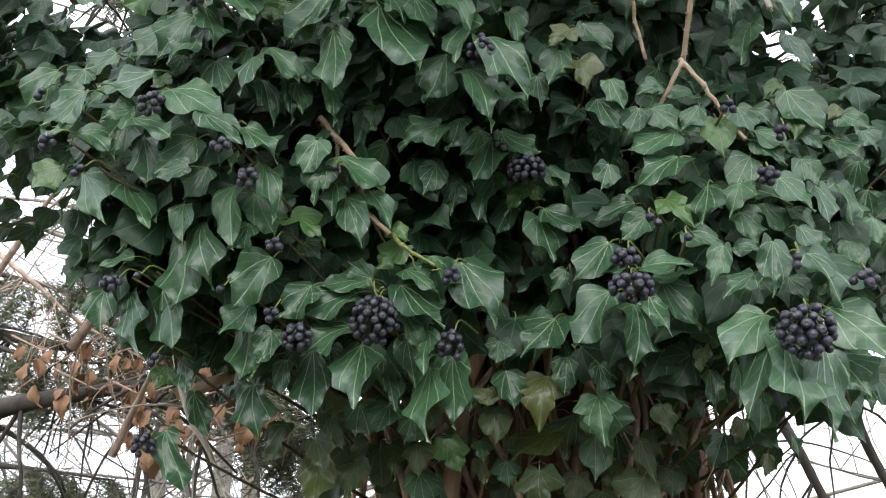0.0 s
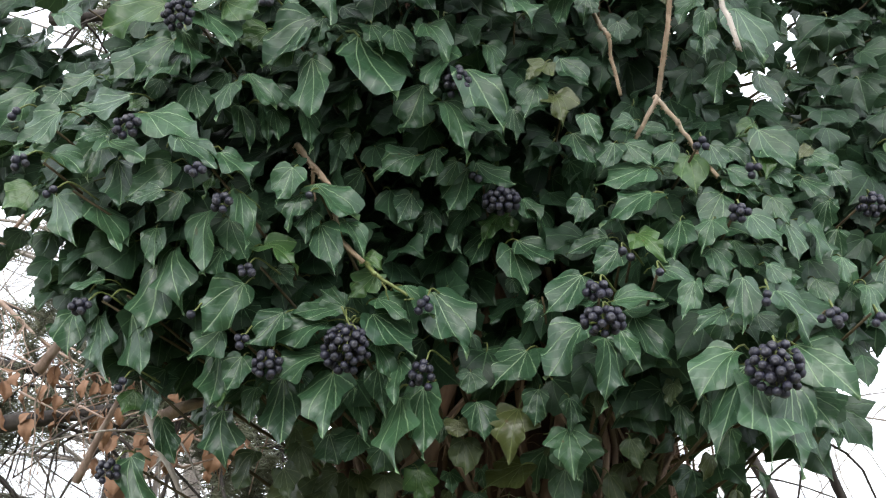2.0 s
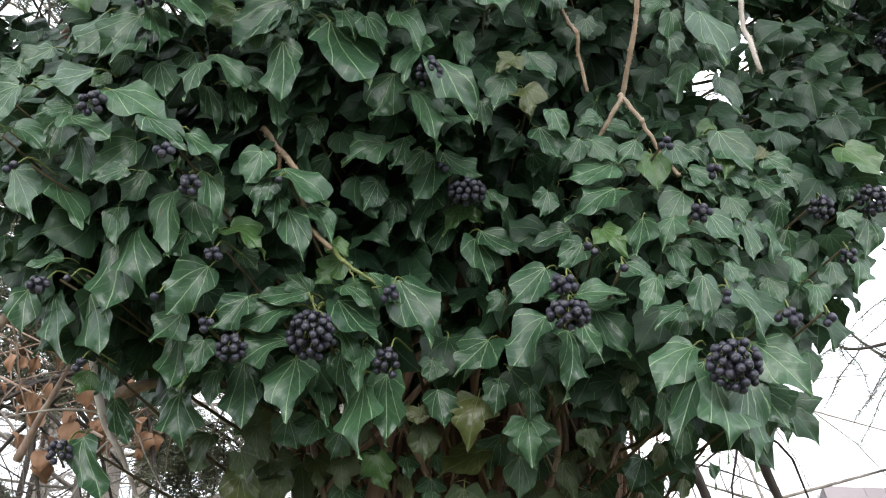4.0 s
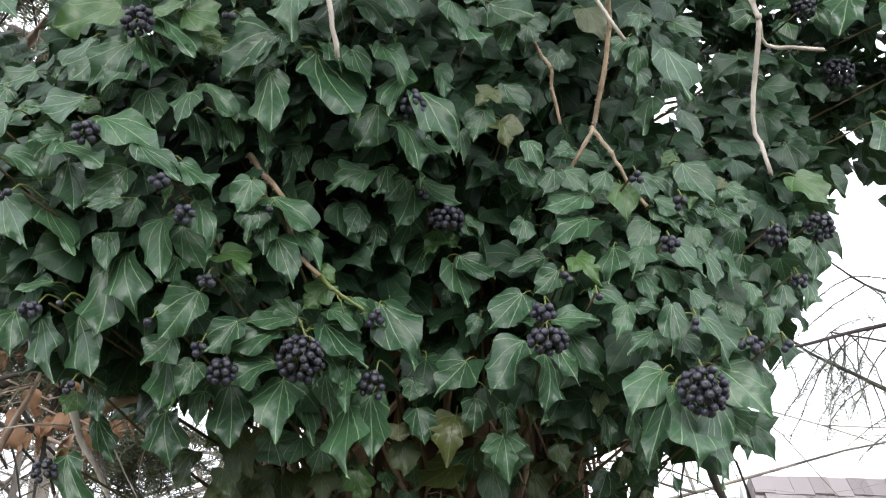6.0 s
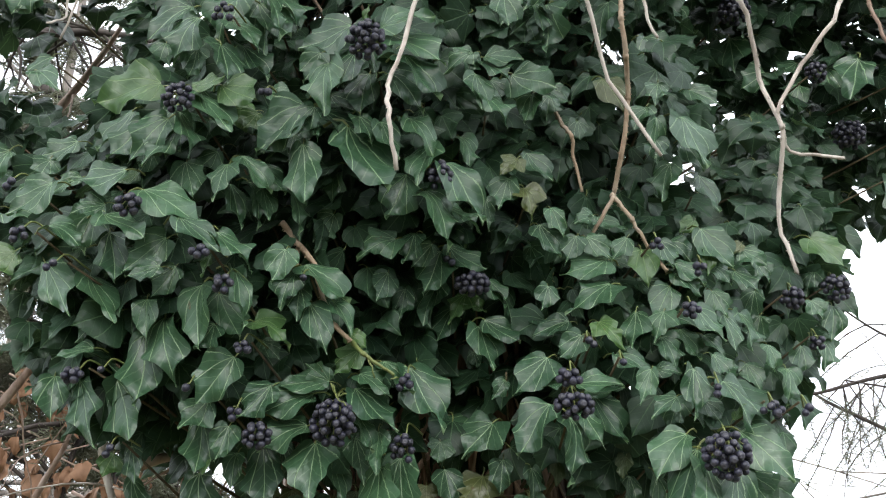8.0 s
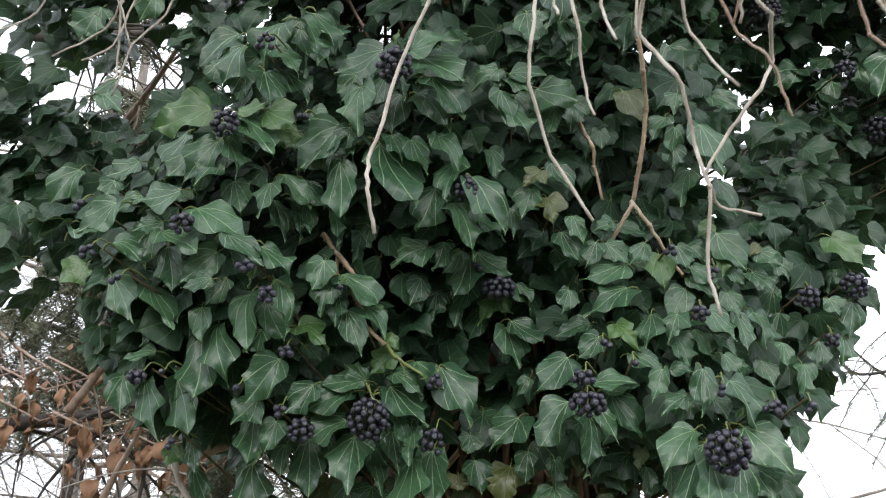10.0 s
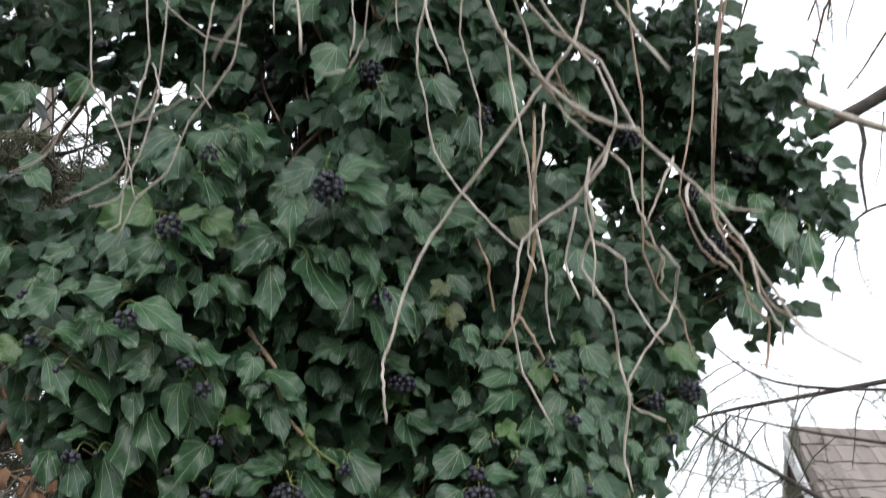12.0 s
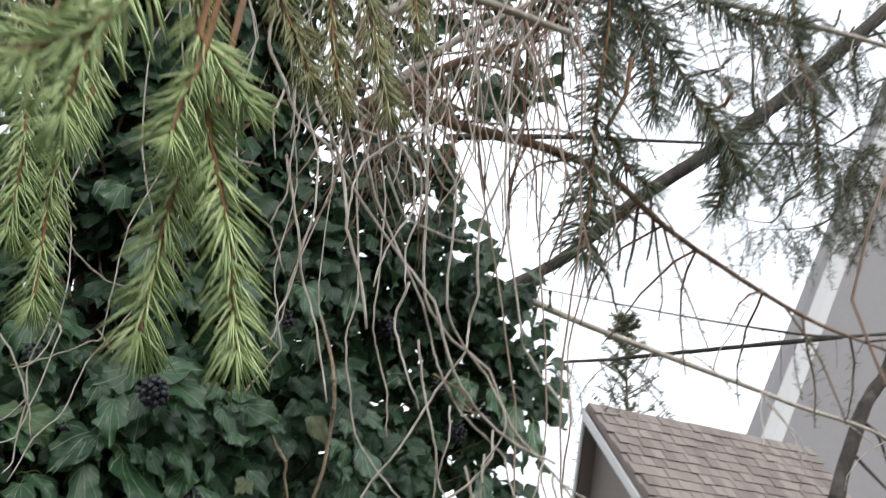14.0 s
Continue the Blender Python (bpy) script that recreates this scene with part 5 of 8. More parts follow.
def ivy_mass(name, poly, count, back, seed, size=(0.04, 0.062), label="", clump=0.5, loose=0.55):
    """A thick curtain of hanging ivy leaves, too many to count, over one stretch of the trunk."""
    rng = random.Random(seed)
    bm = bmesh.new()
    uv = bm.loops.layers.uv.new("blade")
    xs, zs = [p[0] for p in poly], [p[1] for p in poly]
    made = 0
    while made < count:
        x, z = rng.uniform(min(xs), max(xs)), rng.uniform(min(zs), max(zs))
        if not inside(poly, x, z):
            continue
        if rng.random() < min(max((abs(x - 0.1) - loose) / 0.3, 0.0), 0.5):
            continue
        if noise.noise(Vector((x * 9, z * 9, seed * 1.7))) < -0.2 and rng.random() < clump:
            continue
        if any(((x - a) / u) ** 2 + ((z - b) / v) ** 2 < rng.uniform(0.6, 1.2) for a, b, u, v in HOLLOWS):
            continue
        y = surface(x, z) + rng.uniform(*back)
        if any((x - 0.14 * (y - 1.0) - a) ** 2 + (z - 0.025 - 0.46 * (y - 1.0) - b) ** 2 < (0.7 * r + 0.007) ** 2 for a, b, r in GAPS):
            continue
        if x > 0.20 and z > 2.14 and noise.noise(Vector(((x - 0.10 * y) * 40, (z - 0.22 * y) * 40, 4.5))) < -0.2:
            continue
        away = Vector((rng.uniform(-0.75, 0.75) + 0.25 * (x - 0.1), rng.uniform(-0.75, -0.05), rng.uniform(-1.15, -0.35))).normalized()
        s = rng.uniform(*size)
        base = Vector((x, y, z))
        m = leaf_frame(base, base + away * s, rng.uniform(-45, 45), (rng.uniform(-0.45, 0.45), -1.0, rng.uniform(-0.1, 0.65)))
        shape = rng.choice(("angled", "angled", "ovate", "ovate", "lobed", "narrow"))
        blade(bm, uv, m @ Matrix.Diagonal((rng.uniform(0.85, 1.15), 1, 1, 1)), shape, rng, rng.uniform(0.1, 0.5), rng.uniform(0.0, 0.4), rng.uniform(0.03, 0.09), rng.random() < 0.4)
        made += 1
    ob = part(name, bm, [LEAF_MASS_SHADED, STALK])
    return tagged(ob, label or "dense curtain of ivy leaves, coloured darker for shade", "ivy", kind="stuff")


LOWER = [(-0.50, 2.08), (-0.37, 2.26), (-0.35, 2.35), (0.57, 2.49), (0.50, 2.07), (0.47, 1.91), (0.38, 1.79), (0.35, 1.74), (0.25, 1.77), (0.16, 1.79), (-0.09, 1.77), (-0.23, 1.76), (-0.34, 1.79), (-0.42, 1.89)]
UPPER = [(-0.26, 2.24), (-0.32, 2.50), (-0.15, 2.74), (0.49, 2.83), (0.56, 2.62), (0.70, 2.39), (0.68, 2.25), (0.53, 2.12), (0.50, 1.92), (-0.03, 1.85), (-0.34, 1.83), (-0.39, 1.99), (-0.28, 2.09)]
CROWN = [(-0.36, 2.28), (-0.56, 3.13), (0.58, 3.68), (0.41, 3.08), (0.47, 2.78), (0.61, 2.59), (0.65, 2.48), (0.17, 2.38), (-0.02, 2.28)]
LEFT = [(-0.73, 2.67), (-0.38, 2.73), (-0.34, 2.53), (-0.43, 2.47), (-0.45, 2.39), (-0.51, 2.32), (-0.46, 2.25), (-0.53, 2.17), (-0.48, 2.04), (-0.58, 2.04)]
RIGHT = [(0.21, 2.58), (0.76, 2.62), (0.73, 2.36), (0.63, 2.34), (0.60, 2.28), (0.39, 2.13), (0.27, 2.17)]
EDGE = [(-0.90, 2.37), (-0.58, 2.35), (-0.58, 2.21), (-0.50, 2.00), (-0.60, 1.96), (-0.80, 1.96)]
SIDE = [(0.36, 3.34), (0.86, 3.52), (0.77, 3.14), (0.71, 2.95), (0.50, 2.86), (0.42, 3.00)]
LOBE = [(0.50, 2.71), (0.62, 2.68), (0.68, 2.54), (0.75, 2.53), (0.80, 2.43), (0.83, 2.32), (0.80, 2.24), (0.76, 2.31), (0.73, 2.17), (0.67, 2.12), (0.66, 2.23), (0.59, 2.17), (0.47, 2.22), (0.39, 2.55)]
SHADE = [(-0.69, 2.58), (-0.27, 2.64), (-0.24, 2.43), (-0.34, 2.35), (-0.40, 2.44), (-0.44, 2.42), (-0.51, 2.43), (-0.55, 2.35), (-0.65, 2.33)]
WEST = [(-0.61, 2.21), (-0.47, 2.19), (-0.30, 2.11), (-0.21, 2.12), (-0.16, 1.80), (-0.34, 1.79), (-0.39, 1.94), (-0.52, 2.00)]
OUTER = [(-0.86, 2.30), (-0.62, 2.26), (-0.50, 2.16), (-0.54, 2.05), (-0.64, 2.04), (-0.74, 2.03), (-0.84, 2.06)]
FOOT = [(0.18, 1.78), (0.34, 1.77), (0.30, 1.69), (0.23, 1.65), (0.17, 1.66)]
GAP = [(-0.65, 2.46), (-0.47, 2.48), (-0.36, 2.42), (-0.36, 2.28), (-0.48, 2.20), (-0.59, 2.17)]
ivy_mass("ivy_foliage", GAP, 30, (0.1, 0.3), 23, (0.036, 0.058), "loose shade-darkened ivy leaves with daylight between them", 0.6, 2.0)
ivy_mass("ivy_foliage", LOBE, 640, (0.05, 0.26), 18, (0.034, 0.055), "ivy leaves coloured dark for shade with small gaps of sky", 0.85, 2.0)
ivy_mass("ivy_foliage", SHADE, 300, (0.0, 0.3), 19, (0.036, 0.058), "loose shade-darkened ivy leaves with daylight between them", 0.7, 2.0)
ivy_mass("ivy_foliage", WEST, 420, (0.04, 0.3), 20, (0.036, 0.058), "loose shade-darkened ivy leaves with daylight between them", 0.5, 2.0)
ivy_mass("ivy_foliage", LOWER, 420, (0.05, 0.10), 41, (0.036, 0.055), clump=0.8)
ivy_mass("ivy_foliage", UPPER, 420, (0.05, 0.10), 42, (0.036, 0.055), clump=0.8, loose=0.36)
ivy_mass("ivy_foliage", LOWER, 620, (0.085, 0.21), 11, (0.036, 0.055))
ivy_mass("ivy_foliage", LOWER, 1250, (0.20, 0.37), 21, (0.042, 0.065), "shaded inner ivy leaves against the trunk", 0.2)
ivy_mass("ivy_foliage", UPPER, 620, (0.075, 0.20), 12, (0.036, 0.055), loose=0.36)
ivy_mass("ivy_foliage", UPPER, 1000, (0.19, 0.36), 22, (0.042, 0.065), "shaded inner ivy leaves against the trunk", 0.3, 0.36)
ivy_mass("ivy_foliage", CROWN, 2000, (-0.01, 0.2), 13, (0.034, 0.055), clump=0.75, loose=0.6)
ivy_mass("ivy_foliage", SIDE, 260, (0.0, 0.2), 17, (0.035, 0.055), "shade-darkened ivy leaves high on the trunk behind dry twigs", 0.7, 2.0)
ivy_mass("ivy_foliage", LEFT, 260, (0.0, 0.25), 14, (0.034, 0.055), loose=2.0, label="loose shade-darkened ivy leaves with daylight between them", clump=0.95)
ivy_mass("ivy_foliage", RIGHT, 400, (0.0, 0.22), 15, (0.034, 0.055), loose=2.0, label="ivy leaves coloured dark for shade with small gaps of sky", clump=0.95)
ivy_mass("ivy_foliage", OUTER, 190, (0.05, 0.25), 24, (0.036, 0.056), "loose shade-darkened ivy leaves with daylight between them", 0.6, 2.0)
ivy_mass("ivy_foliage", FOOT, 20, (0.08, 0.25), 25, (0.030, 0.046), "loose shade-darkened ivy leaves low beside the trunk", 0.6, 2.0)
ivy_mass("ivy_foliage", EDGE, 250, (0.0, 0.3), 16, (0.034, 0.055), loose=2.0, label="loose shade-darkened ivy leaves with daylight between them", clump=0.8)


def trunk_ivy(z0, z1, count, seed):
    """Ivy leaves that press close round the upper trunk."""
    rng = random.Random(seed)
    bm = bmesh.new()
    uv = bm.loops.layers.uv.new("blade")
    for k in range(count):
        z, a = rng.uniform(z0, z1), rng.uniform(2.9, 6.6)
        out = Vector((math.cos(a), math.sin(a), 0))
        p = trunk_axis(z) + out * (trunk_radius(z) + rng.uniform(0.02, 0.13))
        d = (Vector((rng.uniform(-0.5, 0.5), 0, -1)) + out * rng.uniform(0.05, 0.6)).normalized() * rng.uniform(0.045, 0.07)
        blade(bm, uv, leaf_frame(p, p + d, rng.uniform(-30, 30), out + Vector((0, 0, 0.5))), rng.choice(("angled", "lobed", "ovate")), rng, 0.25, 0.2, 0.06, False)
    tagged(part("ivy_foliage", bm, [LEAF_MASS_SHADED, STALK]), "ivy leaves pressed close round the upper trunk", "ivy", kind="stuff")


trunk_ivy(1.95, 4.2, 1700, 31)


def low_leaves(count, seed):
    """Rounded shade leaves of the young ivy that clings low on the trunk."""
    rng = random.Random(seed)
    root = thing("ivy_creeper", trunk_axis(1.2) + Vector((0, -0.18, 0)), "young clinging ivy with rounded leaves, some yellowing", "ivy")
    for k in range(count):
        x, z = rng.uniform(-0.20, 0.20), rng.uniform(1.42, 1.74)
        y = 1.0 - rng.uniform(0.0, 0.12) + 1.2 * (x - 0.02) ** 2
        d = Vector((rng.uniform(-0.6, 0.6), rng.uniform(-0.25, 0.0), -1)).normalized() * rng.uniform(0.032, 0.052)
        leaf(root, (x, y, z), Vector((x, y, z)) + d, rng.choice(("round", "round", "lobed", "angled")), rng.uniform(0.9, 1.1), rng.uniform(-25, 25), rng.choice(("", "shade", "shade", "shade", "old")))


low_leaves(60, 77)



# ---- the house behind ----
def roof_material(name, a, b, scale):
    m = Nodes(name)
    r = m.add("ShaderNodeObjectInfo").outputs["Random"]
    n = m.noise(scale, 6.0, 0.65, m.place())
    tone = m.mixed(m.math("ADD", m.math("MULTIPLY", r, 0.75), m.math("MULTIPLY", n, 0.5)), a, b)
    m.bump(n, 0.4, 0.01)
    return m.done(tone, 0.9, 0.25)


SHINGLE = roof_material("grey_shingle", (0.13, 0.11, 0.115), (0.21, 0.185, 0.19), 40.0)
SHAKE = roof_material("weathered_shake", (0.11, 0.092, 0.085), (0.21, 0.18, 0.165), 30.0)
SIDING = roof_material("pale_siding", (0.17, 0.163, 0.165), (0.235, 0.225, 0.23), 8.0)
WALLING = roof_material("shaded_render", (0.20, 0.17, 0.16), (0.28, 0.24, 0.22), 8.0)
TRIM = roof_material("white_trim", (0.42, 0.42, 0.43), (0.5, 0.5, 0.5), 6.0)


def slab(points, thick):
    """A flat slab under the given corners."""
    bm = bmesh.new()
    pts = [Vector(p) for p in points]
    n = (pts[1] - pts[0]).cross(pts[-1] - pts[0]).normalized()
    top = [bm.verts.new(p) for p in pts]
    low = [bm.verts.new(p - n * thick) for p in pts]
    bm.faces.new(top), bm.faces.new(low[::-1])
    for k in range(len(pts)):
        j = (k + 1) % len(pts)
        bm.faces.new((top[j], top[k], low[k], low[j]))
    bmesh.ops.recalc_face_normals(bm, faces=bm.faces)
    return bm


def shingles(parent, roof, a, b, down, rows, cols, mat, name):
    """Courses of overlapping shingles from the ridge a-b down the slope."""
    a, b, down = Vector(a), Vector(b), Vector(down)
    n = (b - a).cross(down).normalized()
    n = n if n.z > 0 else -n
    across, step = (b - a) / cols, down / rows
    bm = slab([(0, 0, 0), (1, 0, 0), (1, 1, 0), (0, 1, 0)], 1.0)
    me = bpy.data.meshes.new(name)
    bm.to_mesh(me)
    bm.free()
    me.materials.append(mat)
    rng = random.Random(name)
    for r in range(rows):
        for c in range(cols):
            p = a + across * (c + (0.5 if r % 2 else 0.0) * (c < cols - 1)) + step * r + n * (0.095 + 0.012 * rng.random())
            ob = new(name, me)
            x, y, z = across * 0.992, step * rng.uniform(1.02, 1.1) - n * 0.0 + n * 0.03, n * 0.022
            ob.matrix_world = Matrix.Translation(p) @ Matrix((x, y, z)).transposed().to_4x4()
            ob.parent = roof


def wing(name, a, b, down, wall_mat, roof_mat, label, rows, cols, piece):
    """A gabled wing with its ridge from a to b; down leads from the ridge to the near eave."""
    a, b, down = Vector(a), Vector(b), Vector(down)
    back = Vector((down.x, -down.y, down.z))
    root = thing("house", (a.x, a.y, -8.0), label, "house")
    roof = None
    for side in (down, back):
        bm = slab([a, b, b + side, a + side], 0.08)
        ob = under(part("roof", bm, roof_mat, None, smooth=False), root)
        roof = roof or ob
    inset = (b - a).normalized() * 0.25
    e0, e1 = a + down * 0.94 + inset - Vector((0, 0, 0.1)), a + back * 0.94 + inset - Vector((0, 0, 0.1))
    f0, f1 = b + down * 0.94 - inset - Vector((0, 0, 0.1)), b + back * 0.94 - inset - Vector((0, 0, 0.1))
    flat = lambda p: Vector((p.x, p.y, -8.0))
    gable = [flat(e0), e0, a + inset - Vector((0, 0, 0.12)), e1, flat(e1)]
    gable_b = [flat(f0), f0, b - inset - Vector((0, 0, 0.12)), f1, flat(f1)]
    for corners in (gable, gable_b, [flat(e0), flat(f0), f0, e0], [flat(e1), flat(f1), f1, e1]):
        under(part("wall", slab(corners, 0.12), wall_mat, None, smooth=False), root)
    for end, sign in ((a, -1), (b, 1)):
        for side in (down, back):
            o = inset.normalized() * sign * 0.035
            board = [end + o, end + side + o, end + side + o - Vector((0, 0, 0.16)), end + o - Vector((0, 0, 0.16))]
            under(part("bargeboard", slab(board, 0.03), TRIM, None, "painted board along the gable", smooth=False), root)
    if rows:
        shingles(root, roof, a, b, down, rows, cols, roof_mat, piece)
    return root


wing("house", (2.257, 9.000, 1.728), Vector((2.257, 9.000, 1.728)) + Vector((4.6, 0.5, 0.1)), (0.1, -1.5, -1.5), WALLING, SHINGLE, "low house wing with a grey-purple shingle roof", 10, 26, "shingle")
wing("house", (6.444, 10.500, 4.949), (10.865, 11.200, 4.954), (0.5, -1.6, -2.3), WALLING, SHAKE, "house wing with a weathered tan shake roof", 16, 22, "shake")

wing("house", (3.656, 8.800, 2.744), (5.222, 9.200, 2.835), (0.4, -1.5, -2.3), WALLING, SHAKE, "house wing with a reddish-grey shake roof behind twigs", 14, 16, "shake")

def gable_house(foot, apex, depth):
    """A tall pale house front, its steep gable edged with white boards."""
    foot, apex = Vector(foot), Vector(apex)
    far_foot = Vector((2 * apex.x - foot.x, foot.y, foot.z))
    root = thing("house", (apex.x, apex.y, -8.0), "tall pale house with a steep white-edged gable", "house")
    under(part("wall", slab([(foot.x + 0.2, foot.y, -8.0), (far_foot.x - 0.2, foot.y, -8.0), far_foot - Vector((0.2, 0, 0)), apex, foot + Vector((0.2, 0, 0))], 0.2), SIDING, None, smooth=False), root)
    back = Vector((0, depth, 0))
    for end in (foot, far_foot):
        drop = (end - apex) * 1.04
        under(part("roof", slab([apex - back * 0.04, apex + drop - back * 0.04, apex + drop + back, apex + back], 0.12), SIDING, None, smooth=False), root)
        o = -back * 0.045 - Vector((0, 0.03, 0))
        w = Vector((0.24 if end is foot else -0.24, 0, 0))
        under(part("bargeboard", slab([apex + o, apex + drop + o, apex + drop + o + w, apex + o + w], 0.03), TRIM, None, "white board along the gable", smooth=False), root)
        w2 = w * 1.9
        under(part("bargeboard", slab([apex + o * 0.8 + w * 0.9, apex + drop + o * 0.8 + w * 0.9, apex + drop + o * 0.8 + w2, apex + o * 0.8 + w2], 0.03), TRIM, None, "white board along the gable", smooth=False), root)
    return root


gable_house((10.533, 12.500, 4.372), (23.229, 12.500, 27.554), 0.25)


# ---- trees behind ----
def grow(bm, rng, p, way, length, r, depth, droop, twigs):
    """One bare branch with its side branches."""
    pts, d = [p], way.copy()
    for k in range(5):
        d = (d + Vector((rng.uniform(-0.22, 0.22), rng.uniform(-0.22, 0.22), rng.uniform(-0.14, 0.14) - droop))).normalized()
        pts.append(pts[-1] + d * length / 5)
    tube(bm, pts, r, r * 0.4, 6 if r > 0.02 else 4 if r > 0.006 else 3, 0.1, rng=rng)
    if depth:
        for k in range(twigs):
            j = rng.randrange(1, 6)
            side = Vector((rng.uniform(-1, 1), rng.uniform(-1, 1), rng.uniform(-0.5, 0.7))).normalized()
            grow(bm, rng, pts[j], (d * 0.6 + side).normalized(), length * rng.uniform(0.4, 0.65), r * 0.42, depth - 1, droop, twigs)


def bare_tree(name, foot, height, r, seed, mat, label, lean=(0, 0), twigs=6, first=0.25, depth=2):
    rng = random.Random(seed)
    foot = Vector(foot)
    root = thing(name, foot, label, "tree")
    pts = [foot + Vector((lean[0] * t + 0.12 * math.sin(3 * t + seed), lean[1] * t, height * t)) for t in (0, 0.2, 0.4, 0.6, 0.8, 1.0)]
    line = smooth_line(pts, 4)
    bm = bmesh.new()
    tube(bm, line, r, r * 0.25, 10, 0.12, rng=rng)
    under(part("trunk", bm, mat), root)
    for k in range(16):
        t = first + (1 - first) * (k + rng.random()) / 16
        p = line[int(t * (len(line) - 1))]
        a = rng.uniform(0, 6.28)
        bm = bmesh.new()
        grow(bm, rng, p, Vector((math.cos(a), math.sin(a), rng.uniform(0.0, 0.7))).normalized(), height * rng.uniform(0.2, 0.38), r * 0.34 * (1.15 - t), depth, 0.02, twigs)
        under(part("limb", bm, mat), root)
    return root


FAR_BARK = wood_material("far_bark", (0.10, 0.085, 0.075), (0.24, 0.21, 0.19), (0.28, 0.25, 0.2), 20.0)
for k, (x, y, h, r, lean, depth, n) in enumerate(((-4.2, 8.5, 9.0, 0.13, 0.3, 3, 5), (-2.4, 6.0, 7.0, 0.08, -0.5, 3, 5), (-7.0, 12.0, 11.0, 0.16, 0.2, 3, 5), (-1.2, 8.0, 7.5, 0.09, 0.4, 3, 5), (-3.4, 13.0, 10.0, 0.12, 0.3, 3, 4))):
    bare_tree("bare_tree", (x, y, -0.45 * (y - 2.5) - 0.1), h + 0.45 * (y - 2.5), r, 3 + k, FAR_BARK, "bare grey-brown tree with a maze of thin twigs", (lean, 0.1), n, 0.2, depth)


NEEDLE_FAR = stalk_material("grey_green_needles", (0.05, 0.065, 0.035), (0.13, 0.13, 0.075))


def hung_branch(pts, r, seed, side_len, label, mat=None, needles=0.0, name="tree_branch", sides=22, category="branch", end=0.2):
    """A long branch with drooping side twigs, some still carrying sparse needles."""
    rng = random.Random(seed)
    line = smooth_line(pts, 6)
    root = thing(name, line[0], label, category)
    bm = bmesh.new()
    tube(bm, line, r, r * end, 8, 0.2, rng=rng)
    under(part("branch", bm, mat or LIMB), root)
    if sides:
        nb = bmesh.new()
        for k in range(sides):
            p = line[rng.randrange(2, len(line))]
            way = Vector((rng.uniform(-1, 1), rng.uniform(-0.6, 0.6), rng.uniform(-1.0, 0.25))).normalized()
            q = [p]
            n = 6
            for j in range(n):
                way = (way + Vector((rng.uniform(-0.3, 0.3), rng.uniform(-0.2, 0.2), -0.16))).normalized()
                q.append(q[-1] + way * side_len * rng.uniform(0.6, 1.2) / n)
            bm = bmesh.new()
            tube(bm, q, r * 0.22, r * 0.09, 4, rng=rng)
            under(part("side_twig", bm, mat or LIMB), root)
            if needles:
                for j in range(int(60 * needles)):
                    c = q[rng.randrange(1, n + 1)].lerp(q[rng.randrange(1, n + 1)], 0.3)
                    d = Vector((rng.uniform(-1, 1), rng.uniform(-1, 1), rng.uniform(-0.8, 0.6))).normalized() * rng.uniform(0.012, 0.022) * needles
                    tube(nb, [c, c + d], 0.0008 * needles, 0.0004 * needles, 3)
        if needles:
            tagged(under(part("needles", nb, NEEDLE_FAR), root), kind="stuff")
        else:
            nb.free()
    return root


# limbs of the neighbouring trees against the sky
hung_branch([(4.902, 2.900, 6.376), (4.100, 2.900, 5.604), (3.097, 3.000, 4.627), (2.369, 3.100, 4.017), (1.998, 3.200, 3.660), (1.607, 3.200, 3.393)], 0.05, 21, 0.5, "dark leafless limb with hanging twigs", needles=1.6, sides=26, end=0.5)
hung_branch([(Vector((3.339, 3.000, 2.305)).x - 0.05, 3.0, -0.4), (3.339, 3.000, 2.305), (3.352, 3.000, 2.614), (3.606, 3.000, 3.085), (3.824, 3.000, 3.354), (4.135, 3.000, 4.025)], 0.045, 22, 0.4, "dark leafless limb with hanging twigs", sides=10, end=0.6)
hung_branch([(0.164, 0.400, 2.521), (0.234, 0.400, 2.487), (0.370, 0.400, 2.485), (0.472, 0.400, 2.464), (0.591, 0.420, 2.410), (0.825, 0.450, 2.344), (0.992, 0.450, 2.314)], 0.009, 23, 0.2, "grey-brown spruce branch with dry side twigs", VINE, 0.7, sides=30)
hung_branch([(0.843, 1.600, 2.798), (1.085, 1.600, 2.727), (1.508, 1.600, 2.646), (1.845, 1.600, 2.583), (2.246, 1.600, 2.486), (2.950, 2.400, 2.380), (3.342, 3.000, 2.345)], 0.011, 24, 0.3, "thin grey branch with dry twigs", TWIG, sides=14)
hung_branch([(3.923, 3.000, 3.525), (3.069, 2.600, 3.260), (2.526, 2.300, 3.106), (1.929, 2.200, 3.047), (1.314, 2.200, 3.047)], 0.009, 25, 0.25, "thin mossy grey branch with dry twigs", LIMB, sides=10)
hung_branch([(0.095, 0.300, 2.416), (0.145, 0.300, 2.448), (0.198, 0.300, 2.501), (0.270, 0.300, 2.546), (0.349, 0.300, 2.625)], 0.009, 26, 0.25, "grey-brown spruce branch with dry side twigs", VINE, sides=24)
hung_branch([(0.872, 2.000, 3.434), (1.284, 2.000, 3.541), (1.968, 2.000, 3.690), (2.511, 2.000, 3.825)], 0.012, 27, 0.35, "thin leafless branch with drooping needled twigs", LIMB, 1.1, sides=24)
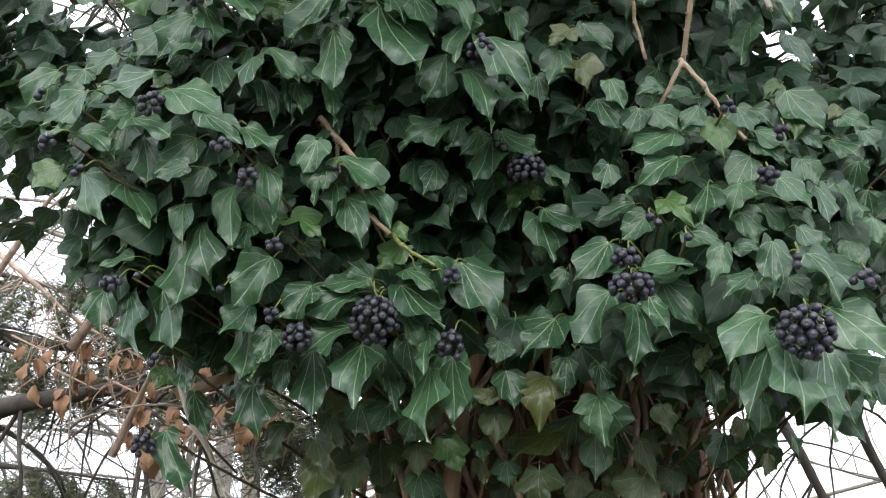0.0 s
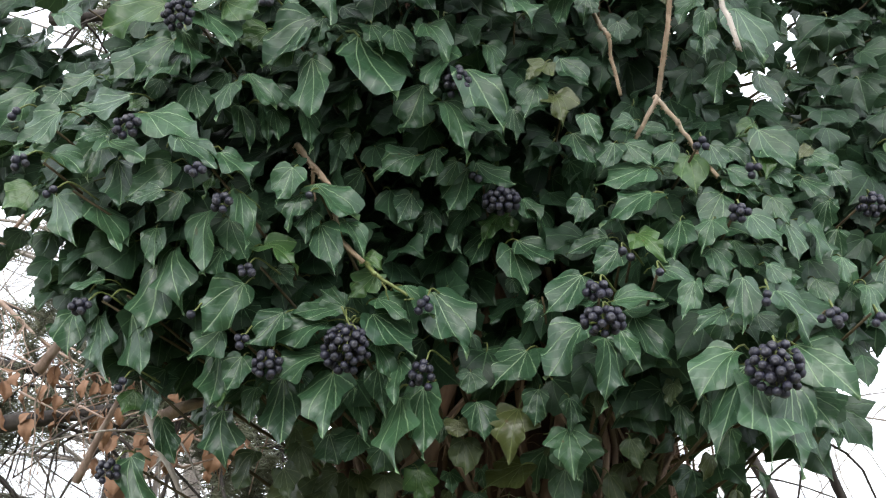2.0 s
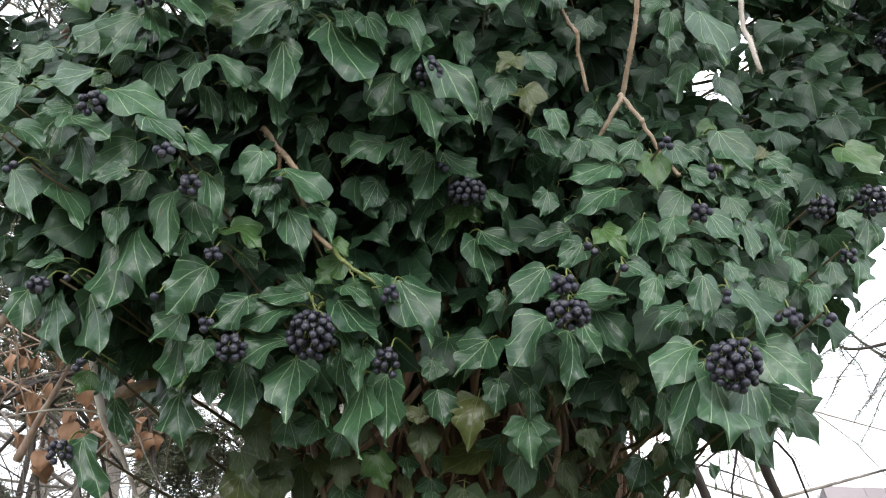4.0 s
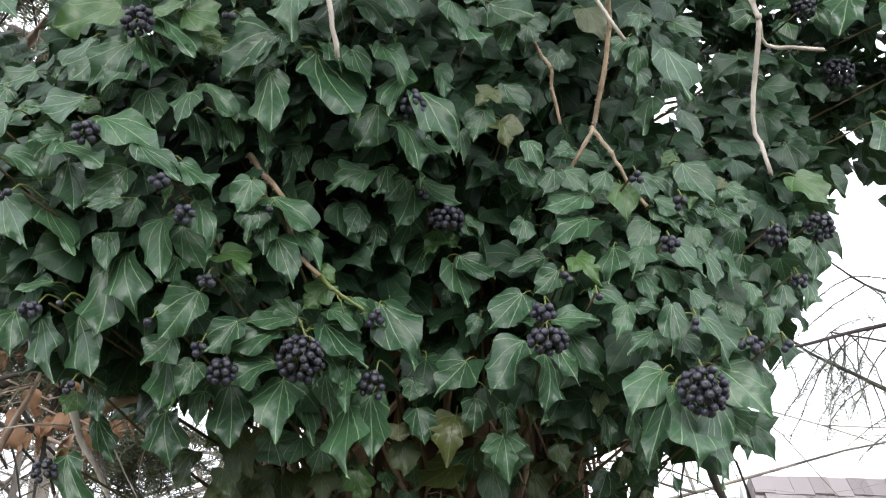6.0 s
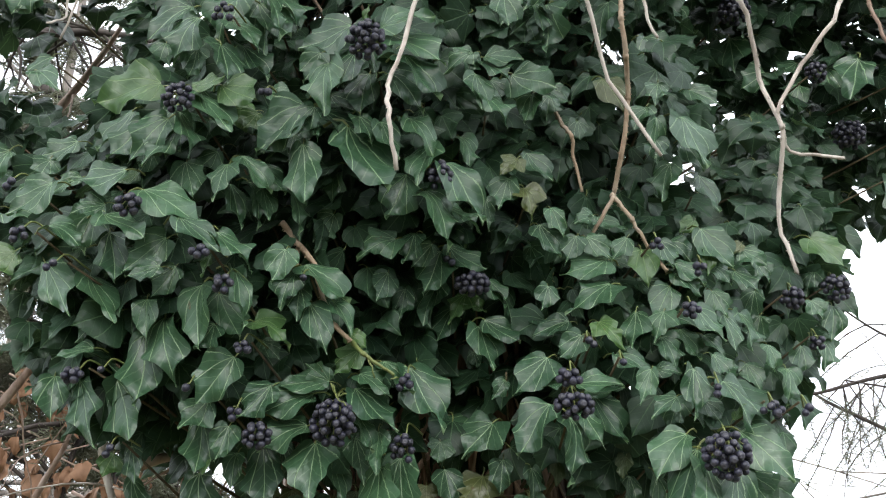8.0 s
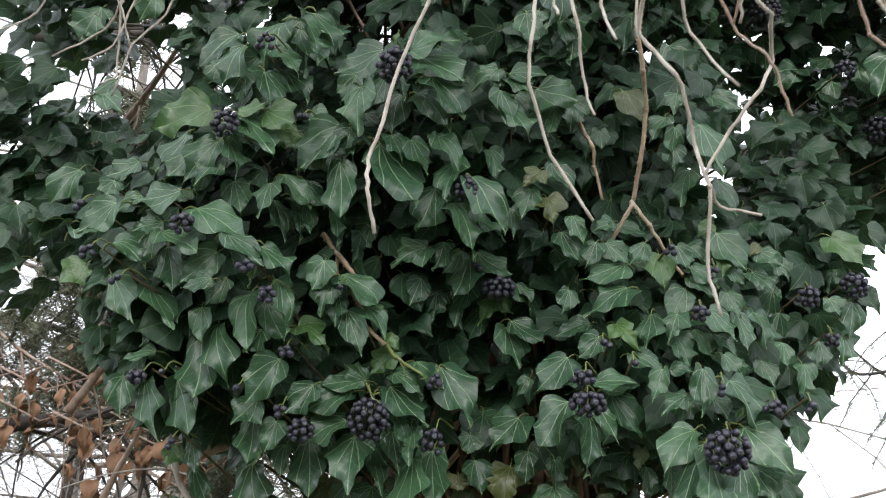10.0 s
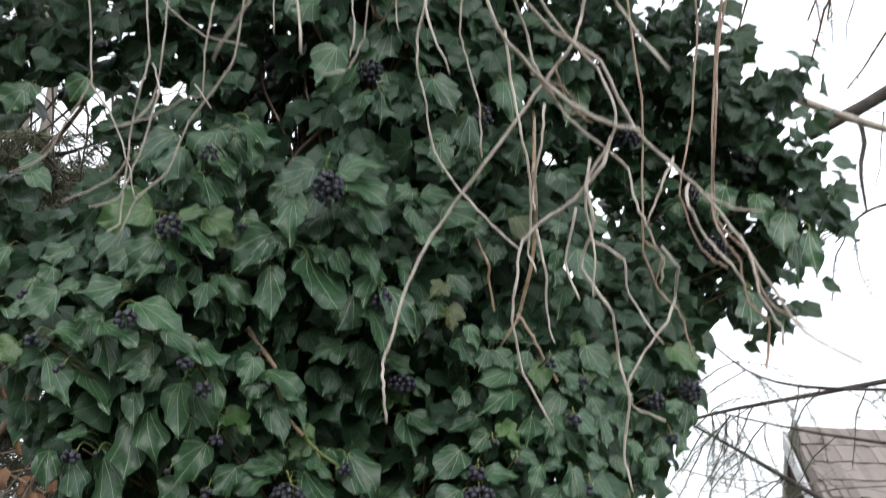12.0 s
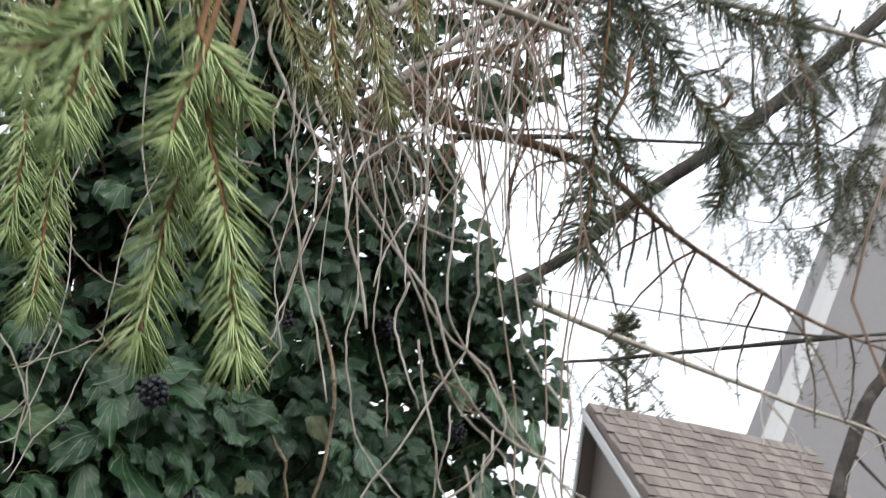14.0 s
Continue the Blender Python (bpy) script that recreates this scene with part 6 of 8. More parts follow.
for k, (p, q, r) in enumerate((((1.408, 3.500, 2.284), (1.117, 3.500, 2.209), (1.015, 3.500, 2.316)), ((1.401, 3.500, 2.112), (1.227, 3.600, 2.224), (1.059, 3.600, 2.377)), ((2.068, 3.200, 2.368), (1.455, 3.200, 2.357), (1.161, 3.200, 2.509)), ((2.055, 3.200, 2.149), (1.609, 3.200, 2.175), (1.208, 3.200, 2.226)), ((2.119, 3.000, 3.110), (1.772, 3.000, 3.028), (1.609, 3.000, 2.873)))):
    p, q = Vector(p), Vector(q)
    hung_branch([p + (p - q) * 4.0, p + (p - q) * 1.5, p, q, r], 0.013, 40 + k, 0.36, "thin conifer branch with sparse grey-green needles", LIMB, 1.4, sides=20)

# limbs to the left of the trunk
hung_branch([(-2.209, 2.600, 1.755), (-1.954, 2.600, 1.801), (-1.707, 2.600, 1.844), (-1.429, 2.600, 1.882), (-1.124, 2.600, 1.928)], 0.042, 31, 0.5, "mossy grey-green limb with thin twigs", LIMB, 1.2, sides=18)
hung_branch([(-3.018, 3.400, 2.233), (-2.654, 3.400, 2.152), (-2.229, 3.400, 2.079), (-1.774, 3.400, 1.981)], 0.035, 32, 0.6, "leafless limb with a net of thin twigs", LIMB, sides=24)
hung_branch([(-2.310, 2.800, 2.428), (-2.044, 2.800, 2.254), (-1.840, 2.800, 2.111), (-1.516, 2.800, 1.955)], 0.012, 33, 0.5, "leafless branch with a net of thin twigs", TWIG_RED, sides=26)
hung_branch([(-1.558, 2.200, 3.005), (-1.298, 2.200, 3.004), (-1.084, 2.200, 3.000), (-0.886, 2.200, 2.955)], 0.022, 34, 0.5, "dark leafless limb with thin twigs", LIMB, sides=22)
hung_branch([(-1.217, 1.600, 1.988), (-1.138, 1.600, 2.107), (-1.069, 1.600, 2.209), (-0.989, 1.600, 2.323)], 0.009, 35, 0.2, "straight tan shoot leaning through the leaves", TWIG_RED, sides=3)
hung_branch([(-0.554, 1.000, 1.800), (-0.516, 1.000, 1.856), (-0.459, 1.000, 1.945), (-0.455, 1.100, 2.036)], 0.0075, 36, 0.2, "tan broken branch leaning on the ivy", TWIG_RED, sides=2)
hung_branch([(-0.545, 1.100, 1.666), (-0.517, 1.100, 1.733), (-0.494, 1.100, 1.786), (-0.504, 1.150, 1.853)], 0.006, 49, 0.2, "tan broken branch leaning on the ivy", TWIG_RED, sides=2)
for k, (p, q, r) in enumerate((((-1.877, 2.800, 2.554), (-1.622, 2.800, 2.499), (-1.392, 2.800, 2.445)), ((-1.904, 2.900, 2.377), (-1.601, 2.900, 2.306), (-1.335, 2.900, 2.159)), ((-1.895, 3.000, 2.237), (-1.671, 3.000, 2.164), (-1.440, 3.000, 2.015)), ((-1.342, 3.000, 1.905), (-1.134, 3.000, 1.839), (-0.927, 3.000, 1.739)), ((-1.286, 2.200, 2.835), (-1.101, 2.200, 2.747), (-0.915, 2.200, 2.555)), ((-1.327, 2.400, 2.649), (-1.183, 2.400, 2.627), (-1.051, 2.400, 2.753)), ((-1.459, 2.600, 2.865), (-1.225, 2.600, 2.828), (-1.013, 2.600, 2.912)), ((-2.878, 3.400, 2.459), (-2.518, 3.400, 2.376), (-2.118, 3.400, 2.273)), ((-2.648, 3.200, 2.106), (-2.210, 3.200, 2.015), (-1.882, 3.200, 2.016)), ((-2.567, 3.200, 1.613), (-2.254, 3.200, 1.600), (-1.903, 3.200, 1.569)), ((-1.373, 2.600, 2.273), (-1.186, 2.600, 2.143), (-1.043, 2.600, 1.943)), ((-1.990, 3.000, 3.689), (-1.757, 3.000, 3.562), (-1.607, 3.000, 3.487)))):
    hung_branch([p, q, r], 0.014, 140 + k, 0.34, "spruce branch with sparse olive-green needles", LIMB, 2.6, sides=26)
hung_branch([(-0.647, 1.200, 2.309), (-0.609, 1.200, 2.370), (-0.560, 1.200, 2.462), (-0.528, 1.200, 2.546)], 0.008, 37, 0.2, "straight tan shoot leaning through the leaves", TWIG_RED, sides=3)
hung_branch([(-0.346, 0.950, 1.744), (-0.307, 0.950, 1.760), (-0.274, 1.000, 1.774), (-0.207, 1.050, 1.789)], 0.009, 38, 0.2, "broken reddish-brown dead branch", TWIG_RED, sides=3)
hung_branch([(-0.418, 1.000, 1.840), (-0.383, 1.000, 1.728), (-0.348, 1.000, 1.675), (-0.304, 1.000, 1.592)], 0.007, 39, 0.2, "pale dry ivy stem hanging free", TWIG, sides=6)
hung_branch([(0.325, 1.100, 1.758), (0.280, 1.100, 1.719), (0.260, 1.100, 1.693), (0.221, 1.100, 1.610)], 0.006, 46, 0.2, "pale dry ivy stem hanging free", TWIG, sides=8)
hung_branch([(0.395, 1.500, 1.905), (0.436, 1.500, 1.797), (0.463, 1.500, 1.722), (0.497, 1.500, 1.641), (0.515, 1.500, 1.579)], 0.013, 47, 0.3, "dark slanting branch against the sky", LIMB, sides=4)
hung_branch([(0.300, 2.500, 2.060), (0.441, 2.500, 1.778), (0.501, 2.500, 1.656), (0.558, 2.500, 1.525)], 0.016, 48, 0.4, "leafless branch with fine twigs", LIMB, sides=12, end=0.6)


def dead_leaves(at, spread, count, seed):
    """Withered orange-brown leaves still hanging on a twig."""
    rng = random.Random(seed)
    m = Nodes("withered_leaf")
    n = m.noise(40.0, 4.0, 0.6, m.place())
    mat = m.done(m.mixed(n, (0.10, 0.05, 0.025), (0.24, 0.125, 0.065)), 0.75)
    at = Vector(at)
    root = thing("withered_leaves", at, "withered orange-brown leaves hanging on a twig", "dead leaves")
    bm = bmesh.new()
    tube(bm, [at + Vector((-spread, 0, spread * 0.4)), at, at + Vector((spread, 0, spread * 0.3))], 0.004, 0.002, 4)
    under(part("twig", bm, TWIG_RED), root)
    for k in range(int(count * 0.42)):
        bm = bmesh.new()
        uv = bm.loops.layers.uv.new("blade")
        b = at + Vector((rng.gauss(0, spread * 0.5), rng.gauss(0, spread * 0.2), rng.gauss(0, spread * 0.4)))
        d = Vector((rng.uniform(-0.5, 0.5), rng.uniform(-0.4, 0.4), -1)).normalized() * rng.uniform(0.04, 0.085)
        blade(bm, uv, leaf_frame(b, b + d, rng.uniform(-80, 80)), rng.choice(("narrow", "narrow", "ovate")), rng, 0.6, rng.uniform(0.2, 0.7), 0.07)
        under(part("leaf", bm, [mat, mat]), root)


# thin leafless shrubs behind the limbs
for k, (x, y, h) in enumerate(((-1.9, 3.6, 2.5), (-2.6, 4.4, 3.0), (-1.2, 4.8, 2.6), (-3.2, 5.2, 3.4))):
    bare_tree("leafless_shrub", (x, y, -0.45 * (y - 2.5) - 0.1), h + 0.45 * (y - 2.5), 0.03, 90 + k, LIMB if k % 2 else FAR_BARK, "leafless shrub with a dense net of fine twigs", (0.2, 0.1), 6, 0.45, 3)


for k, (p, spread, n) in enumerate((((-1.539, 2.500, 1.856), 0.16, 26), ((-1.745, 2.500, 1.976), 0.12, 16), ((-1.257, 2.300, 1.827), 0.12, 18), ((-0.656, 1.600, 1.699), 0.06, 7), ((-1.385, 2.500, 1.992), 0.16, 30), ((-1.299, 2.600, 2.008), 0.15, 28), ((-1.130, 2.500, 1.794), 0.16, 26), ((-1.374, 2.600, 1.821), 0.16, 26), ((-0.991, 2.500, 1.754), 0.12, 18), ((-1.536, 2.500, 1.952), 0.2, 22), ((-1.180, 2.500, 1.842), 0.16, 16))):
    dead_leaves(p, spread, n, 60 + k)


def far_spruce(foot, height, seed):
    """A small spruce: whorls of short branches with dense dark needles."""
    rng = random.Random(seed)
    foot = Vector(foot)
    root = thing("spruce_tree", foot, "young spruce with sparse dark needles on upswept twigs", "tree")
    bm = bmesh.new()
    tube(bm, [foot, foot + Vector((0, 0, height))], height * 0.013, 0.008, 8)
    under(part("trunk", bm, LIMB), root)
    nb = bmesh.new()
    for k in range(110):
        t = 1 - (rng.random() ** 1.9) * 0.6
        p = foot + Vector((0, 0, height * t))
        a = rng.uniform(0, 6.28)
        length = 0.22 + (1 - t) * height * 0.26
        way = Vector((math.cos(a), math.sin(a), 0.55))
        tube(nb, [p, p + way * length * 0.5, p + way * length + Vector((0, 0, length * 0.2))], 0.014, 0.007, 4)
        for j in range(30):
            c = p + way * length * rng.uniform(0.15, 1.0)
            tube(nb, [c, c + Vector((rng.uniform(-1, 1), rng.uniform(-1, 1), rng.uniform(-0.3, 1))).normalized() * 0.10], 0.012, 0.005, 3)
    tagged(under(part("crown", nb, NEEDLE_FAR), root), kind="stuff")


top = Vector((8.780, 13.030, 7.300))
far_spruce((top.x, top.y, -5.0), top.z + 5.0, 7)


# fine needled twigs of the neighbouring conifer against the sky
def conifer_spray(k, a, b):
    rng = random.Random(700 + k)
    a, b = Vector(a), Vector(b)
    way = b - a
    pts = [a + way * t + Vector((rng.uniform(-0.05, 0.05), rng.uniform(-0.05, 0.05), -0.10 * math.sin(math.pi * t) * way.length + rng.uniform(-0.03, 0.03))) for t in (0, 0.3, 0.6, 1.0)]
    hung_branch(pts, 0.007, 700 + k, 0.34, "thin conifer branch with sparse grey-green needles", LIMB, 1.5, sides=16)


FAR_A, FAR_B, FAR_C = Vector((1.554, 2.400, 4.675)), Vector((4.388, 2.400, 5.682)), Vector((2.945, 2.400, 3.278))
for k in range(34):
    rng = random.Random(k)
    u, v = rng.uniform(0.0, 1.0), rng.uniform(0.0, 0.75) * (0.5 + 0.5 * (k % 2))
    p = FAR_A.lerp(FAR_B, u) * (1 - v) + FAR_C * v
    conifer_spray(k, p + Vector((0.35, 0.2, 0.15)), p + Vector((-0.3, -0.1, -0.22)))



# ---- dry spruce twigs that hang before the ivy ----
def dry_twig(parent, pts, r0=0.0021, r1=0.0011, mat=None, seed=0):
    """A knotty dead twig through the points, with bud scars along it."""
    rng = random.Random(f"{pts}{seed}")
    pts = [Vector(p) + Vector((0, rng.uniform(-0.012, 0.012), 0)) for p in pts]
    soft = smooth_line(pts, 4)
    hard = [a.lerp(b, k / 4) for a, b in zip(pts, pts[1:]) for k in range(4)] + [pts[-1]]
    line = [h.lerp(s, 0.45) for h, s in zip(hard, soft)]
    line = [p + Vector((rng.uniform(-1, 1), rng.uniform(-1, 1), rng.uniform(-1, 1))) * 0.0007 for p in line]
    bm = bmesh.new()
    tube(bm, line, r0, r1, 6, 0.25, rng=rng)
    # pegs that the fallen needles left, and a swollen ring at some of the joints
    for k in range(len(line) - 1):
        a, b = line[k], line[k + 1]
        r = r0 + (r1 - r0) * k / len(line)
        for j in range(min(int((b - a).length / 0.003), 9)):
            d = Vector((rng.uniform(-1, 1), rng.uniform(-1, 1), rng.uniform(-0.9, 0.1))).normalized()
            p = a.lerp(b, rng.random())
            tube(bm, [p, p + d * r * 1.55], r * 0.42, r * 0.3, 3)
        if k % 4 == 0 and rng.random() < 0.22:
            way = (b - a).normalized() * r * 1.2
            tube(bm, [a - way, a, a + way], r * 1.18, r * 1.15, 6, 0.4, rng=rng)
    return under(part("twig", bm, mat or TWIG), parent)


def twig_branch(at, label):
    return thing("dry_branch", at, label, "branch", "dead branches hanging before the ivy")


b = twig_branch((0.192, 0.200, 3.300), "long dry grey-tan twig with knots, bent at the tip")
dry_twig(b, [(0.193, 0.184, 3.300), (0.193, 0.184, 3.280), (0.192, 0.199, 3.177), (0.207, 0.213, 3.049), (0.175, 0.204, 2.951), (0.190, 0.204, 2.822), (0.211, 0.214, 2.710), (0.213, 0.229, 2.621), (0.225, 0.217, 2.540), (0.257, 0.207, 2.443), (0.232, 0.210, 2.344), (0.197, 0.218, 2.254), (0.192, 0.200, 2.184), (0.188, 0.200, 2.156), (0.181, 0.200, 2.126), (0.162, 0.200, 2.095), (0.142, 0.200, 2.061), (0.125, 0.200, 2.032), (0.109, 0.200, 2.009), (0.092, 0.200, 1.980), (0.077, 0.200, 1.943), (0.071, 0.200, 1.911), (0.066, 0.200, 1.888), (0.068, 0.200, 1.870), (0.072, 0.200, 1.849)], 0.00156, 0.00102)
dry_twig(b, [(0.012, 0.226, 3.300), (0.012, 0.226, 3.201), (0.032, 0.211, 3.094), (0.019, 0.226, 3.026), (0.031, 0.209, 2.933), (0.030, 0.194, 2.819), (0.038, 0.206, 2.735), (0.028, 0.187, 2.627), (0.032, 0.181, 2.537), (0.020, 0.178, 2.467), (0.039, 0.196, 2.388), (0.064, 0.192, 2.277), (0.075, 0.200, 2.160), (0.070, 0.200, 2.127), (0.072, 0.200, 2.100), (0.080, 0.200, 2.075), (0.088, 0.200, 2.041), (0.109, 0.200, 2.009), (0.132, 0.200, 1.987), (0.150, 0.200, 1.970)], 0.00129, 0.00082)
b = twig_branch((0.029, 0.250, 3.300), "short dry twigs hanging in a pair")
dry_twig(b, [(0.093, 0.293, 3.300), (0.093, 0.293, 3.227), (0.061, 0.299, 3.151), (0.061, 0.299, 3.056), (0.030, 0.292, 2.987), (0.052, 0.288, 2.878), (0.061, 0.269, 2.753), (0.065, 0.258, 2.624), (0.061, 0.242, 2.530), (0.038, 0.255, 2.409), (0.065, 0.250, 2.323), (0.029, 0.250, 2.195), (0.025, 0.250, 2.150), (0.016, 0.250, 2.125), (0.000, 0.250, 2.107)], 0.00122, 0.00075)
dry_twig(b, [(0.095, 0.243, 3.300), (0.095, 0.243, 3.212), (0.100, 0.254, 3.129), (0.085, 0.274, 3.034), (0.058, 0.259, 2.972), (0.045, 0.245, 2.896), (0.062, 0.229, 2.832), (0.050, 0.247, 2.733), (0.026, 0.251, 2.639), (0.031, 0.232, 2.516), (-0.002, 0.226, 2.439), (0.007, 0.244, 2.376), (0.026, 0.262, 2.289), (0.012, 0.250, 2.193), (0.019, 0.250, 2.151), (0.017, 0.250, 2.126)], 0.00109, 0.00075)
dry_twig(b, [(0.116, 0.174, 3.300), (0.116, 0.174, 3.244), (0.110, 0.182, 3.155), (0.085, 0.196, 3.064), (0.066, 0.194, 2.996), (0.093, 0.207, 2.902), (0.068, 0.210, 2.798), (0.048, 0.228, 2.723), (0.083, 0.208, 2.605), (0.109, 0.226, 2.486), (0.096, 0.233, 2.378), (0.104, 0.214, 2.274), (0.101, 0.220, 2.188), (0.100, 0.220, 2.140), (0.109, 0.220, 2.116), (0.119, 0.220, 2.083), (0.123, 0.220, 2.047)], 0.00122, 0.00082)
dry_twig(b, [(-0.046, 0.270, 3.300), (-0.046, 0.270, 3.208), (-0.046, 0.280, 3.147), (-0.075, 0.275, 3.051), (-0.043, 0.275, 2.958), (-0.019, 0.270, 2.895), (-0.027, 0.250, 2.820), (-0.030, 0.231, 2.705), (-0.012, 0.233, 2.609), (-0.009, 0.241, 2.530), (0.028, 0.228, 2.414), (0.051, 0.236, 2.293), (0.049, 0.220, 2.178), (0.054, 0.220, 2.141)], 0.00102, 0.00068)
b = twig_branch((0.132, 0.180, 3.300), "dead spruce branch with many crossing dry twigs")
dry_twig(b, [(0.125, 0.269, 3.300), (0.125, 0.269, 3.231), (0.134, 0.265, 3.138), (0.131, 0.248, 3.071), (0.105, 0.231, 2.962), (0.086, 0.212, 2.833), (0.101, 0.202, 2.753), (0.084, 0.209, 2.644), (0.123, 0.196, 2.515), (0.135, 0.197, 2.450), (0.122, 0.180, 2.388), (0.123, 0.171, 2.264), (0.132, 0.180, 2.162), (0.166, 0.180, 2.134), (0.199, 0.180, 2.107), (0.227, 0.180, 2.062), (0.251, 0.180, 2.039), (0.274, 0.180, 2.017), (0.297, 0.180, 1.987), (0.319, 0.180, 1.957), (0.341, 0.180, 1.929), (0.377, 0.180, 1.909)], 0.00184, 0.00102)
dry_twig(b, [(0.146, 0.166, 3.300), (0.146, 0.166, 3.256), (0.170, 0.176, 3.135), (0.163, 0.183, 3.028), (0.162, 0.190, 2.948), (0.138, 0.198, 2.820), (0.165, 0.181, 2.744), (0.137, 0.196, 2.632), (0.135, 0.186, 2.514), (0.110, 0.172, 2.430), (0.107, 0.159, 2.341), (0.150, 0.158, 2.271), (0.147, 0.170, 2.153), (0.172, 0.170, 2.125), (0.197, 0.170, 2.102), (0.205, 0.170, 2.072), (0.208, 0.170, 2.050), (0.195, 0.170, 2.023), (0.190, 0.170, 2.006)], 0.00150, 0.00095)
dry_twig(b, [(0.042, 0.167, 3.300), (0.042, 0.167, 3.208), (0.045, 0.176, 3.142), (0.024, 0.161, 3.073), (0.034, 0.158, 2.996), (0.056, 0.156, 2.903), (0.034, 0.154, 2.774), (0.016, 0.147, 2.678), (0.007, 0.156, 2.608), (0.003, 0.161, 2.513), (0.041, 0.176, 2.386), (0.086, 0.190, 2.261), (0.133, 0.190, 2.159), (0.149, 0.190, 2.129), (0.152, 0.190, 2.107), (0.167, 0.190, 2.087), (0.182, 0.190, 2.068), (0.202, 0.190, 2.053), (0.224, 0.190, 2.036), (0.228, 0.190, 2.016), (0.235, 0.190, 1.992), (0.244, 0.190, 1.977), (0.250, 0.190, 1.972), (0.249, 0.190, 1.956)], 0.00150, 0.00082)
dry_twig(b, [(0.131, 0.190, 2.127), (0.140, 0.190, 2.080), (0.147, 0.190, 2.046), (0.154, 0.190, 2.022), (0.158, 0.190, 1.994), (0.158, 0.190, 1.970), (0.162, 0.190, 1.953)], 0.00122, 0.00075)
dry_twig(b, [(0.161, 0.180, 2.069), (0.160, 0.180, 2.039), (0.158, 0.180, 2.011), (0.158, 0.180, 1.991)], 0.00109, 0.00068)
dry_twig(b, [(0.193, 0.180, 2.030), (0.190, 0.180, 2.010), (0.196, 0.180, 1.986), (0.199, 0.180, 1.963), (0.198, 0.180, 1.936)], 0.00116, 0.00068)
dry_twig(b, [(0.212, 0.190, 2.058), (0.203, 0.190, 2.030), (0.188, 0.190, 2.009), (0.171, 0.190, 1.995), (0.160, 0.190, 1.986), (0.151, 0.190, 1.970), (0.149, 0.190, 1.946), (0.148, 0.190, 1.919), (0.159, 0.190, 1.887), (0.179, 0.190, 1.855)], 0.00143, 0.00082)
dry_twig(b, [(0.185, 0.180, 1.997), (0.182, 0.180, 1.962), (0.189, 0.180, 1.934)], 0.00102, 0.00068)
dry_twig(b, [(0.199, 0.180, 1.979), (0.218, 0.180, 1.963), (0.223, 0.180, 1.942), (0.243, 0.180, 1.909)], 0.00109, 0.00068)
dry_twig(b, [(0.163, 0.200, 1.989), (0.170, 0.200, 1.958), (0.173, 0.200, 1.931), (0.179, 0.200, 1.910)], 0.00109, 0.00068)
dry_twig(b, [(0.248, 0.170, 2.035), (0.237, 0.170, 2.008), (0.230, 0.170, 1.986)], 0.00109, 0.00068)
dry_twig(b, [(0.260, 0.170, 2.020), (0.256, 0.170, 2.000), (0.271, 0.170, 1.982), (0.284, 0.170, 1.962), (0.297, 0.170, 1.949)], 0.00129, 0.00075)
dry_twig(b, [(0.271, 0.170, 2.013), (0.286, 0.170, 2.000), (0.307, 0.170, 2.000)], 0.00109, 0.00068)
dry_twig(b, [(0.293, 0.170, 1.984), (0.302, 0.170, 1.965), (0.304, 0.170, 1.946), (0.318, 0.170, 1.925), (0.320, 0.170, 1.914)], 0.00116, 0.00068)
b = twig_branch((0.202, 0.240, 2.031), "pale dry twig forked near its tip")
dry_twig(b, [(0.202, 0.240, 2.031), (0.207, 0.240, 2.005), (0.202, 0.240, 1.975), (0.219, 0.240, 1.947), (0.225, 0.240, 1.935), (0.230, 0.240, 1.911), (0.237, 0.240, 1.884), (0.237, 0.240, 1.845), (0.242, 0.240, 1.819)], 0.00136, 0.00095)
dry_twig(b, [(0.257, 0.240, 1.992), (0.269, 0.240, 1.976), (0.272, 0.240, 1.959), (0.264, 0.240, 1.938), (0.248, 0.240, 1.916), (0.236, 0.240, 1.891), (0.243, 0.240, 1.876), (0.261, 0.240, 1.868)], 0.00122, 0.00082)
b = twig_branch((-0.237, 0.360, 3.300), "bunch of dry hanging twigs, pale and knotted")
dry_twig(b, [(-0.188, 0.391, 3.300), (-0.188, 0.391, 3.255), (-0.155, 0.376, 3.180), (-0.151, 0.382, 3.057), (-0.178, 0.364, 2.996), (-0.197, 0.360, 2.928), (-0.224, 0.378, 2.844), (-0.244, 0.380, 2.738), (-0.233, 0.370, 2.660), (-0.258, 0.354, 2.578), (-0.287, 0.358, 2.506), (-0.249, 0.370, 2.425), (-0.232, 0.353, 2.310), (-0.237, 0.360, 2.241), (-0.224, 0.360, 2.169), (-0.220, 0.360, 2.136), (-0.235, 0.360, 2.108), (-0.253, 0.360, 2.069), (-0.273, 0.360, 2.047)], 0.00136, 0.00075)
dry_twig(b, [(-0.198, 0.336, 3.300), (-0.198, 0.336, 3.276), (-0.184, 0.318, 3.147), (-0.155, 0.308, 3.054), (-0.144, 0.319, 2.952), (-0.152, 0.339, 2.881), (-0.140, 0.352, 2.785), (-0.162, 0.369, 2.658), (-0.180, 0.375, 2.540), (-0.204, 0.357, 2.443), (-0.167, 0.375, 2.360), (-0.185, 0.360, 2.246), (-0.173, 0.360, 2.168), (-0.173, 0.360, 2.135), (-0.182, 0.360, 2.102), (-0.177, 0.360, 2.070), (-0.178, 0.360, 2.044), (-0.178, 0.360, 2.014), (-0.183, 0.360, 2.002)], 0.00129, 0.00075)
